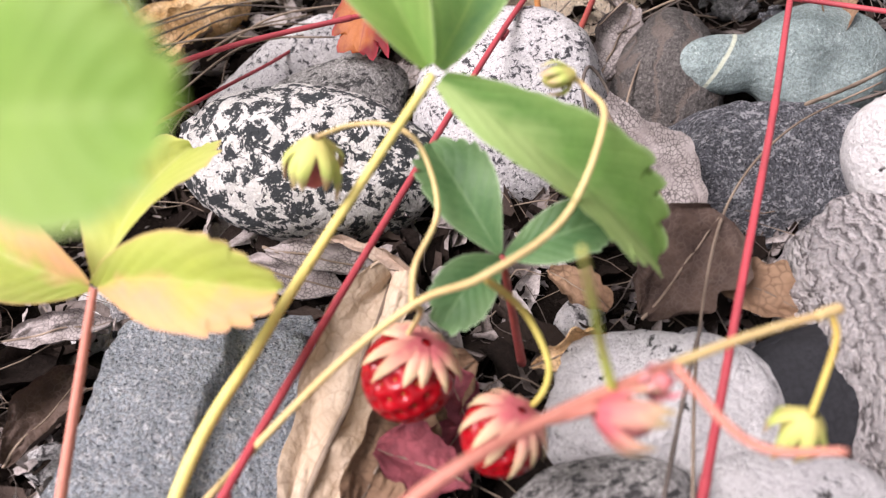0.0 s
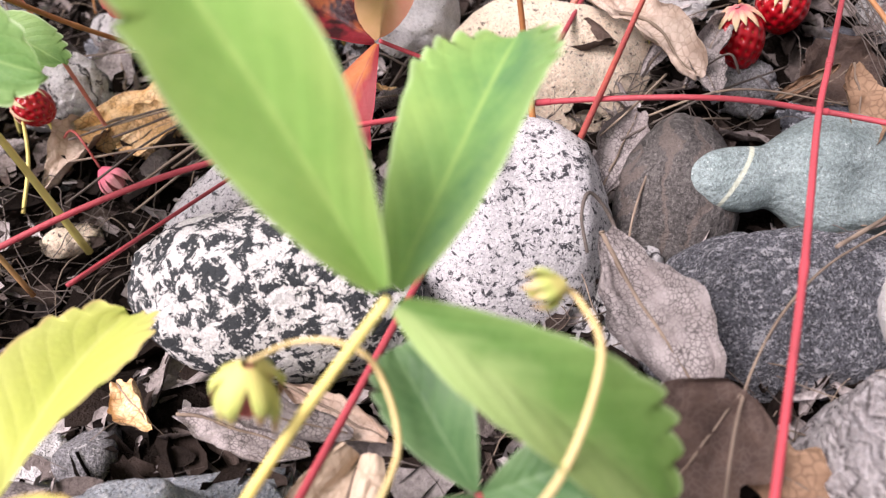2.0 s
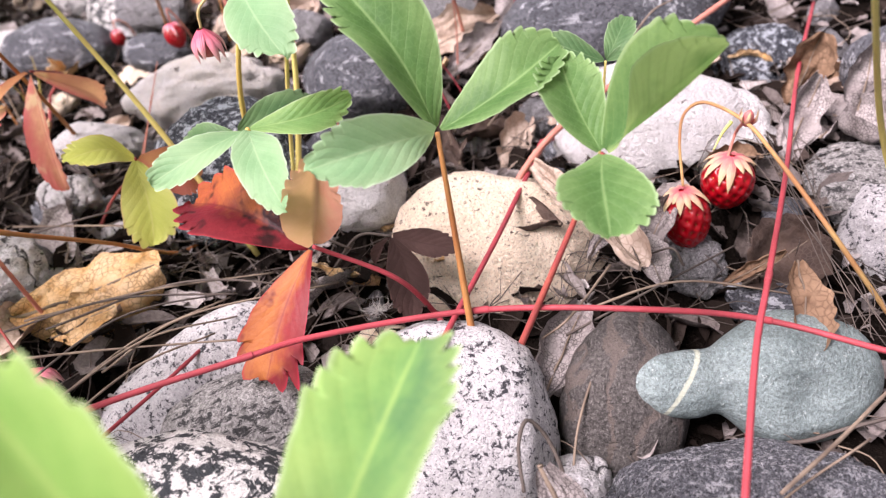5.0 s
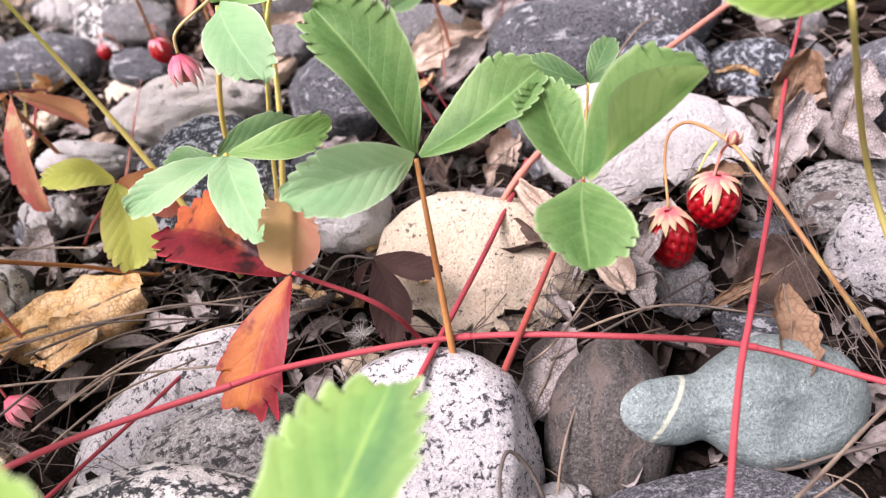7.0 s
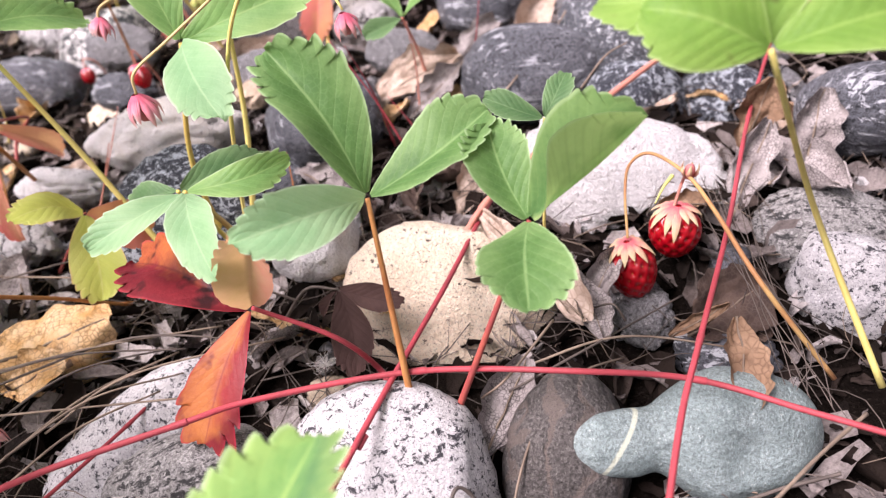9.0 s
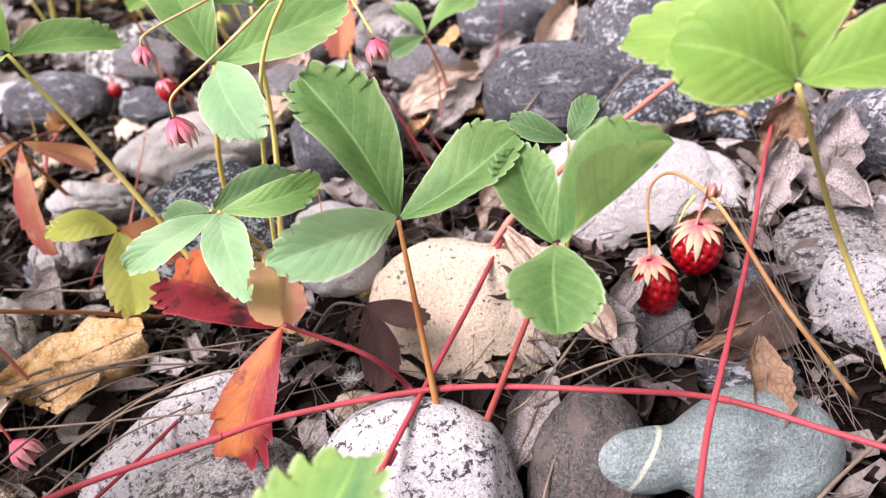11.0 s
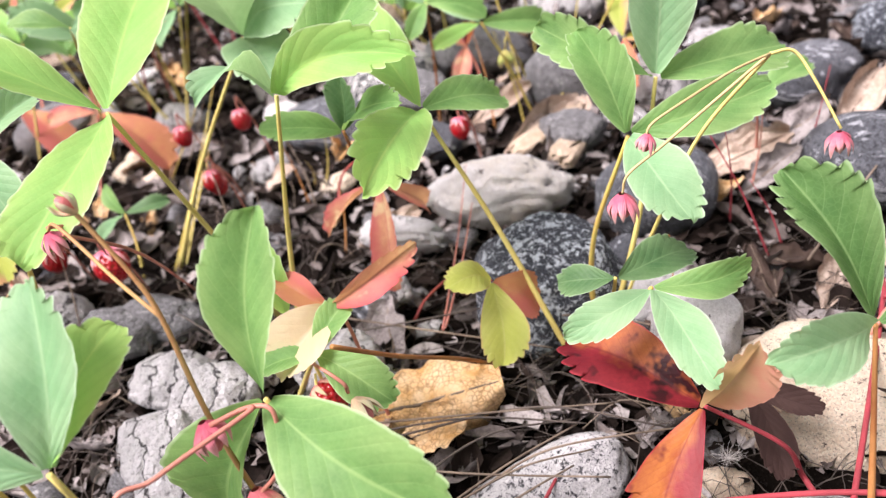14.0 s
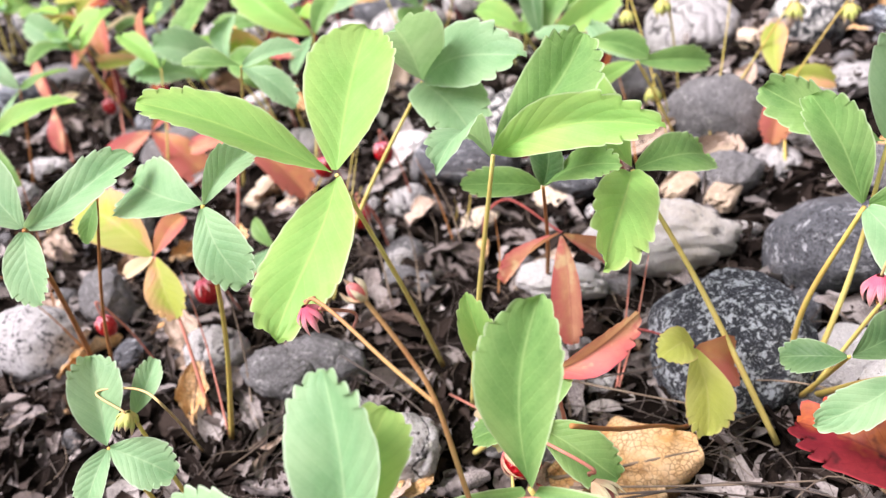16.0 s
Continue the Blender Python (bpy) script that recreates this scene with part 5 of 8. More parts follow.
stalk(first_plant, "fruit_stalk", [(4.9, 5.95, 4.91), (4.95, 5.74, 4.57), (4.69, 5.4, 4.08), (4.34, 5, 4.02)], 0.05, 0.045, STEM_OLIVE, "")
spent_flower(first_plant, (4.24, 5, 3.67), (-0.3, 0, -1), 0.85, SEPAL_GREEN, SEPAL_GREEN, "small yellow-green unripe fruit", 35, 7, 0.2)
spent_flower(first_plant, (1.71, 4.66, 5.47), (0.75, -0.1, -0.35), 0.85, SEPAL_CREAM, BUD_PINK, "pink unripe fruit with folded sepals", 36, 9, 0.35)
spent_flower(first_plant, (2.17, 4.94, 5.6), (0.3, -0.2, 0.6), 0.5, SEPAL_PINK, BUD_PINK, "pink bud", 37, 7, 0.3)
stalk(first_plant, "fruit_stalk", [(0.73, 4.72, 5.67), (1.06, 4.75, 5.63), (1.41, 4.76, 5.67)], 0.07, 0.06, STEM_SALMON, "")
stalk(first_plant, "bract", [(1.63, 4.97, 5.63), (1.49, 5, 6.51), (1.35, 4.8, 7.45), (1.17, 4.52, 8.59)], 0.06, 0.03, STEM_LIME, "lime-green bract")
stalk(first_plant, "fruit_stalk", [(2.43, 5.19, 5.57), (3.04, 4.21, 5.15), (4.01, 3.9, 5.12)], 0.07, 0.05, STEM_SALMON, "")
fruiting_plant = thing("strawberry_plant", "strawberry plant bearing two ripe red fruits", "strawberry plant", (14.73, 18.73, 0.2), "strawberry plants")
stalk(fruiting_plant, "fruit_stalk", [(14.73, 18.73, 0.4), (13.11, 19.92, 3.2), (13.09, 22.51, 3.63), (12.95, 24.08, 3.89), (12.54, 25.7, 3.75), (11.85, 25.61, 3.61), (11.51, 25.12, 2.99), (11.1, 23.8, 2.32)], 0.07, 0.04, STEM_RUST, "")
stalk(fruiting_plant, "fruit_stalk", [(12.95, 24.08, 3.89), (13.48, 25.52, 2.56), (12.89, 24.73, 2.33)], 0.05, 0.045, STEM_SALMON, "")
spent_flower(fruiting_plant, (13.05, 24.08, 3.99), (0.2, 0, 1), 0.55, SEPAL_CREAM, SEPAL_CREAM, "withered pink bract", 41, 6, 0.25)
stalk(fruiting_plant, "bract", [(12.51, 24.00, 4.02), (12.15, 23.76, 3.87), (11.81, 23.52, 3.55)], 0.06, 0.02, STEM_LIME, "lime-green bract")
berry(fruiting_plant, (11.2, 23.7, 1.12), (0.12, -0.15, -1), 2, 1.45, SEPAL_CREAM, "ripe red strawberry with dry cream sepals", 0.27, 42, 13)
berry(fruiting_plant, (12.89, 24.63, 1.43), (-0.15, -0.1, -1), 1.75, 1.6, SEPAL_CREAM, "ripe red strawberry with pink and cream sepals", 0.34, 43, 13)
spotted_plant = thing("strawberry_plant", "strawberry plant with light green, brown-spotted leaf on a yellow stalk", "strawberry plant", (15.59, 18.09, 0.2), "strawberry plants")
leaf(spotted_plant, [(15.59, 18.09, 0.5), (14.39, 20.06, 4.81), (11.51, 17.86, 10.62)], STEM_YELLOW, [
      ((9.67, 18.79, 11.45), SPOTTED, 0.85, -25, 0.15, 0.08, 0.05),
      ((9.17, 19.82, 11.32), SPOTTED, 0.45, 0, 0.15, 0.08, 0.05),
      ((14.23, 17.76, 10.94), SPOTTED, 0.6, 0, 0.15, 0.08, 0.05),
      ((12.83, 21.18, 13.43), SPOTTED, 0.7, 0, 0.15, 0.06, 0.05)], "", 0.078)
small_plant = thing("strawberry_plant", "small strawberry leaflet sprouting beside a white stone", "strawberry plant", (8.76, 25.03, 0.4), "strawberry plants")
leaf(small_plant, [(8.76, 25.03, 0.4), (8.96, 24.88, 3.36), (9.16, 24.73, 6.33)], STEM_YELLOW, [
      ((7.69, 25.3, 7.03), DEEP, 0.45, 0, 0.1, 0.05, 0),
      ((10.54, 24.78, 6.42), DEEP, 0.4, 0, 0.1, 0.05, 0),
      ((10.14, 25.81, 6.96), DEEP, 0.5, 0, 0.1, 0.05, 0)], "", 0.05)
long_runner = thing("strawberry_runner", "long straight red strawberry runner", "runner", (-6.6, 1.6, 0.2), "strawberry runners")
stalk(long_runner, "runner_stem", [(-6.6, 1.6, 2.4), (-4.1, 6, 3.05), (-0.72, 12.2, 3.0), (2.7, 18.5, 2.72), (5.5, 23.6, 2.2), (7.9, 28.1, 1.8), (9.2, 30.6, 0.6)], 0.078, 0.085, STEM_RED, "")
thick_runner = thing("strawberry_runner", "thick pink strawberry runner over white quartz", "runner", (5.6, 25.6, 0.2), "strawberry runners")
stalk(thick_runner, "runner_stem", [(5.6, 25.6, 1), (7.4, 26.9, 2.4), (9.7, 28.4, 3), (16.2, 33.3, 3), (21, 37, 2.6), (28, 42.5, 1)], 0.1, 0.12, STEM_SALMON, "")
upright_runner = thing("strawberry_runner", "thin upright red strawberry runner", "runner", (1.5, 2.3, 0.2), "strawberry runners")
stalk(upright_runner, "runner_stem", [(1.5, 2.3, 1.9), (3.12, 5.1, 2.25), (5.2, 8.7, 2.75), (7.4, 12.5, 3.2), (9.5, 16.3, 3.45), (10.9, 18.5, 3.3), (13.86, 23.15, 2.6), (17.13, 28.55, 2.3), (21.26, 34.8, 1.6)], 0.078, 0.07, STEM_RED, "")
cross_runner = thing("strawberry_runner", "red strawberry runner lying across the stones", "runner", (-5, 18.9, 0.2), "strawberry runners")
stalk(cross_runner, "runner_stem", [(-11.74, 16.78, 2.88), (-8.2, 17.98, 3.43), (-5, 18.9, 3.6), (-1.45, 19.7, 3.35), (0.38, 20.2, 3.05), (4.35, 20.3, 2.6), (8.2, 19, 2.65), (10.9, 18.5, 1.95), (12.9, 16.9, 1.9), (14.5, 15.62, 1.86)], 0.08, 0.075, STEM_RED, "")
short_runner = thing("strawberry_runner", "thin red strawberry stalk", "runner", (-5.2, 19.4, 0.2), "strawberry runners")
stalk(short_runner, "runner_stem", [(-6.76, 15.76, 3.5), (-5.2, 19.4, 2.2), (-4, 22.2, 1.2), (-2.9, 24.7, 0.5)], 0.055, 0.055, STEM_RED, "")
orange_runner = thing("strawberry_runner", "orange-brown strawberry runner over dead leaves", "runner", (-4.6, 29.2, 0.2), "strawberry runners")
stalk(orange_runner, "runner_stem", [(-8.9, 22.7, 7.6), (-7.7, 24.5, 5.3), (-6.3, 26.6, 2.9), (-5.2, 28.3, 0.8), (-4.6, 29.2, 0.3)], 0.075, 0.06, STEM_ORANGE, "")
pink_fruit_plant = thing("strawberry_plant", "strawberry fruit stalk with pink sepals", "strawberry plant", (-13.06, 23.94, 0.2), "strawberry plants")
stalk(pink_fruit_plant, "fruit_stalk", [(-10.14, 19.41, 0.3), (-10.64, 19.66, 4.2), (-11.14, 19.91, 8.09), (-11.52, 20.61, 10.9), (-11.91, 20.93, 12.01), (-12.6, 21.25, 13.43)], 0.075, 0.05, STEM_RUST, "")
spent_flower(pink_fruit_plant, (-12.7, 21.25, 13.58), (-0.5, 0, 0.7), 0.55, PALE_SEPAL, SEPAL_CREAM, "withered cream bract", 57, 6, 0.25)
stalk(pink_fruit_plant, "fruit_stalk", [(-11.52, 20.61, 10.9), (-12.5, 21.3, 11.5), (-13.6, 22.2, 12.15), (-14.3, 22.8, 12.3), (-14.58, 22.92, 12.1)], 0.05, 0.042, STEM_RUST, "")
berry(pink_fruit_plant, (-20.8, 33.64, 3.79), (0.2, -0.1, -1), 1.5, 1.45, SEPAL_PINK, "small red strawberry with pink sepals", 0.36, 51, 8)
spent_flower(pink_fruit_plant, (-14.58, 22.92, 11.72), (0.2, 0, -1), 0.65, SEPAL_PINK, BUD_PINK, "pink unripe fruit", 52, 9, 0.42)
stalk(pink_fruit_plant, "fruit_stalk", [(-14.45, 24.12, 11.47), (-17.63, 28.88, 7.93), (-20.8, 33.64, 4.39)], 0.05, 0.04, STEM_SALMON, "")
stalk(pink_fruit_plant, "fruit_stalk", [(-14.45, 24.12, 11.47), (-14.58, 22.92, 12.17)], 0.05, 0.04, STEM_SALMON, "")
stalk(pink_fruit_plant, "fruit_stalk", [(-14.28, 22.92, 11.92), (-14.79, 26.28, 8.92), (-18.48, 34.92, 1)], 0.05, 0.05, STEM_SALMON, "")
spent_flower(pink_fruit_plant, (-10.93, 19.29, 8.44), (0.2, -0.2, -1), 0.9, SEPAL_PINK, BUD_PINK, "dark pink unripe fruit", 53, 9, 0.15)
spent_flower(pink_fruit_plant, (-10.26, 18.83, 6.51), (0.2, -0.3, -1), 1, SEPAL_CREAM, SEPAL_GREEN, "pale pink and green bud", 54, 9, 0.42)
stalk(pink_fruit_plant, "fruit_stalk", [(-10.83, 19.29, 8.84), (-10.01, 19.67, 8.86), (-9.5, 19.58, 8.67), (-9.81, 19.36, 7.19), (-10.26, 18.83, 6.91)], 0.06, 0.05, STEM_SALMON, "")
stalk(pink_fruit_plant, "fruit_stalk", [(-10.01, 19.67, 8.86), (-10.04, 19.46, 8.89), (-11.71, 18.11, 8.74), (-12.52, 17.42, 8.46), (-13.12, 16.22, 3.6), (-13.42, 15.42, 0.3)], 0.058, 0.05, STEM_SALMON, "")
spent_flower(pink_fruit_plant, (-8.29, 21.68, 6.22), (0.5, -0.5, -0.6), 0.8, PALE_SEPAL, BUD_PINK, "small unripe fruit in spread cream sepals", 55, 9, 0.7)
stalk(pink_fruit_plant, "fruit_stalk", [(-8.59, 21.88, 6.72), (-8.9, 22.2, 6.98), (-13.79, 30.72, 0.8)], 0.05, 0.05, STEM_SALMON, "")
spent_flower(pink_fruit_plant, (-8.21, 22.92, 1.16), (0.4, -0.2, -0.7), 0.95, SEPAL_PINK, BUD_PINK, "dark pink withered fruit", 56, 9, 0.4)
stalk(pink_fruit_plant, "fruit_stalk", [(-8.41, 23.02, 1.51), (-8.98, 23.87, 2.44), (-10.78, 26.49, 0.8)], 0.04, 0.04, STEM_DARKRED, "")
small_fruit_plant = thing("strawberry_fruit", "small red strawberry hanging on a thin stalk", "strawberry", (-17.79, 41.84, 0.3), "small hanging strawberries")
berry(small_fruit_plant, (-18.59, 41.04, 3.08), (0.1, 0, -1), 1.2, 1, SEPAL_PINK, "", 0.33, 60, 8)
stalk(small_fruit_plant, "fruit_stalk", [(-17.79, 41.84, 0.3), (-17.99, 41.44, 2.69), (-18.49, 41.14, 4.38), (-18.59, 41.04, 3.68)], 0.05, 0.04, STEM_SALMON, "")
small_fruit_plant = thing("strawberry_fruit", "small red strawberry hanging on a thin stalk", "strawberry", (-17.05, 46.46, 0.3), "small hanging strawberries")
berry(small_fruit_plant, (-17.85, 45.66, 4.05), (0.1, 0, -1), 1.2, 1, SEPAL_PINK, "", 0.33, 61, 8)
stalk(small_fruit_plant, "fruit_stalk", [(-17.05, 46.46, 0.3), (-17.25, 46.06, 3.17), (-17.75, 45.76, 5.35), (-17.85, 45.66, 4.65)], 0.05, 0.04, STEM_SALMON, "")
small_fruit_plant = thing("strawberry_fruit", "small red strawberry hanging on a thin stalk", "strawberry", (-20.46, 46.29, 0.3), "small hanging strawberries")
berry(small_fruit_plant, (-21.26, 45.49, 3.69), (0.1, 0, -1), 1.2, 1, SEPAL_PINK, "", 0.33, 62, 8)
stalk(small_fruit_plant, "fruit_stalk", [(-20.46, 46.29, 0.3), (-20.66, 45.89, 3), (-21.16, 45.59, 4.99), (-21.26, 45.49, 4.29)], 0.05, 0.04, STEM_SALMON, "")
small_fruit_plant = thing("strawberry_fruit", "small red strawberry hanging on a thin stalk", "strawberry", (-5.32, 44.03, 0.3), "small hanging strawberries")
berry(small_fruit_plant, (-6.12, 43.23, 2.8), (0.1, 0, -1), 1.2, 1, SEPAL_PINK, "", 0.33, 63, 8)
stalk(small_fruit_plant, "fruit_stalk", [(-5.32, 44.03, 0.3), (-5.52, 43.63, 2.55), (-6.02, 43.33, 4.1), (-6.12, 43.23, 3.4)], 0.05, 0.04, STEM_SALMON, "")
small_fruit_plant = thing("strawberry_fruit", "small red strawberry hanging on a thin stalk", "strawberry", (-27.9, 34.33, 0.3), "small hanging strawberries")
berry(small_fruit_plant, (-28.7, 33.53, 3.65), (0.1, 0, -1), 1.02, 0.85, SEPAL_PINK, "", 0.33, 64, 8)
stalk(small_fruit_plant, "fruit_stalk", [(-27.9, 34.33, 0.3), (-28.1, 33.93, 2.97), (-28.6, 33.63, 4.95), (-28.7, 33.53, 4.25)], 0.05, 0.04, STEM_SALMON, "")
small_fruit_plant = thing("strawberry_fruit", "small red strawberry low among the leaves", "strawberry", (-9.73, 49.69, 0.3), "small hanging strawberries")
berry(small_fruit_plant, (-10.53, 48.89, 1.3), (0.1, -0.1, -1), 0.88, 0.76, SEPAL_PINK, "", 0.33, 70, 8)
stalk(small_fruit_plant, "fruit_stalk", [(-9.73, 49.69, 0.3), (-9.93, 49.29, 1.8), (-10.43, 48.99, 2.26), (-10.53, 48.89, 1.7)], 0.05, 0.04, STEM_SALMON, "")
small_fruit_plant = thing("strawberry_fruit", "small red strawberry low among the leaves", "strawberry", (-25.04, 38.05, 0.3), "small hanging strawberries")
berry(small_fruit_plant, (-25.84, 37.25, 2.2), (0.1, -0.1, -1), 1.32, 1.14, SEPAL_PINK, "", 0.33, 71, 8)
stalk(small_fruit_plant, "fruit_stalk", [(-25.04, 38.05, 0.3), (-25.24, 37.65, 2.25), (-25.74, 37.35, 3.64), (-25.84, 37.25, 2.8)], 0.05, 0.04, STEM_SALMON, "")
small_fruit_plant = thing("strawberry_fruit", "small red strawberry low among the leaves", "strawberry", (-18.28, 43.35, 0.3), "small hanging strawberries")
berry(small_fruit_plant, (-19.08, 42.55, 2), (0.1, -0.1, -1), 1.1, 0.95, SEPAL_PINK, "", 0.33, 72, 8)
stalk(small_fruit_plant, "fruit_stalk", [(-18.28, 43.35, 0.3), (-18.48, 42.95, 2.15), (-18.98, 42.65, 3.2), (-19.08, 42.55, 2.5)], 0.05, 0.04, STEM_SALMON, "")
small_fruit_plant = thing("strawberry_fruit", "small red strawberry low among the leaves", "strawberry", (-52.57, 71.47, 0.3), "small hanging strawberries")
berry(small_fruit_plant, (-53.37, 70.67, 3), (0.1, -0.1, -1), 1.32, 1.14, SEPAL_PINK, "", 0.33, 73, 8)
stalk(small_fruit_plant, "fruit_stalk", [(-52.57, 71.47, 0.3), (-52.77, 71.07, 2.65), (-53.27, 70.77, 4.44), (-53.37, 70.67, 3.6)], 0.05, 0.04, STEM_SALMON, "")
small_fruit_plant = thing("strawberry_fruit", "small red strawberry low among the leaves", "strawberry", (-21.48, 36.32, 0.3), "small hanging strawberries")
berry(small_fruit_plant, (-22.28, 35.52, 2.5), (0.1, -0.1, -1), 1.54, 1.33, SEPAL_PINK, "", 0.33, 74, 8)
stalk(small_fruit_plant, "fruit_stalk", [(-21.48, 36.32, 0.3), (-21.68, 35.92, 2.4), (-22.18, 35.62, 4.18), (-22.28, 35.52, 3.2)], 0.05, 0.04, STEM_SALMON, "")
small_fruit_plant = thing("strawberry_fruit", "small red strawberry low among the leaves", "strawberry", (-41.96, 63.35, 0.3), "small hanging strawberries")
berry(small_fruit_plant, (-42.76, 62.55, 2.5), (0.1, -0.1, -1), 1.21, 1.045, SEPAL_PINK, "", 0.33, 75, 8)
stalk(small_fruit_plant, "fruit_stalk", [(-41.96, 63.35, 0.3), (-42.16, 62.95, 2.4), (-42.66, 62.65, 3.82), (-42.76, 62.55, 3.05)], 0.05, 0.04, STEM_SALMON, "")
stalk(long_runner, "node", [(-4.18, 5.86, 2.99), (-4.1, 6, 3), (-3.99, 6.19, 3.01)], 0.089, 0.094, STEM_RED, "swollen node")
stalk(long_runner, "node", [(2.66, 18.36, 2.61), (2.74, 18.5, 2.6), (2.85, 18.69, 2.59)], 0.089, 0.094, STEM_RED, "swollen node")
stalk(long_runner, "node", [(7.83, 27.86, 2.13), (7.9, 28, 2.1), (8, 28.19, 2.06)], 0.089, 0.094, STEM_RED, "swollen node")
stalk(upright_runner, "node", [(3.04, 4.96, 2.23), (3.12, 5.1, 2.25), (3.23, 5.29, 2.28)], 0.083, 0.089, STEM_RED, "swollen node")
stalk(upright_runner, "node", [(7.32, 12.36, 3.19), (7.4, 12.5, 3.2), (7.51, 12.69, 3.22)], 0.083, 0.089, STEM_RED, "swollen node")
stalk(upright_runner, "node", [(10.81, 18.37, 3.32), (10.9, 18.5, 3.3), (11.02, 18.68, 3.28)], 0.083, 0.089, STEM_RED, "swollen node")
stalk(upright_runner, "node", [(17.04, 28.41, 2.31), (17.13, 28.55, 2.3), (17.25, 28.73, 2.28)], 0.083, 0.089, STEM_RED, "swollen node")
stalk(cross_runner, "node", [(-1.6, 19.66, 3.37), (-1.45, 19.7, 3.35), (-1.24, 19.75, 3.33)], 0.089, 0.094, STEM_RED, "swollen node")
stalk(cross_runner, "node", [(4.19, 20.32, 2.61), (4.35, 20.3, 2.6), (4.57, 20.27, 2.59)], 0.089, 0.094, STEM_RED, "swollen node")
stalk(cross_runner, "node", [(10.76, 18.56, 1.97), (10.9, 18.5, 1.95), (11.1, 18.41, 1.92)], 0.089, 0.094, STEM_RED, "swollen node")
stalk(short_runner, "node", [(-4.06, 22.06, 1.25), (-4, 22.2, 1.2), (-3.92, 22.39, 1.14)], 0.062, 0.066, STEM_RED, "swollen node")
stalk(orange_runner, "node", [(-7.76, 24.41, 5.41), (-7.7, 24.5, 5.3), (-7.61, 24.63, 5.14)], 0.078, 0.083, STEM_ORANGE, "swollen node")
stalk(orange_runner, "node", [(-5.27, 28.2, 0.9), (-5.2, 28.3, 0.8), (-5.11, 28.44, 0.66)], 0.078, 0.083, STEM_ORANGE, "swollen node")
stalk(thick_runner, "node", [(7.28, 26.82, 2.34), (7.4, 26.9, 2.4), (7.57, 27.02, 2.48)], 0.115, 0.122, STEM_SALMON, "swollen node")
stalk(thick_runner, "node", [(16.07, 33.2, 3), (16.2, 33.3, 3), (16.37, 33.43, 2.99)], 0.115, 0.122, STEM_SALMON, "swollen node")


# ---- dead leaves ----
dead_leaf("tan dead leaf, crumpled over the stones", (-7.5, 26.2, 1.7), 5.0, (180.0, -32.0, 98.0), DRY_TAN, 7, 1.25, 0.85, 0.10, 0.9)
dead_leaf("tan dead leaf underside in its own shade", (-7.5, 25.29, 1.05), 2.37, (8.42, 30.01, -79.03), DRY_TAN, 5, 0.8, 0.7, 0.12, 1)
dead_leaf("grey curled dead leaf with dark veins", (5.18, 14.07, 0.97), 4.27, (-22.33, 5.67, -170.29), DRY_GREY, 67, 1, 0.55, 0.12, 1)
dead_leaf("dark brown crumpled dead leaf", (5.08, 10.99, 0.5), 2.75, (30.85, 22.07, -43.57), DRY_DARK, 68, 0.6, 0.9, 0.12, 1)
dead_leaf("brown dead leaf in shade", (6.48, 10.33, 0.01), 2.16, (-9.4, 21.75, -137.29), DRY_BROWN, 69, 0.7, 0.6, 0.12, 1)
dead_leaf("pale grey dead leaf standing between stones", (6.44, 20.5, 0.27), 2.86, (33.58, 17.75, -32.98), DRY_GREY, 70, 1, 0.55, 0.12, 1)
dead_leaf("brown torn dead leaf hooked on a runner", (12.42, 19.11, 1.29), 2.41, (-18.3, -6.28, 169.22), DRY_BROWN, 71, 1.3, 0.6, 0.14, 1)
dead_leaf("brown tightly curled dead leaf", (12.38, 21.59, 0.59), 1.91, (31.2, 29.71, -75.93), DRY_BROWN, 72, 2, 0.4, 0.12, 1)
dead_leaf("pale cream dead leaf under the fruit", (-2.75, 9.0, 0.35), 6.6, (8.0, 12.0, -25.0), DRY_CREAM, 73, 0.7, 0.34, 0.12, 0.7)
dead_leaf("brown dead leaf curled beside a cream one", (-2.0, 7.9, 0.3), 3.4, (14.0, 38.0, -20.0), DRY_BROWN, 74, 1.1, 0.5, 0.12, 1)
dead_leaf("brown crumpled dead leaf behind the fruit", (-0.75, 9.0, 0.2), 2.3, (20.0, 10.0, -60.0), DRY_BROWN, 174, 0.9, 0.7, 0.2, 1.4)
dead_leaf("maroon dead leaf scrap beside the fruit", (-0.3, 8.6, 0.5), 1.5, (35.0, 10.0, 20.0), DRY_MAROON, 175, 0.9, 0.6, 0.2, 1)
dead_leaf("maroon dead leaf under the fruit", (-1.2, 7.4, 0.5), 1.9, (20.0, -10.0, 60.0), DRY_MAROON, 176, 0.8, 0.7, 0.25, 1)
dead_leaf("dark red curled dead leaf", (-1.09, 7.69, -0.1), 2.32, (8.84, 23.79, -48.53), DRY_MAROON, 75, 0.8, 0.5, 0.12, 1)
dead_leaf("grey curled dead leaf on stones", (-9.61, 13.2, 0.06), 2.54, (0, 30.45, -88.28), DRY_GREY, 76, 1.4, 0.45, 0.12, 1)
dead_leaf("dark brown curled dead leaf at the slab", (-9.51, 10.89, -0.16), 2.59, (10.1, 16.84, -30.96), DRY_DARK, 77, 1.6, 0.7, 0.12, 1)
dead_leaf("curled dead leaf between stones", (-4.12, 13.96, -0.26), 3.23, (-4.35, 26.95, -120.21), DRY_GREY, 78, 1.2, 0.45, 0.12, 1)
dead_leaf("curled dead leaf between stones", (-2.03, 14.03, -0.26), 3.02, (-4.53, 23.71, -131.72), DRY_BEIGE, 79, 1.2, 0.35, 0.12, 1)
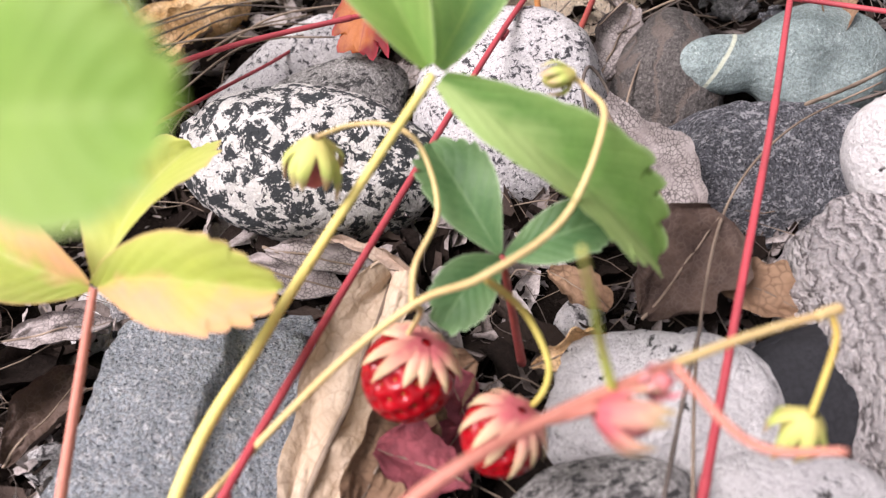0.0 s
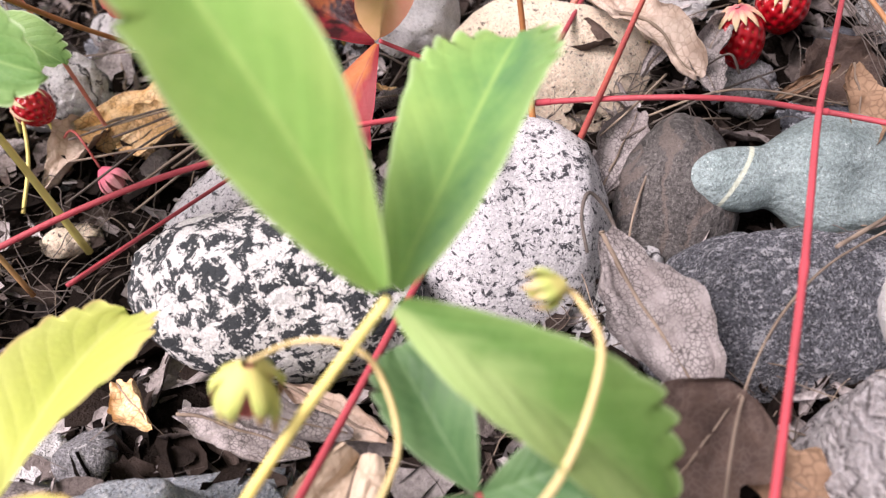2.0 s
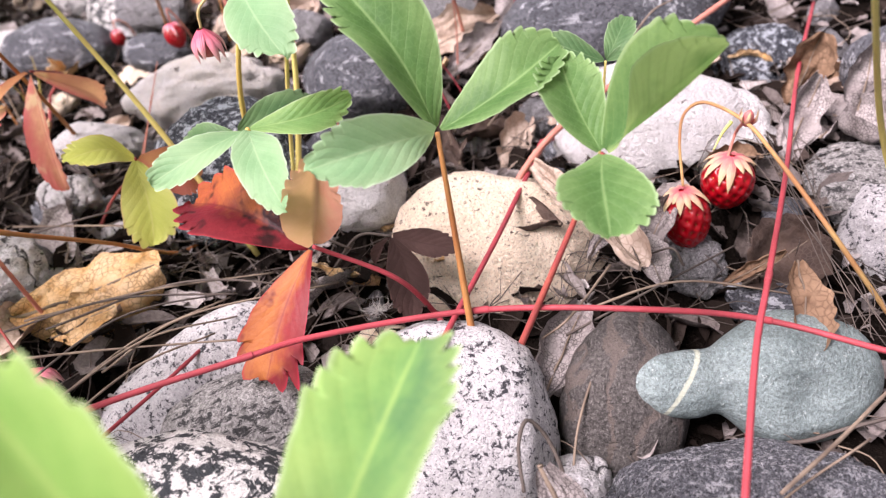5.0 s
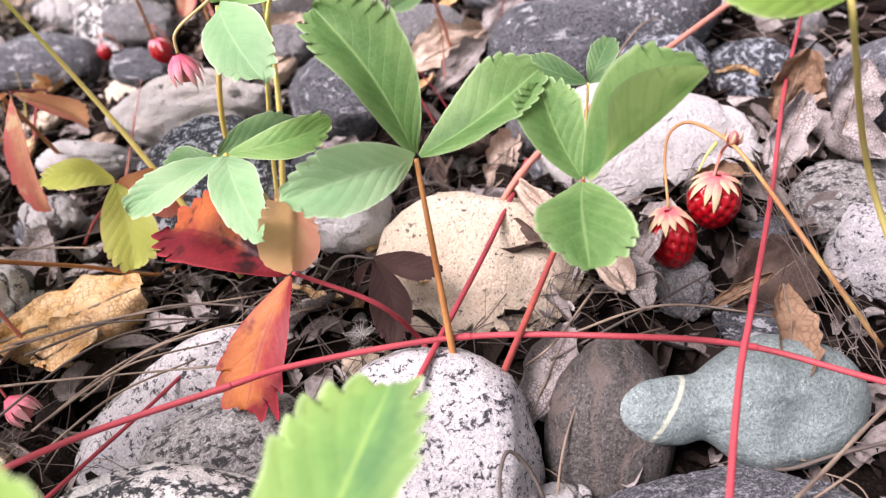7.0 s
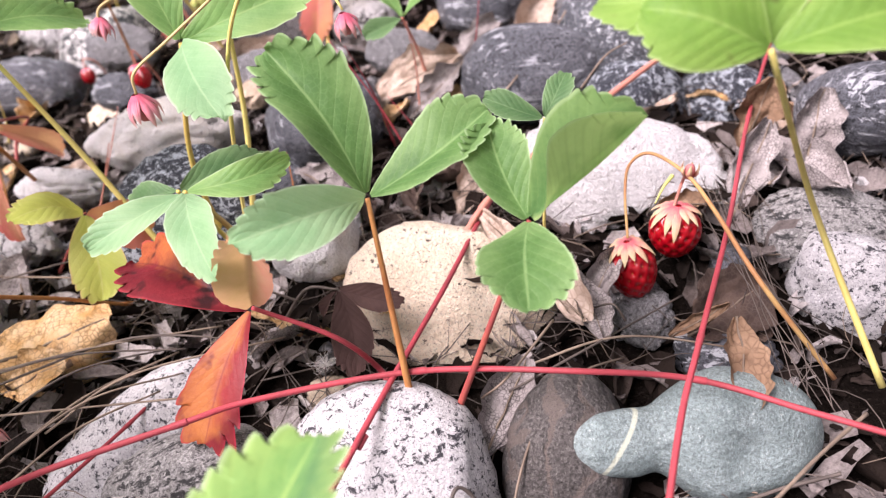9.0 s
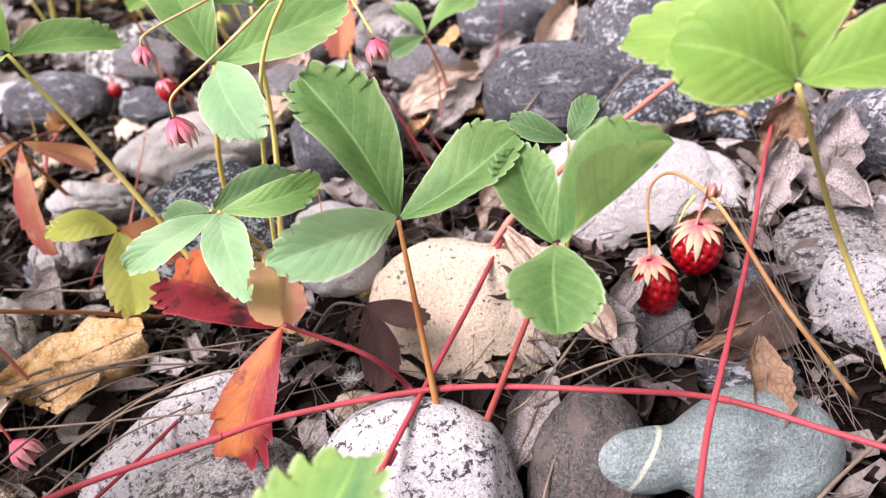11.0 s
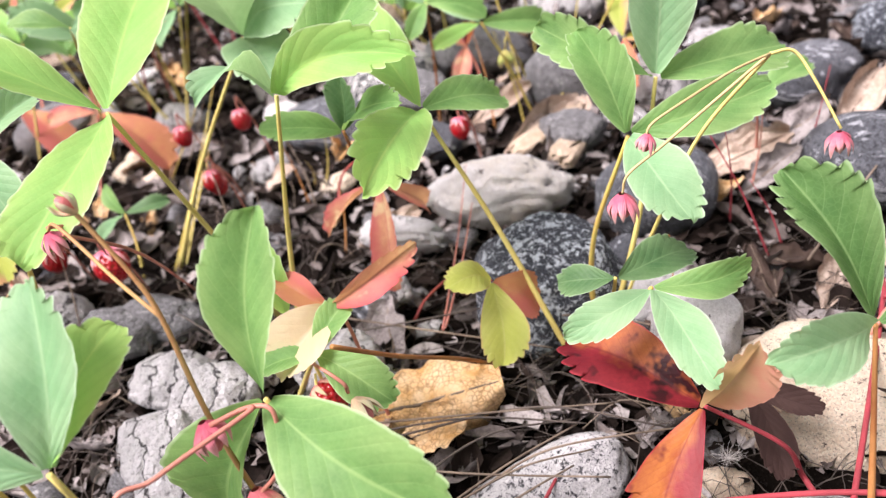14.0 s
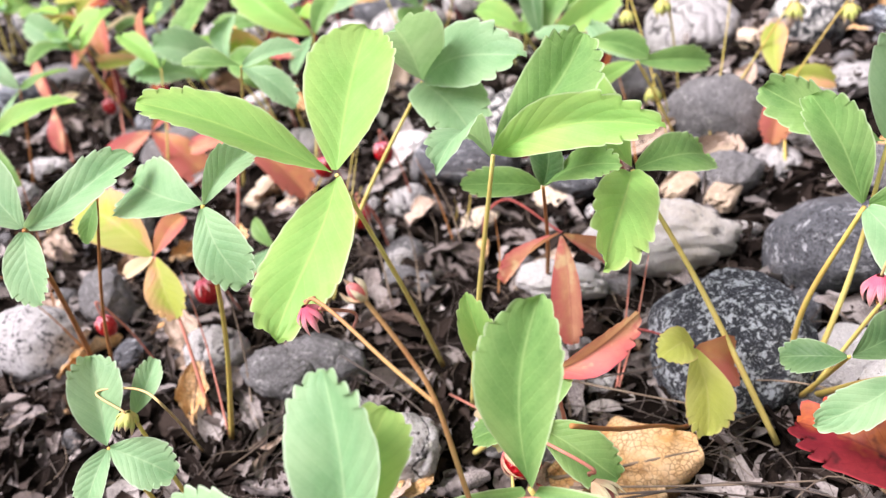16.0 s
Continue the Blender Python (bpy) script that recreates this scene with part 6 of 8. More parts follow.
dead_leaf("brown curled dead leaf scrap", (-6.86, 15.31, -0.16), 2.14, (-6.13, 19.76, -142.36), DRY_TAN, 80, 1.6, 0.6, 0.12, 1)
dead_leaf("crumpled tan dead leaf scrap", (2.21, 9.79, -0.16), 1.74, (0, 29.95, -78.38), DRY_TAN, 81, 1.8, 0.7, 0.3, 1)
dead_leaf("long white-grey rolled dead leaf", (-1.83, 44.78, 1), 6.56, (3.79, 22.93, -45.97), DRY_BEIGE, 82, 1.2, 0.28, 0.12, 1)
dead_leaf("long white-grey rolled dead leaf", (-0.8, 43.79, 1), 4.48, (5.35, 16.78, -30.84), DRY_GREY, 83, 1, 0.55, 0.12, 1)
dead_leaf("grey curled brittle dead leaf", (18.2, 26.6, 1.2), 3.90, (11.95, 7.26, -167.49), DRY_GREY, 84, 1.6, 0.6, 0.12, 1)
dead_leaf("grey dead leaf standing upright", (16.36, 26.7, 1.5), 3.75, (30.43, 18.68, -35.08), DRY_GREY, 85, 1.3, 0.45, 0.12, 1)
dead_leaf("pale dead leaf among dark stones", (13.09, 42.4, 1.4), 4.15, (17.82, 18.94, -35.7), DRY_BEIGE, 86, 1.5, 0.6, 0.12, 1)
dead_leaf("pale beige curled dead leaf", (-0.76, 45.23, 1), 4.30, (5.56, 16.08, -29.34), DRY_BEIGE, 87, 1, 0.5, 0.12, 1)
dead_leaf("grey dead leaf by the berries", (10.01, 23.3, 1.2), 2.57, (29.82, 20.25, -38.85), DRY_GREY, 88, 1.4, 0.45, 0.12, 1)
dead_leaf("grey dead leaf by the berries", (8.86, 23.98, 1.1), 2.13, (30.54, 22.6, -45.03), DRY_GREY, 89, 1.4, 0.45, 0.12, 1)
dead_leaf("dark dead leaf by the berries", (13.8, 22.35, -0.27), 2.55, (0, 13, -156.9), DRY_DARK, 90, 0.7, 0.6, 0.12, 1)
dead_leaf("pale beige curled dead leaf", (-9.83, 38.14, 0.8), 3.61, (3.48, 24, -49.2), DRY_BEIGE, 91, 0.9, 0.4, 0.12, 1)
dead_leaf("beige-brown tightly curled dead leaf", (-20.74, 31.83, 1), 2.30, (21.32, 17.09, -31.51), DRY_BEIGE, 92, 0.9, 0.5, 0.12, 1)
dead_leaf("pale beige curled dead leaf", (-25.55, 34.31, 0.8), 3.25, (4.05, 29.19, -71.73), DRY_BEIGE, 93, 0.9, 0.5, 0.12, 1)
dead_leaf("beige dead leaf standing on end", (-24.98, 32.23, 1.05), 1.97, (34.1, 5.75, -9.85), DRY_BEIGE, 94, 0.9, 0.6, 0.12, 1)
dead_leaf("beige dead leaf leaning on a dark stone", (6.62, 38.82, 1.4), 4.83, (22.11, 28.28, -66.12), DRY_BEIGE, 95, 1, 0.45, 0.2, 1)
dead_leaf("pale grey dead leaf standing upright", (7.33, 37.46, 1.45), 3.19, (41.37, 25.68, -54.83), DRY_GREY, 96, 1.2, 0.5, 0.2, 1)
dead_leaf("pale grey dead leaf with upturned edge", (18.78, 27.17, 2.1), 2.89, (66.92, 11.68, -20.58), DRY_GREY, 97, 1, 0.6, 0.2, 1)
dead_leaf("brown-grey dead leaf over a dark stone", (17.74, 29.06, 2), 2.74, (66.26, 16.9, -31.09), DRY_BROWN, 98, 1, 0.6, 0.2, 1)
dead_leaf("grey curled dead leaf under the fruit", (9.47, 22.33, 1.4), 2.27, (-31.97, 0.94, -178.4), DRY_GREY, 99, 1.1, 0.5, 0.2, 1)
dead_leaf("beige dead leaf curled along a stone", (8.25, 24.2, 1.7), 5.2, (-16.0, 10.0, -160.0), DRY_BEIGE, 100, 1.2, 0.36, 0.2, 1)
dead_leaf("grey dead leaf at the back", (2.37, 50.8, 1.1), 3.74, (17.09, 24.44, -50.6), DRY_GREY, 101, 1, 0.5, 0.2, 1)
dead_leaf("beige dead leaf at the back", (-0.6, 45.6, 1.1), 3.41, (18.02, 18.43, -34.5), DRY_BEIGE, 102, 1, 0.5, 0.2, 1)
dead_leaf("dark dead leaf under the fruit", (13.56, 22.19, 0.16), 2.92, (19.5, 28.28, -66.14), DRY_DARK, 103, 0.6, 0.8, 0.2, 1)
dead_leaf("pale grey dead leaf between dark stones", (9.39, 40.69, 1.4), 4.18, (25.25, 26.08, -56.31), DRY_GREY, 104, 1, 0.5, 0.2, 1)
dead_leaf("beige dead leaf at the back", (-3.99, 48.72, 1.1), 4.04, (16.38, 28.71, -68.61), DRY_BEIGE, 105, 1, 0.4, 0.2, 1)
dead_leaf("brown dead leaf below the boulder", (2.88, 11.49, -0.16), 1.72, (-15.5, 19.18, -143.76), DRY_BROWN, 106, 1, 0.6, 0.2, 1)
dead_leaf("grey rolled dead leaf before the stone", (-3.03, 13.89, 0.01), 3.14, (-6.74, 27.56, -117.49), DRY_GREY, 107, 1.4, 0.35, 0.2, 1)
dead_leaf("grey curled dead leaf before the boulder", (2.32, 12.71, -0.1), 1.61, (-12.27, 18.08, -146.29), DRY_GREY, 108, 1.4, 0.5, 0.2, 1)

dead_leaf("tan dead leaf standing among stalks", (-24.67, 31.44, 1.3), 2.6, (55.0, 10.0, 8.0), DRY_TAN, 177, 1.0, 0.6, 0.15, 1)
dead_leaf("pinkish beige dead leaf against stalks", (-26.65, 35.40, 1.2), 3.4, (40.0, -12.0, 30.0), DRY_BEIGE, 178, 1.1, 0.55, 0.15, 1)
dead_leaf("pale grey flat dead leaf", (-20.93, 33.08, 0.9), 3.6, (12.0, 14.0, -70.0), DRY_GREY, 179, 0.6, 0.6, 0.15, 0.6)


def wood_chip(label, at, long, wide, turn, seed):
    """A weathered splinter of wood: a flat tapered piece with split, ragged ends."""
    off = Vector((seed * 2.3, seed * 4.1, 1.0))
    bm = bmesh.new()
    bmesh.ops.create_icosphere(bm, subdivisions=5, radius=1)
    for v in bm.verts:
        d = v.co.normalized()
        k = (abs(d.x) ** 5 + abs(d.y) ** 5 + abs(d.z) ** 5) ** (-0.2)
        q = d * k
        split = noise.noise(Vector((0.2 * q.x, q.y * 4.5, q.z * 4.5)) + off)
        q.x *= 1 + 0.22 * split
        taper = 1 - 0.30 * (0.5 + 0.5 * q.x)
        grain = 1 + 0.10 * split
        v.co = Vector((q.x * 0.5 * long, q.y * 0.5 * wide * taper * grain, q.z * 0.28 * wide * taper * grain + 0.10 * wide * math.sin(2.2 * q.x + seed))) * C
    ob = new("wood_chip", mesh_of("wood_chip", bm, DRY_CREAM))
    ob.matrix_basis = pose(at[0] * C, at[1] * C, at[2] * C, *turn)
    return tagged(ob, label, "wood chip", "weathered wood chips")


wood_chip("long pale weathered wood splinter on litter", (-1.56, 44.28, 1.5), 5.45, 1.25, (12.0, -4.0, 44.8), 3)
wood_chip("short pale weathered wood splinter on litter", (-0.62, 42.75, 1.3), 3.0, 1.5, (25.0, -6.0, 56.8), 5)


# ---- plants further back ----
back_plant = thing("strawberry_plant", "strawberry plant with green leaves in the distance", "strawberry plant", (-1.99, 46.29, 0.2), "strawberry plants")
leaf(back_plant, [(-1.99, 46.29, 0.4), (-3.07, 46.29, 3.91), (-4.35, 46.08, 7.02)], STEM_OLIVE, [
      ((-6.45, 47.46, 8.75), TEAL, 0.36, -16, 0.25, 0.07, 0.04),
      ((-6.81, 44.77, 6.72), BRIGHT, 0.36, 0, 0.25, 0.07, 0.04),
      ((-0.79, 46.39, 6.4), GREEN, 0.36, 16, 0.25, 0.07, 0.04)], "", 0.07)
back_plant = thing("strawberry_plant", "strawberry plant with green leaves in the distance", "strawberry plant", (-28.79, 50.77, 0.2), "strawberry plants")
leaf(back_plant, [(-28.79, 50.77, 0.4), (-25.02, 45.44, 6.38), (-21.46, 39.91, 11.95)], STEM_YELLOW, [
      ((-18.97, 41.08, 12.02), TEAL, 0.4, -16, 0.25, 0.07, 0.04),
      ((-19.18, 38.78, 10.37), TEAL, 0.4, 0, 0.25, 0.07, 0.04),
      ((-23.97, 39.83, 12.59), GREEN, 0.4, 16, 0.25, 0.07, 0.04)], "", 0.07)
back_plant = thing("strawberry_plant", "strawberry plant with tall narrow leaves", "strawberry plant", (-34.45, 52.09, 0.2), "strawberry plants")
leaf(back_plant, [(-34.45, 52.09, 0.4), (-33.25, 52.72, 4.4), (-32.25, 53.15, 8)], STEM_YELLOW, [
      ((-28.95, 58.01, 11.13), GREEN, 0.34, -16, 0.25, 0.07, 0.04),
      ((-35.04, 54.98, 10.02), BRIGHT, 0.34, 0, 0.25, 0.07, 0.04),
      ((-30.97, 56.1, 9.7), TEAL, 0.34, 16, 0.25, 0.07, 0.04)], "", 0.07)
back_plant = thing("strawberry_plant", "strawberry plant with tall narrow leaves", "strawberry plant", (-24.05, 51.78, 0.2), "strawberry plants")
leaf(back_plant, [(-24.05, 51.78, 0.4), (-23.28, 53.46, 4.4), (-22.72, 54.93, 8)], STEM_YELLOW, [
      ((-27.63, 58.06, 11.08), BRIGHT, 0.36, -16, 0.25, 0.07, 0.04),
      ((-21.26, 58.54, 9.88), GREEN, 0.36, 0, 0.25, 0.07, 0.04),
      ((-23.9, 52.71, 6.59), TEAL, 0.36, 16, 0.25, 0.07, 0.04)], "", 0.07)
back_plant = thing("strawberry_plant", "strawberry plant with dark upright leaves", "strawberry plant", (-9.61, 55.57, 0.2), "strawberry plants")
leaf(back_plant, [(-9.61, 55.57, 0.4), (-9.14, 54.47, 3.4), (-8.88, 53.17, 6)], STEM_OLIVE, [
      ((-9.46, 56.14, 9), DEEP, 0.34, -16, 0.25, 0.07, 0.04),
      ((-7.2, 56.12, 8.29), GREEN, 0.34, 0, 0.25, 0.07, 0.04),
      ((-4.16, 55.65, 7.44), BRIGHT, 0.34, 16, 0.25, 0.07, 0.04)], "", 0.07)
back_plant = thing("strawberry_plant", "strawberry plant with light green leaves", "strawberry plant", (-40.91, 45.53, 0.2), "strawberry plants")
leaf(back_plant, [(-40.91, 45.53, 0.4), (-39.1, 44.45, 4.9), (-37.49, 43.16, 9)], STEM_YELLOW, [
      ((-33.36, 45.32, 9.73), BRIGHT, 0.4, -16, 0.25, 0.07, 0.04),
      ((-38.63, 45.14, 11.46), GREEN, 0.4, 0, 0.25, 0.07, 0.04),
      ((-35.85, 41.37, 7.1), GREEN, 0.4, 16, 0.25, 0.07, 0.04)], "", 0.07)
back_plant = thing("strawberry_plant", "strawberry plant with small green leaves", "strawberry plant", (-46.21, 54.83, 0.2), "strawberry plants")
leaf(back_plant, [(-46.21, 54.83, 0.4), (-44.12, 54.19, 4.4), (-42.24, 53.35, 8)], STEM_ORANGE, [
      ((-39.38, 54.75, 8.44), GREEN, 0.4, -16, 0.25, 0.07, 0.04),
      ((-44.3, 54.62, 9.73), TEAL, 0.4, 0, 0.25, 0.07, 0.04),
      ((-43.15, 51.24, 5.96), TEAL, 0.4, 16, 0.25, 0.07, 0.04)], "", 0.07)
back_plant = thing("strawberry_plant", "strawberry plant with orange and pink leaves", "strawberry plant", (-33.55, 51.88, 0.2), "strawberry plants")
leaf(back_plant, [(-33.55, 51.88, 0.4), (-36.21, 58.43, 2.9), (-39.07, 64.77, 5)], STEM_SALMON, [
      ((-39.66, 67.62, 8.4), ORANGE, 0.3, -16, 0.25, 0.07, 0.04),
      ((-37.85, 62.26, 1.89), RED, 0.3, 0, 0.25, 0.07, 0.04),
      ((-35.33, 67.28, 6.91), YELLOW, 0.3, 16, 0.25, 0.07, 0.04),
      ((-43.33, 64.32, 5.62), YELLOW, 0.3, -8, 0.25, 0.07, 0.04)], "", 0.07)
back_plant = thing("strawberry_plant", "strawberry plant with orange and pink leaves", "strawberry plant", (-27.3, 44.75, 0.2), "strawberry plants")
leaf(back_plant, [(-27.3, 44.75, 0.4), (-26.83, 46.31, 2.9), (-26.56, 47.67, 5)], STEM_SALMON, [
      ((-22.8, 45.84, 1.98), ORANGE, 0.45, -16, 0.25, 0.07, 0.04),
      ((-29.3, 47.18, 5.11), PINK, 0.45, 0, 0.25, 0.07, 0.04),
      ((-25.94, 49.62, 6.47), PINK, 0.45, 16, 0.25, 0.07, 0.04)], "", 0.07)
back_plant = thing("strawberry_plant", "strawberry plant with yellow-orange leaves", "strawberry plant", (2.72, 45.11, 0.2), "strawberry plants")
leaf(back_plant, [(2.72, 45.11, 0.4), (3.01, 46.94, 2.4), (3.09, 48.57, 4)], STEM_OLIVE, [
      ((3.5, 50.85, 6.02), YELLOW, 0.45, -16, 0.25, 0.07, 0.04),
      ((2.21, 46.02, 1.47), ORANGE, 0.45, 0, 0.25, 0.07, 0.04),
      ((6.02, 48.62, 3.21), YELLOW, 0.45, 16, 0.25, 0.07, 0.04)], "", 0.07)
back_plant = thing("strawberry_plant", "strawberry plant with pink leaves", "strawberry plant", (-4.82, 51.73, 0.2), "strawberry plants")
leaf(back_plant, [(-4.82, 51.73, 0.4), (-5.13, 52.82, 1.9), (-5.63, 53.71, 3)], STEM_SALMON, [
      ((-6.42, 51.9, 1.33), PINK, 0.45, -16, 0.25, 0.07, 0.04),
      ((-7.07, 54.05, 3.83), PINK, 0.45, 0, 0.25, 0.07, 0.04),
      ((-5.08, 55.12, 4.17), RED, 0.45, 16, 0.25, 0.07, 0.04)], "", 0.07)
back_plant = thing("strawberry_plant", "strawberry plant with olive leaves", "strawberry plant", (7.29, 39.31, 0.2), "strawberry plants")
leaf(back_plant, [(7.29, 39.31, 0.4), (7.01, 38.51, 2.9), (6.54, 37.5, 5)], STEM_SALMON, [
      ((9, 38.77, 5.79), GREEN, 0.5, -16, 0.25, 0.07, 0.04),
      ((4.85, 36.78, 4.87), DEEP, 0.5, 0, 0.25, 0.07, 0.04),
      ((5.57, 38.77, 6.16), GREEN, 0.5, 16, 0.25, 0.07, 0.04)], "", 0.07)
back_plant = thing("strawberry_plant", "strawberry plant with green leaves", "strawberry plant", (-7.58, 47.85, 0.2), "strawberry plants")
leaf(back_plant, [(-7.58, 47.85, 0.4), (-7.08, 46.28, 4.9), (-6.79, 44.5, 9)], STEM_ORANGE, [
      ((-7.75, 43.04, 7.92), GREEN, 0.45, -16, 0.25, 0.07, 0.04),
      ((-4, 44.07, 8.1), GREEN, 0.45, 0, 0.25, 0.07, 0.04),
      ((-9.1, 44.75, 9.6), TEAL, 0.45, 16, 0.25, 0.07, 0.04)], "", 0.07)
back_plant = thing("strawberry_plant", "strawberry plant with small leaves", "strawberry plant", (-22, 37.13, 0.2), "strawberry plants")
leaf(back_plant, [(-22, 37.13, 0.4), (-22.24, 38.29, 1.9), (-22.68, 39.25, 3)], STEM_OLIVE, [
      ((-23.78, 40.44, 4.07), GREEN, 0.4, -16, 0.25, 0.07, 0.04),
      ((-20.58, 39.85, 3.18), DEEP, 0.4, 0, 0.25, 0.07, 0.04),
      ((-23.95, 38.17, 2.35), TEAL, 0.4, 16, 0.25, 0.07, 0.04)], "", 0.07)
left_plant = thing("strawberry_plant", "strawberry plant with light leaf by the path", "strawberry plant", (-12.79, 28.01, 0.2), "strawberry plants")
leaf(left_plant, [(-12.79, 28.01, 0.4), (-11.29, 26.24, 3.4), (-10, 24.27, 6)], STEM_YELLOW, [
      ((-7.85, 23.05, 4.99), GREEN, 0.6, -16, 0.25, 0.07, 0.04),
      ((-8.99, 25.55, 6.83), GREEN, 0.6, 0, 0.25, 0.07, 0.04),
      ((-11.76, 24.08, 5.81), GREEN, 0.6, 16, 0.25, 0.07, 0.04)], "", 0.09)
berry(left_plant, (-10.75, 25.96, 2.39), (0.7, -0.4, -0.4), 1.3, 1.25, SEPAL_CREAM, "red strawberry with spread cream and pink sepals", 0.48, 91, 11)
stalk(left_plant, "fruit_stalk", [(-11.44, 23.24, 0.4), (-11.14, 24.8, 1.5), (-11.12, 26.4, 3.2)], 0.06, 0.05, STEM_YELLOW, "")


# ---- thin upright stalks ----
stray_stalks = thing("stalk_tuft", "thin orange and pink strawberry stalks", "plant stalks", (-7.8, 40.05, 0.3), "strawberry plants")
stalk(stray_stalks, "stalk", [(-23.69, 46.62, 0.4), (-21.02, 45.69, 3.8), (-18.65, 44.67, 7)], 0.052, 0.014, STEM_OLIVE, "")
stalk(stray_stalks, "stalk", [(-23, 47.37, 0.4), (-20.52, 45.82, 3.8), (-18.35, 44.18, 7)], 0.052, 0.014, STEM_DRY, "")
stalk(stray_stalks, "stalk", [(-14.36, 41.63, 0.4), (-14.83, 42.27, 2.8), (-15.6, 42.82, 5)], 0.052, 0.014, STEM_ORANGE, "")
stalk(stray_stalks, "stalk", [(-14.45, 43.66, 0.4), (-14.05, 42.81, 1.8), (-13.96, 41.86, 3)], 0.052, 0.014, STEM_OLIVE, "")
stalk(stray_stalks, "stalk", [(-4.47, 47.4, 0.4), (-4.59, 48.97, 2.8), (-5.02, 50.43, 5)], 0.052, 0.014, STEM_ORANGE, "")
stalk(stray_stalks, "stalk", [(5.83, 32.69, 0.4), (4.82, 33.68, 3.3), (3.52, 34.57, 6)], 0.052, 0.014, STEM_RED, "")
stalk(stray_stalks, "stalk", [(6.46, 32.92, 0.4), (6, 33.43, 2.05), (5.24, 33.84, 3.5)], 0.052, 0.014, STEM_RED, "")
stalk(stray_stalks, "stalk", [(5.08, 35.47, 0.4), (4.74, 34.53, 3.3), (4.11, 33.49, 6)], 0.052, 0.014, STEM_RED, "")
stalk(stray_stalks, "stalk", [(6.41, 37.17, 0.4), (6.68, 37.15, 2.8), (6.65, 37.03, 5)], 0.052, 0.014, STEM_SALMON, "")
stalk(stray_stalks, "stalk", [(8.55, 37.53, 0.4), (9.55, 38.59, 2.8), (10.26, 39.56, 5)], 0.052, 0.014, STEM_RED, "")
stalk(stray_stalks, "stalk", [(-20.62, 37.61, 0.4), (-19.41, 42.31, 3.8), (-18.49, 46.91, 7)], 0.052, 0.014, STEM_OLIVE, "")
stalk(stray_stalks, "stalk", [(-20.14, 37.96, 0.4), (-19.12, 40.76, 3.3), (-18.4, 43.46, 6)], 0.052, 0.014, STEM_YELLOW, "")
stalk(stray_stalks, "stalk", [(-13.85, 40.88, 0.4), (-14.22, 41.87, 2.3), (-14.9, 42.76, 4)], 0.052, 0.014, STEM_DRY, "")
stalk(stray_stalks, "stalk", [(-13.83, 43.35, 0.4), (-13.41, 43.78, 1.8), (-13.29, 44.12, 3)], 0.052, 0.014, STEM_OLIVE, "")
stalk(stray_stalks, "stalk", [(-35.81, 38.98, 0.4), (-35.45, 40.26, 4.3), (-35.38, 41.43, 8)], 0.052, 0.014, STEM_ORANGE, "")
stalk(stray_stalks, "stalk", [(-31.56, 35.05, 0.4), (-32.36, 35.01, 3.3), (-33.46, 34.87, 6)], 0.052, 0.014, STEM_ORANGE, "")
stalk(stray_stalks, "stalk", [(-22.98, 29.78, 0.4), (-23.99, 32.55, 2.8), (-25.3, 35.21, 5)], 0.052, 0.014, STEM_SALMON, "")
stalk(stray_stalks, "stalk", [(-22.03, 30.29, 0.4), (-22.07, 31.8, 2.8), (-22.4, 33.2, 5)], 0.052, 0.014, STEM_DRY, "")
stalk(stray_stalks, "stalk", [(-20.47, 38.1, 0.4), (-19.09, 39.44, 2.8), (-18.01, 40.68, 5)], 0.052, 0.014, STEM_YELLOW, "")
stalk(stray_stalks, "stalk", [(-16.81, 36.31, 0.4), (-17.41, 38.53, 3.3), (-18.3, 40.64, 6)], 0.052, 0.014, STEM_DRY, "")
stalk(stray_stalks, "stalk", [(-15.67, 36.96, 0.4), (-15.67, 38.18, 2.3), (-15.97, 39.3, 4)], 0.052, 0.014, STEM_DRY, "")
stalk(stray_stalks, "stalk", [(-7.41, 30.34, 0.4), (-6.43, 33.94, 2.3), (-5.74, 37.44, 4)], 0.052, 0.014, STEM_SALMON, "")
stalk(stray_stalks, "stalk", [(-7.32, 30.52, 0.4), (-6.27, 32.44, 2.3), (-5.53, 34.26, 4)], 0.052, 0.014, STEM_SALMON, "")
stalk(stray_stalks, "stalk", [(-2.7, 44.69, 0.4), (-3.12, 46.14, 3.3), (-3.85, 47.5, 6)], 0.052, 0.014, STEM_OLIVE, "")
stalk(stray_stalks, "stalk", [(-1.15, 46.08, 0.4), (0.69, 50.64, 4.3), (2.23, 55.11, 8)], 0.052, 0.014, STEM_OLIVE, "")
stalk(stray_stalks, "stalk", [(0.86, 27.92, 0.4), (1.27, 29.22, 2.3), (1.39, 30.41, 4)], 0.052, 0.014, STEM_ORANGE, "")
stalk(stray_stalks, "stalk", [(-12.01, 37.19, 0.4), (-11.69, 37.73, 2.3), (-11.68, 38.17, 4)], 0.052, 0.014, STEM_ORANGE, "")
bud_stalks = thing("flower_stalk_tuft", "strawberry flower stalks with small yellow-green buds", "plant stalks", (-1.09, 48.78, 0.3), "strawberry plants")
stalk(bud_stalks, "flower_stalk", [(1.86, 48.45, 0.4), (4.23, 48.47, 4.5), (6.39, 48.4, 8.1), (6.19, 48.3, 7.4)], 0.05, 0.04, STEM_OLIVE, "")
spent_flower(bud_stalks, (6.19, 48.3, 7), (0.1, 0, -1), 0.95, SEPAL_GREEN, SEPAL_GREEN, "yellow-green bud", 80, 8, 0.4)
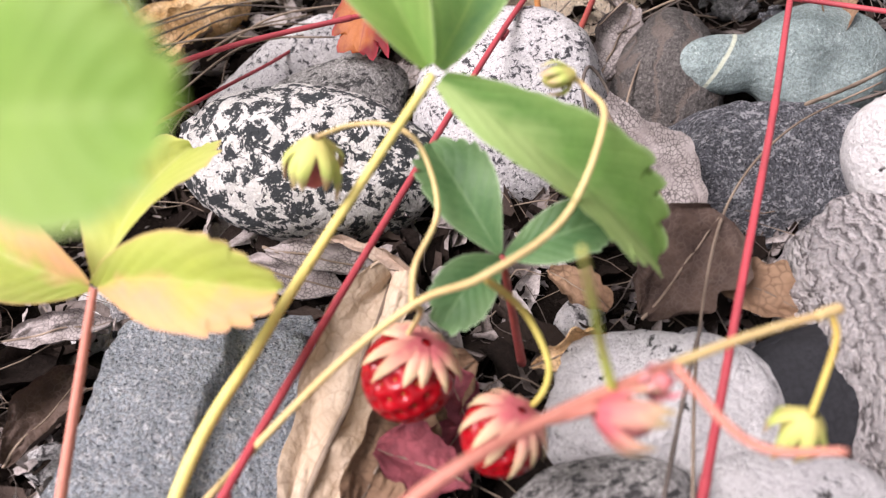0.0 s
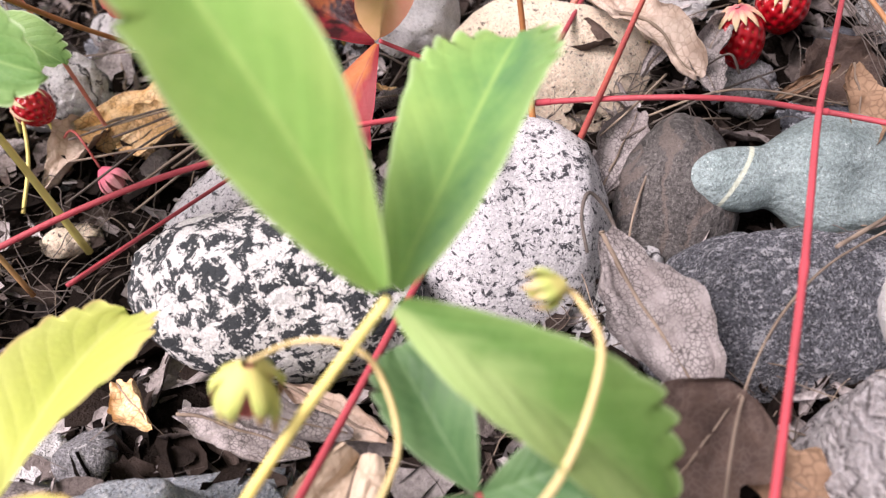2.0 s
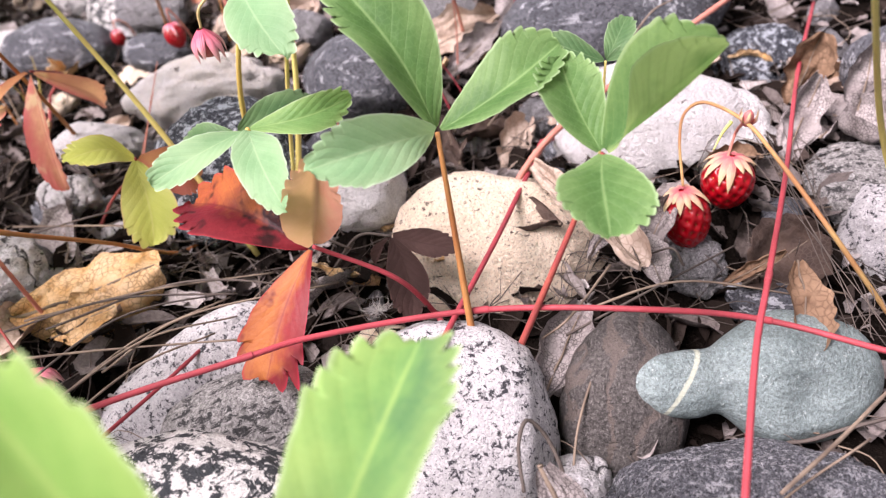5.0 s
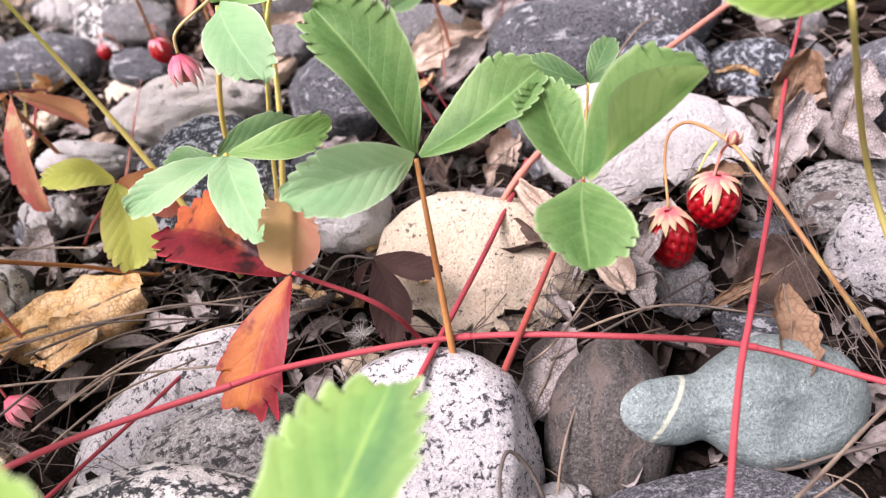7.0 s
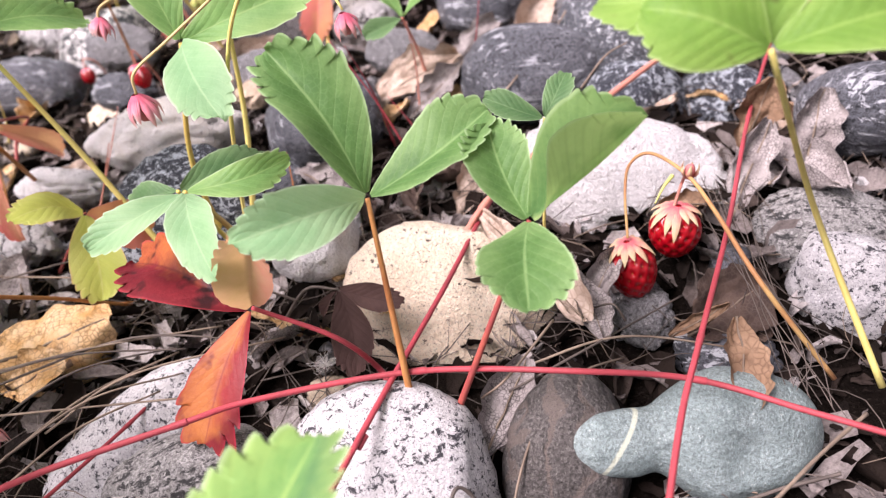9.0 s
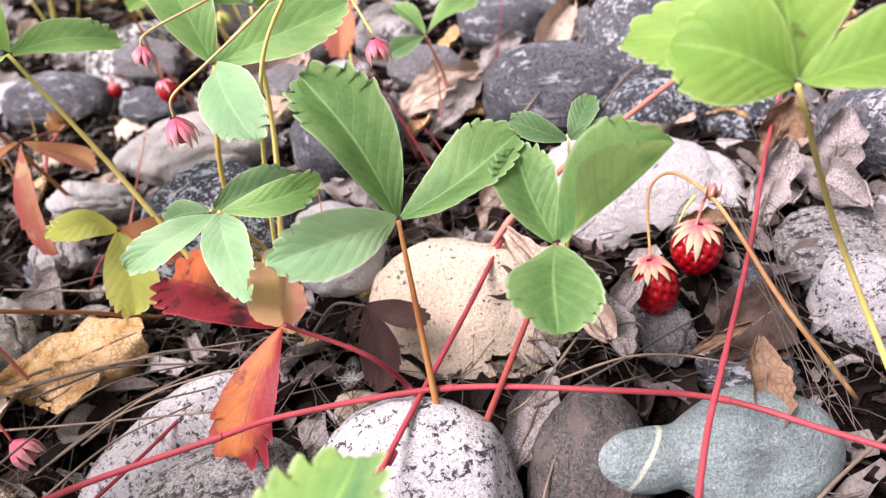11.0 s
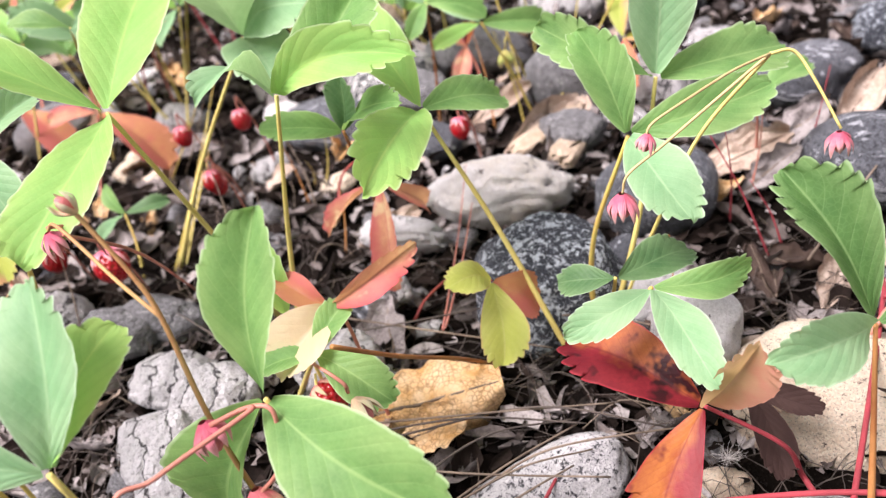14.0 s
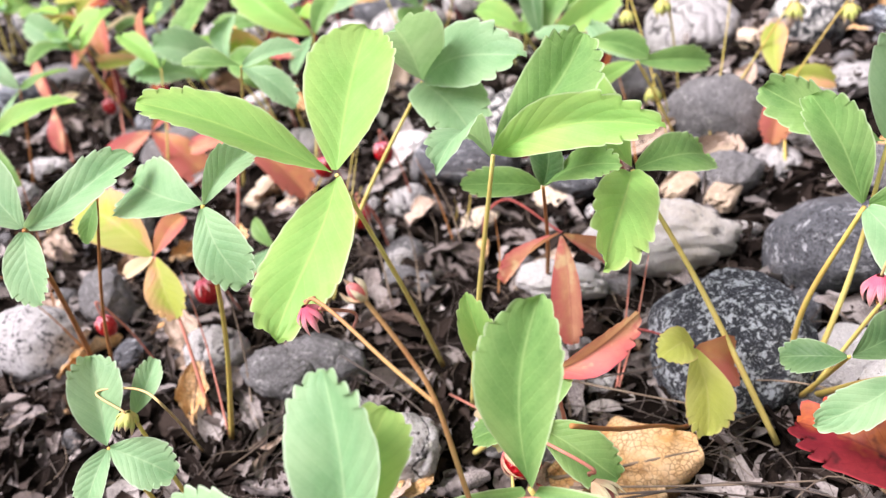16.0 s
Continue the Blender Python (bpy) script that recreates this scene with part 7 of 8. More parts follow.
stalk(bud_stalks, "flower_stalk", [(-0.29, 49.73, 0.4), (2.05, 49.73, 4.5), (4.19, 49.62, 8.1), (3.99, 49.52, 7.4)], 0.05, 0.04, STEM_OLIVE, "")
spent_flower(bud_stalks, (3.99, 49.52, 7), (0.1, 0, -1), 0.95, SEPAL_GREEN, SEPAL_GREEN, "yellow-green bud", 81, 8, 0.4)
stalk(bud_stalks, "flower_stalk", [(-2.49, 49.66, 0.4), (-3.09, 51.06, 4.5), (-3.89, 52.35, 8.1), (-4.09, 52.25, 7.4)], 0.05, 0.04, STEM_OLIVE, "")
spent_flower(bud_stalks, (-4.09, 52.25, 7), (0.1, 0, -1), 0.95, SEPAL_GREEN, SEPAL_GREEN, "yellow-green bud", 82, 8, 0.4)
stalk(bud_stalks, "flower_stalk", [(-1.39, 51.49, 0.4), (-1.74, 50.94, 5), (-2.29, 50.3, 9.1), (-2.49, 50.2, 8.4)], 0.05, 0.04, STEM_OLIVE, "")
spent_flower(bud_stalks, (-2.49, 50.2, 8), (0.1, 0, -1), 0.95, SEPAL_GREEN, SEPAL_GREEN, "yellow-green bud", 83, 8, 0.4)
stalk(bud_stalks, "flower_stalk", [(-2.08, 50.24, 0.4), (-2.52, 49.42, 3), (-3.15, 48.5, 5.1), (-3.35, 48.4, 4.4)], 0.05, 0.04, STEM_OLIVE, "")
spent_flower(bud_stalks, (-3.35, 48.4, 4), (0.1, 0, -1), 0.95, SEPAL_GREEN, SEPAL_GREEN, "yellow-green bud", 84, 8, 0.4)


# ---- seed fluff ----
def seed_fluff(at, size, count=46):
    """A tuft of fine white hairs caught in the litter."""
    rng = random.Random(9)
    bm = bmesh.new()
    for _ in range(count):
        d = Vector((rng.gauss(0, 1), rng.gauss(0, 0.6), rng.uniform(0.1, 1.4))).normalized() * size * rng.uniform(0.5, 1.1)
        sway = Vector((rng.gauss(0, 0.22), rng.gauss(0, 0.22), rng.gauss(0, 0.15))) * size
        add_tube(bm, [Vector(at), Vector(at) + d * 0.5 + sway, Vector(at) + d], 0.007, 0.003, sides=4, per=4)
    ob = new("seed_fluff", mesh_of("seed_fluff", bm, FLUFF))
    return tagged(ob, "tuft of fine white seed hairs on litter", "seed fluff", kind="stuff")


seed_fluff((1.56, 23.39, 0.53), 0.55)

# ---- dry stems over the stones ----
dry_stem("dark wiry loop of dry stem on a stone", [(4.25, 15.64, 1.54), (4.38, 16.57, 1.84), (4.72, 17.11, 2), (5.11, 16.9, 1.42), (5.31, 16.26, 0.62), (5.24, 15.65, 0.22)], 0.045, 0.05, STEM_WIRE)
dry_stem("thin brown stem curved over a stone", [(5.55, 16.91, -0.94), (6.13, 18.11, 0.04), (7.12, 19.29, 0.87), (8.57, 20.48, 0.86), (10.09, 21.41, 0.01)], 0.035, 0.03, STEM_DRY)
dry_stem("tan dry stem lying on grey stone", [(9.2, 14.22, 1.68), (11.23, 15.49, 0.94), (13.39, 16.86, 0.31), (15.14, 17.84, -0.11)], 0.05, 0.06, STEM_DRY)
dry_stem("dark dry stem under the green stone", [(10.18, 17.8, -1.04), (11.15, 16.84, -0.84), (12.49, 16.71, -0.59), (13.67, 16.47, -0.16)], 0.06, 0.05, STEM_WIRE)
dry_stem("thin dry grass stem among stones", [(14.65, 26.71, 1.7), (13.71, 22.49, 2.1), (13.43, 20.36, 1.6), (13.25, 18.53, 0.9)], 0.016, 0.012, STEM_WIRE)
dry_stem("thin dry grass stem among stones", [(14.44, 24.9, 1.7), (13.6, 21.4, 2.1), (13.63, 19.89, 1.6), (13.59, 17.96, 0.9)], 0.016, 0.012, STEM_WIRE)
dry_stem("thin dry grass stem among stones", [(15.24, 25.14, 1.7), (14.21, 21.68, 2.1), (13.83, 19.43, 1.6), (13.91, 17.41, 0.9)], 0.016, 0.012, STEM_WIRE)
dry_stem("thin dry grass stem among stones", [(14.69, 25.99, 1.7), (13.9, 22.33, 2.1), (14.02, 18.99, 1.6), (13.42, 18.29, 0.9)], 0.016, 0.012, STEM_WIRE)
dry_stem("thin dry grass stem among stones", [(15.53, 26.25, 1.7), (13.78, 21.25, 2.1), (13.52, 20.14, 1.6), (13.75, 17.73, 0.9)], 0.016, 0.012, STEM_WIRE)
dry_stem("thin dry grass stem among stones", [(13.93, 25.04, 1.7), (13.47, 21.88, 2.1), (13.72, 19.67, 1.6), (14.07, 17.19, 0.9)], 0.016, 0.012, STEM_WIRE)
dry_stem("thin dry grass stem among stones", [(14.73, 25.29, 1.7), (14.1, 22.17, 2.1), (13.92, 19.22, 1.6), (13.58, 18.06, 0.9)], 0.016, 0.012, STEM_WIRE)
dry_stem("thin dry grass stem among stones", [(15.55, 25.54, 1.7), (13.97, 21.11, 2.1), (14.1, 18.79, 1.6), (13.91, 17.51, 0.9)], 0.016, 0.012, STEM_WIRE)
dry_stem("thin dry grass stem among stones", [(15, 26.41, 1.7), (13.66, 21.73, 2.1), (13.61, 19.92, 1.6), (13.41, 18.4, 0.9)], 0.016, 0.012, STEM_WIRE)
dry_stem("thin dry grass stem over litter", [(6.58, 20.67, 0.59), (9.09, 21.01, 1.24), (12.44, 22.91, 0.38)], 0.04, 0.028, STEM_WIRE)
dry_stem("thin dry grass stem over litter", [(7.12, 21.42, 0.59), (9.92, 21.08, 1.24), (13.17, 20.35, 0.38)], 0.04, 0.028, STEM_DRY)
dry_stem("thin dry grass stem over litter", [(8.26, 21.94, 1.6), (6.53, 19.78, 2.2), (5.79, 19.99, 1.4)], 0.04, 0.028, STEM_DRY)
dry_stem("thin dry grass stem over litter", [(10.11, 21.29, 1.6), (9.82, 21.4, 2.2), (9.52, 22.25, 1.4)], 0.04, 0.028, STEM_WIRE)
dry_stem("thin dry grass stem over litter", [(-9.43, 23.67, 1.6), (-5.93, 22.46, 2.2), (-2.08, 22.48, 1.4)], 0.04, 0.028, STEM_DRY)
dry_stem("thin dry grass stem over litter", [(-7.13, 21.69, 1.6), (-4.68, 22.51, 2.2), (-2.47, 23.55, 1.4)], 0.04, 0.028, STEM_DRY)
dry_stem("thin dry grass stem over litter", [(-9.82, 24.97, 1.6), (-6.01, 24.61, 2.2), (-2.52, 24.58, 1.4)], 0.04, 0.028, STEM_WIRE)
dry_stem("thin dry grass stem over litter", [(-6.15, 22.23, 1.6), (-3.64, 23.09, 2.2), (0.6, 24.05, 1.4)], 0.04, 0.028, STEM_DRY)
dry_stem("thin dry grass stem over litter", [(-7, 20.49, 1.6), (-4.83, 21.49, 2.2), (-3.1, 23.03, 1.4)], 0.04, 0.028, STEM_DRY)
dry_stem("thin dry grass stem over litter", [(1.07, 25.3, 1.6), (0.16, 25.44, 2.2), (-1.14, 26.65, 1.4)], 0.04, 0.028, STEM_WIRE)
dry_stem("thin dry grass stem over litter", [(-9.29, 21.82, 1.4), (-5.9, 23.9, 2), (-2.81, 24.99, 1.2)], 0.04, 0.028, STEM_WIRE)
dry_stem("thin dry grass stem over litter", [(-9.34, 25.57, 1.4), (-5.03, 24.91, 2), (-1.48, 25.47, 1.2)], 0.04, 0.028, STEM_DRY)
dry_stem("thin dry grass stem over litter", [(-8.49, 24.92, 1.4), (-3.95, 24.94, 2), (0.14, 24.17, 1.2)], 0.04, 0.028, STEM_WIRE)
dry_stem("thin dry grass stem over litter", [(-7.44, 21.71, 1.4), (-5.01, 22.86, 2), (-2.82, 24.74, 1.2)], 0.04, 0.028, STEM_DRY)
dry_stem("thin dry grass stem over litter", [(-12.22, 30.17, 1.4), (-8.06, 29.82, 2), (-3.93, 31.16, 1.2)], 0.04, 0.028, STEM_WIRE)
dry_stem("thin dry grass stem over litter", [(-11.32, 31.31, 1.4), (-6.72, 28.87, 2), (-3.19, 28.35, 1.2)], 0.04, 0.028, STEM_DRY)
dry_stem("thin dry grass stem over litter", [(-13.45, 27.99, 1.4), (-16.07, 30.37, 2), (-21.82, 35.64, 1.2)], 0.04, 0.028, STEM_WIRE)
dry_stem("thin dry grass stem over litter", [(-5.21, 29.86, 1.4), (-1.81, 28.97, 2), (0.89, 28.65, 1.2)], 0.04, 0.028, STEM_DRY)
dry_stem("grey dry twig over dark stones", [(6.67, 31.25, 1.31), (10.13, 34.63, 2.4), (13.17, 37.39, 3.5), (15.22, 41, 4.08)], 0.05, 0.035, STEM_DRY)
dry_stem("dry twig with frayed tip", [(12.18, 31.55, 3.24), (13.46, 32.59, 3.76), (14.52, 33.24, 3.77)], 0.045, 0.03, STEM_DRY)
dry_stem("grey dry stem beside the ridged stone", [(3.08, 5.15, 0.89), (4.44, 8.52, 1.23), (6.3, 11.72, 1.4), (8.84, 14.06, 1.16), (11.9, 15.37, 0.96)], 0.035, 0.03, STEM_DRY)
dry_stem("dark dry stem beside the white stone", [(2.69, 5.49, 1.21), (3.85, 7.55, 1.46), (4.58, 8.74, 1.43)], 0.05, 0.04, STEM_WIRE)
back_plant = thing("strawberry_plant", "strawberry plant with orange and red autumn leaves", "strawberry plant", (-41.24, 59.97, 0.2), "strawberry plants")
leaf(back_plant, [(-41.24, 59.97, 0.4), (-42.49, 63.61, 2.65), (-43.93, 67.05, 4.5)], STEM_SALMON, [
      ((-44.89, 70.07, 7.97), ORANGE, 0.4, -16, 0.25, 0.07, 0.04),
      ((-43.23, 64.79, 1.91), RED, 0.4, 0, 0.25, 0.07, 0.04),
      ((-41.57, 67.91, 4.61), YELLOW, 0.4, 16, 0.25, 0.07, 0.04)], "", 0.07)
back_plant = thing("strawberry_plant", "strawberry plant with pink and orange autumn leaves", "strawberry plant", (-35.45, 54.61, 0.2), "strawberry plants")
leaf(back_plant, [(-35.45, 54.61, 0.4), (-35.25, 54.5, 2.2), (-35.25, 54.18, 3.6)], STEM_SALMON, [
      ((-38.51, 51.92, 2.05), PINK, 0.42, -16, 0.25, 0.07, 0.04),
      ((-31.72, 52.14, 0.34), ORANGE, 0.42, 0, 0.25, 0.07, 0.04),
      ((-34.2, 55.29, 4.03), ORANGE, 0.42, 16, 0.25, 0.07, 0.04)], "", 0.07)
back_plant = thing("strawberry_plant", "strawberry plant with cream and yellow autumn leaves", "strawberry plant", (-46.07, 66.9, 0.2), "strawberry plants")
leaf(back_plant, [(-46.07, 66.9, 0.4), (-47.03, 70.85, 2.9), (-48.2, 74.59, 5)], STEM_SALMON, [
      ((-52.42, 75.73, 7.17), PALE, 0.36, -16, 0.25, 0.07, 0.04),
      ((-44.9, 76.13, 5.51), PALE, 0.36, 0, 0.25, 0.07, 0.04),
      ((-50.79, 72.34, 2.97), ORANGE, 0.36, 16, 0.25, 0.07, 0.04)], "", 0.07)
back_plant = thing("strawberry_plant", "strawberry plant with salmon-pink autumn leaves", "strawberry plant", (-44.52, 57.72, 0.2), "strawberry plants")
leaf(back_plant, [(-44.52, 57.72, 0.4), (-45.01, 59.13, 2.4), (-45.71, 60.33, 4)], STEM_SALMON, [
      ((-47.07, 62.58, 6.91), PINK, 0.36, -16, 0.25, 0.07, 0.04),
      ((-43.91, 61.39, 4.4), PALE, 0.36, 0, 0.25, 0.07, 0.04),
      ((-45.18, 58.05, 1.28), PINK, 0.36, 16, 0.25, 0.07, 0.04)], "", 0.07)
stone("small white quartz stone under autumn leaves", (-35.28, 48.72, 0.8), (1.72, 1.07, 1), (55.02, 10.6, 4.37), QUARTZ, 109, 0.14, 2.3, flat=0.5, fine=0.02)
stone("pale stone under green leaves", (-25.14, 54.55, 0.8), (1.71, 1.14, 1), (55.02, 10.6, 4.37), MARBLE, 110, 0.14, 2.3, flat=0.5, fine=0.02)
stone("pale stone behind the leaves", (-39.49, 82.25, 0.8), (2.82, 1.24, 1), (55.02, 10.6, 4.37), MARBLE, 111, 0.14, 2.3, flat=0.5, fine=0.02)
stone("grey stone under autumn leaves", (-54.91, 76.98, 0.8), (2.53, 1.21, 1), (55.02, 10.6, 4.37), GREY, 112, 0.14, 2.3, flat=0.5, fine=0.02)
stone("pale stone in dark litter", (-45.49, 56.42, 0.8), (1.66, 0.83, 1), (55.02, 10.6, 4.37), MARBLE, 113, 0.14, 2.3, flat=0.5, fine=0.02)
stone("pale stone in dark litter", (-46.82, 53.16, 0.8), (1.99, 1.04, 1), (55.02, 10.6, 4.37), MARBLE, 114, 0.14, 2.3, flat=0.5, fine=0.02)
stone("white quartz stone behind the leaves", (-26.06, 76.12, 0.8), (2.24, 1.22, 1), (55.02, 10.6, 4.37), QUARTZ, 115, 0.14, 2.3, flat=0.5, fine=0.02)
stone("small white quartz stone in the litter", (-17.51, 52.47, 0.8), (1.43, 0.93, 1), (55.02, 10.6, 4.37), QUARTZ, 116, 0.14, 2.3, flat=0.5, fine=0.02)
dead_leaf("pale grey curled dead leaf in dark litter", (-49.28, 62.44, 0.9), 5.17, (7.72, 30.2, -98.37), DRY_GREY, 117, 1.2, 0.45, 0.2, 1)
dead_leaf("pale grey curled dead leaf in dark litter", (-39.02, 51.8, 0.9), 5.50, (7.01, 26.66, -121.4), DRY_GREY, 118, 1.2, 0.45, 0.2, 1)
dead_leaf("pale grey curled dead leaf in dark litter", (-33.64, 57.8, 0.9), 4.05, (9.81, 29.67, -104.44), DRY_GREY, 119, 1.2, 0.45, 0.2, 1)
dead_leaf("pale grey curled dead leaf in dark litter", (-28.33, 53.1, 0.9), 2.20, (17.89, 27.4, -61.79), DRY_GREY, 120, 1.2, 0.45, 0.2, 1)
dead_leaf("pale grey curled dead leaf in dark litter", (-22.25, 49.08, 0.9), 2.45, (16.5, 30.43, -86.9), DRY_GREY, 121, 1.2, 0.45, 0.2, 1)
dead_leaf("pale grey curled dead leaf in dark litter", (-41.17, 48.6, 0.9), 2.91, (13.81, 30.41, -86.2), DRY_GREY, 122, 1.2, 0.45, 0.2, 1)
dead_leaf("pale grey curled dead leaf in dark litter", (-18.63, 48.55, 0.9), 2.28, (17.47, 28.87, -69.6), DRY_GREY, 123, 1.2, 0.45, 0.2, 1)


# ---- litter ----
def litter(count, seed, box, size, name, label, material):
    """Crumpled leaf scraps over the ground, in one mesh."""
    rng = random.Random(seed)
    bm = bmesh.new()
    for _ in range(count):
        y = box[2] + (box[3] - box[2]) * rng.random() ** 1.5
        x = rng.uniform(box[0] * (0.22 + 0.78 * y / box[3]), box[1] * (0.35 + 0.65 * min(1, y / 40)))
        s = size[0] + (size[1] - size[0]) * rng.random() ** 1.8
        if 5.0 < x < 13.8 and 16.2 < y < 20.4 and rng.random() < 0.6:
            continue
        if y < 24 and s > 0.7 and rng.random() < 0.5:
            continue
        m = Matrix.Translation(Vector((x, y, lie(x, y) + 0.05 + 0.75 * rng.random() ** 2))) @ Euler((rng.uniform(-0.7, 0.7), rng.uniform(-0.7, 0.7), rng.uniform(0, 6.3))).to_matrix().to_4x4()
        curl, ratio, off = rng.uniform(0.4, 2.2), rng.uniform(0.3, 0.8), rng.uniform(0, 90)
        grid = []
        for i in range(5):
            t = i / 4
            torn = (0.55 + 0.9 * rng.random(), 0.55 + 0.9 * rng.random())
            row = []
            for j in range(-1, 3):
                v = (j - 0.5) / 1.5
                w = 0.5 * ratio * math.sin(math.pi * (0.12 + 0.8 * t)) ** 0.6 * torn[j > 0]
                th, rr = curl * v, w / curl
                q = Vector((rr * math.sin(th), t - 0.5, rr * (1 - math.cos(th)) + 0.12 * noise.noise(Vector((t * 3 + off, v * 2, 0)))))
                row.append(bm.verts.new((m @ (q * s)) * C))
            grid.append(row)
        for a, b in zip(grid, grid[1:]):
            for k in range(3):
                bm.faces.new((a[k], a[k + 1], b[k + 1], b[k]))
    ob = new(name, mesh_of(name, bm, material))
    return tagged(ob, label, "leaf litter", kind="stuff")


def dry_grass(count, seed, box, name, label, material, thick=(0.009, 0.027), long=(1.5, 6)):
    rng = random.Random(seed)
    bm = bmesh.new()
    for _ in range(count):
        y = box[2] + (box[3] - box[2]) * rng.random() ** 1.3
        x = rng.uniform(box[0] * (0.22 + 0.78 * y / box[3]), box[1] * (0.35 + 0.65 * min(1, y / 40)))
        a, ln = rng.uniform(0, 6.3), rng.uniform(*long)
        if 5.0 < x < 13.8 and 16.2 < y < 20.4 and rng.random() < 0.6:
            continue
        pts = []
        for k in range(5):
            s = k / 4 - 0.5
            px, py = x + math.cos(a) * ln * s, y + math.sin(a) * ln * s
            pts.append((px, py, lie(px, py) + rng.uniform(0.2, 1.1) + 0.6 * (0.25 - s * s)))
            a += rng.uniform(-0.7, 0.7)
        r = rng.uniform(*thick)
        add_tube(bm, pts, r, r * 0.6, sides=4, per=3)
    ob = new(name, mesh_of(name, bm, material))
    return tagged(ob, label, "dry grass", kind="stuff")


def gravel(count, seed, box, name, label, material, size):
    rng = random.Random(seed)
    bm = bmesh.new()
    for _ in range(count):
        y = box[2] + (box[3] - box[2]) * rng.random() ** 1.3
        x = rng.uniform(box[0] * (0.22 + 0.78 * y / box[3]), box[1] * (0.35 + 0.65 * min(1, y / 40)))
        r = rng.uniform(*size)
        m = Matrix.Translation(Vector((x, y, lie(x, y) + 0.1 * r)) * C) @ Euler((rng.uniform(0, 6), rng.uniform(0, 6), rng.uniform(0, 6))).to_matrix().to_4x4() @ Matrix.Diagonal((r * C, r * C * rng.uniform(0.6, 1), r * C * rng.uniform(0.45, 0.8), 1))
        made = bmesh.ops.create_icosphere(bm, subdivisions=2, radius=1, matrix=m)["verts"]
        for v in made:
            v.co += noise.noise_vector(v.co * 130) * 0.22 * r * C
    ob = new(name, mesh_of(name, bm, material))
    return tagged(ob, label, "gravel", kind="stuff")


AREA = (-105, 31, 4, 140)
litter(30000, 11, AREA, (0.25, 2.1), "leaf_litter", "brown and grey crumpled leaf scraps on soil", LITTER)
dry_grass(900, 12, AREA, "dry_grass", "thin dry tan grass stems lying on the ground", STEM_DRY)
dry_grass(900, 13, AREA, "dark_dry_grass", "thin dark dry stems among the stones", STEM_WIRE, (0.010, 0.030))
dry_grass(330, 17, (-40, 22, 20, 44), "matted_dry_grass", "matted thin dark dry stems around the stones", STEM_WIRE, (0.010, 0.026), (3, 9))
gravel(80, 14, AREA, "pale_gravel", "small pale stones half buried in litter", MARBLE, (0.4, 1.1))
gravel(160, 15, AREA, "dark_gravel", "small grey stones half buried in litter", GREY, (0.4, 1.2))


def bank_stones():
    """Further stones of the bank, beyond those close to the plants."""
    rng = random.Random(77)
    kinds = [(GREY, "rough grey stone of the bank"), (MARBLE, "pale weathered bank stone"), (GREY, "grey stone of the bank"), (SLATE, "smooth dark grey bank stone"), (MARBLE, "white bank stone with grey veins"), (GNEISS, "black and white bank stone"), (BASALT, "dark stone with pale flecks")]
    for k in range(95):
        x, y = rng.uniform(-75, 45), rng.uniform(48, 110)
        if x < -5 and rng.random() < 0.3:
            continue
        material, label = rng.choice(kinds)
        s = rng.uniform(1.3, 3.6)
        stone(label, (x, y, 0.3 * s), (s, s * rng.uniform(0.7, 1), s * rng.uniform(0.5, 0.75)), (rng.uniform(-15, 15), rng.uniform(-15, 15), rng.uniform(0, 360)), material, 200 + k)


bank_stones()


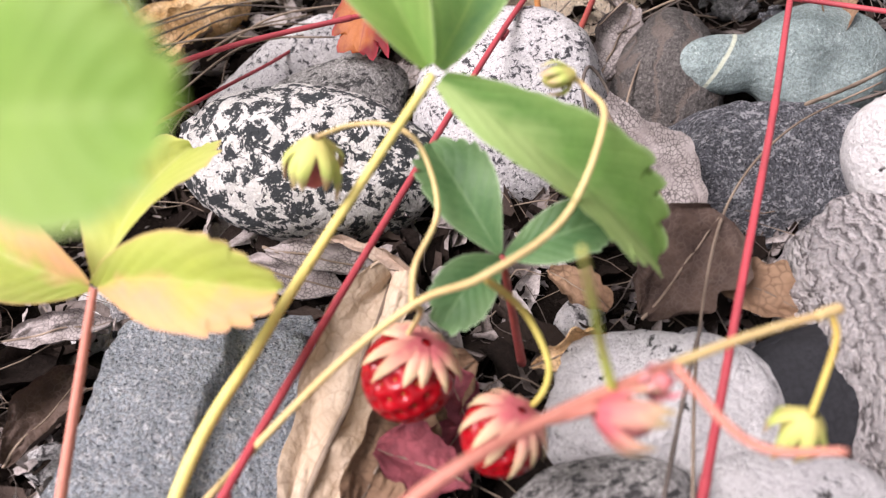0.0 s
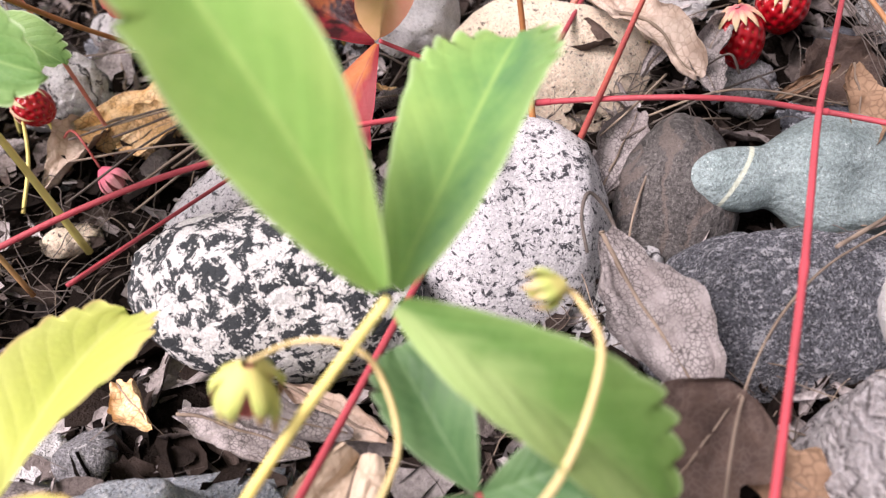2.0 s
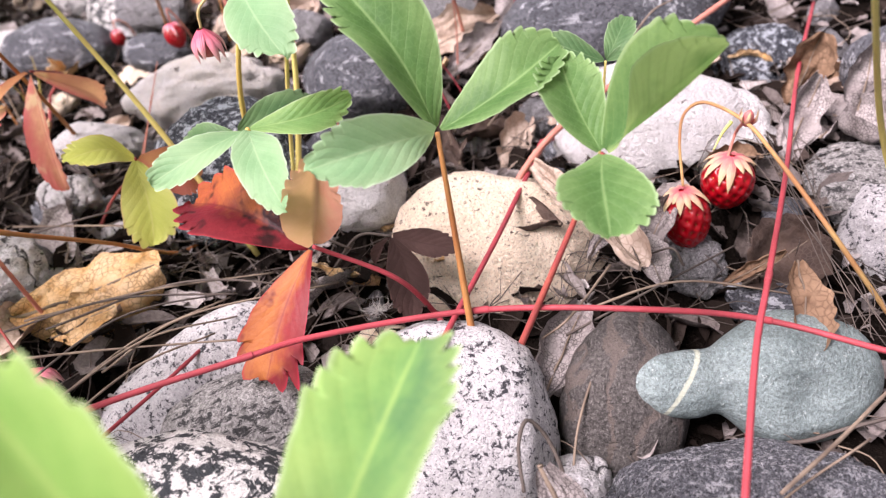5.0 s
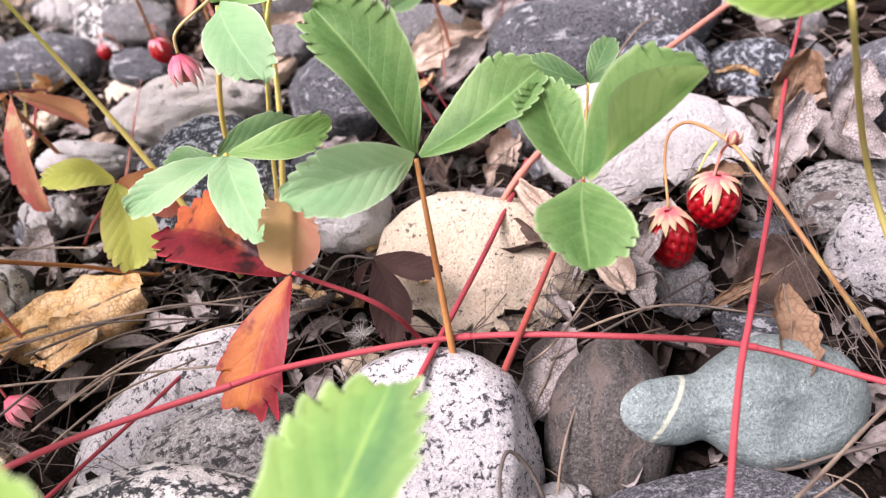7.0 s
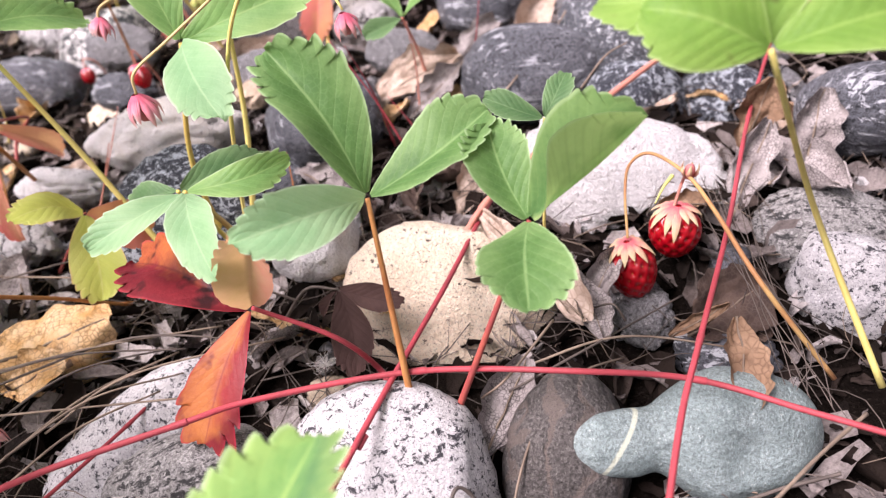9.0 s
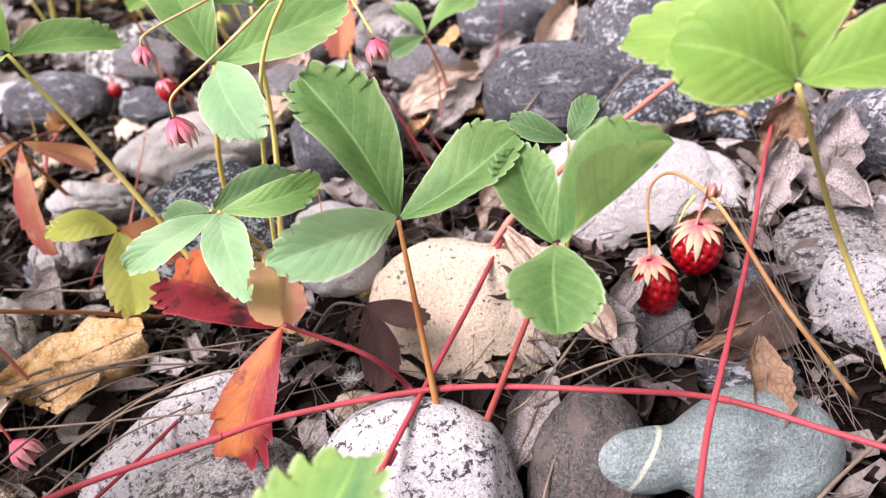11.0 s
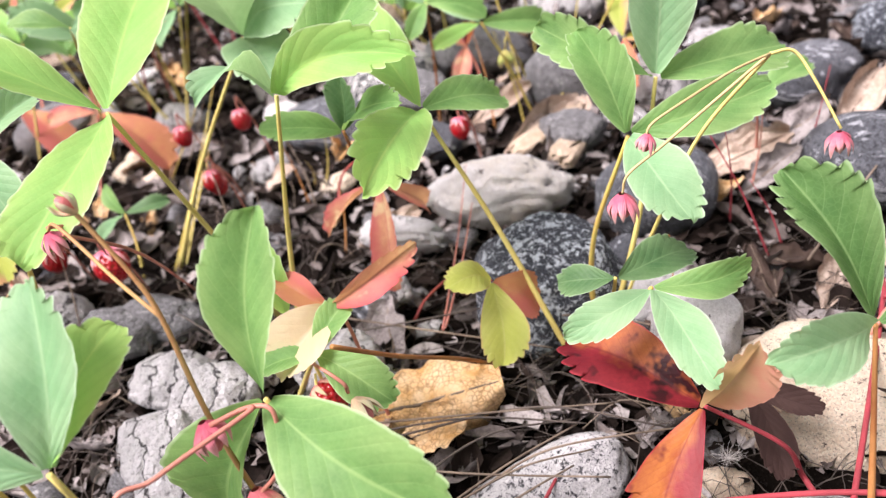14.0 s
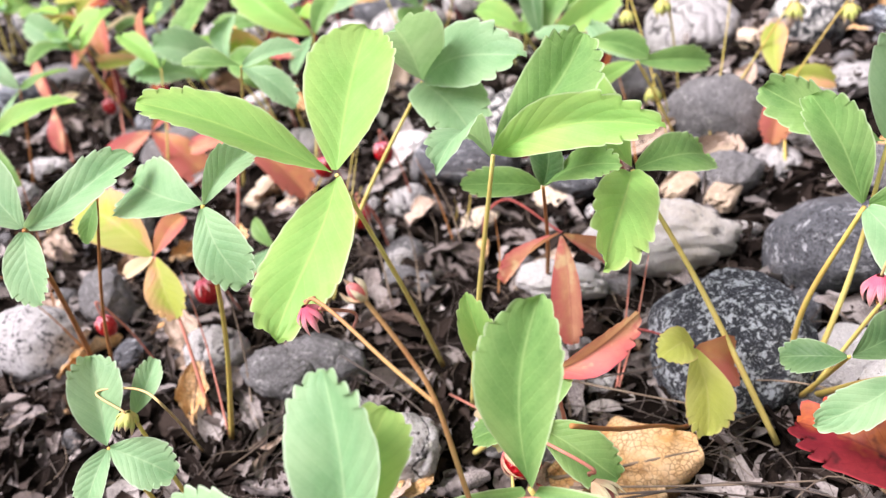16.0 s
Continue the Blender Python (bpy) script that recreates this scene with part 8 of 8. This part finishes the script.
def strewn():
    """Dead leaves and lesser stones strewn between the large stones."""
    rng = random.Random(5)
    looks = [(DRY_GREY, "grey brittle dead leaf on the litter"), (DRY_BEIGE, "beige curled dead leaf on the litter"), (DRY_TAN, "tan dead leaf on the litter"), (DRY_DARK, "dark brown dead leaf on the litter"), (DRY_BROWN, "brown curled dead leaf on the litter"), (DRY_GREY, "pale grey dead leaf with dark veins")]
    for k in range(238):
        x, y = rng.uniform(-42, 26), 25 + 52 * rng.random() ** 1.2
        material, label = rng.choice(looks)
        dead_leaf(label, (x, y, lie(x, y) + rng.uniform(0.3, 0.9)), rng.uniform(1.3, 4.0), (rng.uniform(-28, 28), rng.uniform(-35, 35), rng.uniform(0, 360)), material, 300 + k, rng.uniform(0.5, 1.9), rng.uniform(0.4, 0.75), 0.2)
    kinds = [(GREY, "small grey stone in the litter"), (QUARTZ, "small white quartz stone in the litter"), (MARBLE, "small white veined stone in the litter"), (SLATE, "small dark stone in the litter"), (BEIGE, "small beige stone in the litter")]
    for k in range(90):
        x, y = rng.uniform(-44, 22), 12 + 60 * rng.random()
        material, label = rng.choice(kinds)
        s = rng.uniform(0.6, 1.5)
        stone(label, (x, y, lie(x, y) + 0.2 * s), (s, s * rng.uniform(0.65, 1), s * rng.uniform(0.45, 0.7)), (rng.uniform(-20, 20), rng.uniform(-20, 20), rng.uniform(0, 360)), material, 500 + k, 0.16, 2.5, flat=0.7)


strewn()


def far_plants():
    """Further strawberry leaves at the back of the bank."""
    rng = random.Random(21)
    for k in range(44):
        y = rng.uniform(52, 128)
        x = rng.uniform(-0.80 * y, -4)
        warm = k % 4 == 3
        looks = (PINK, ORANGE, YELLOW, RED) if warm else (GREEN, TEAL, BRIGHT, GREEN, TEAL)
        plant = thing("strawberry_plant", "distant strawberry plant with pink and orange leaves" if warm else "distant strawberry plant with light green leaves", "strawberry plant", (x, y, 0.2), "strawberry plants")
        for _ in range(2):
            bx, by = x + rng.uniform(-1, 1), y + rng.uniform(-1, 1)
            hub = Vector((bx + rng.uniform(-3, 3), by + rng.uniform(-3, 2), rng.uniform(5, 9)))
            a = rng.uniform(0, 6.3)
            blades = []
            for m in range(3):
                d = Vector((math.cos(a + 2.1 * m), math.sin(a + 2.1 * m), rng.uniform(-0.1, 0.7))) * rng.uniform(2.8, 4.2)
                blades.append((hub + d, rng.choice(looks), rng.uniform(0.42, 0.58), rng.uniform(-15, 15), 0.25, 0.08, 0.05))
            leaf(plant, [(bx, by, 0.3), (0.5 * (bx + hub.x), 0.5 * (by + hub.y), 0.5 * hub.z), hub], rng.choice((STEM_SALMON, STEM_RED) if warm else (STEM_OLIVE, STEM_YELLOW, STEM_YELLOW)), blades, "", 0.08)


far_plants()
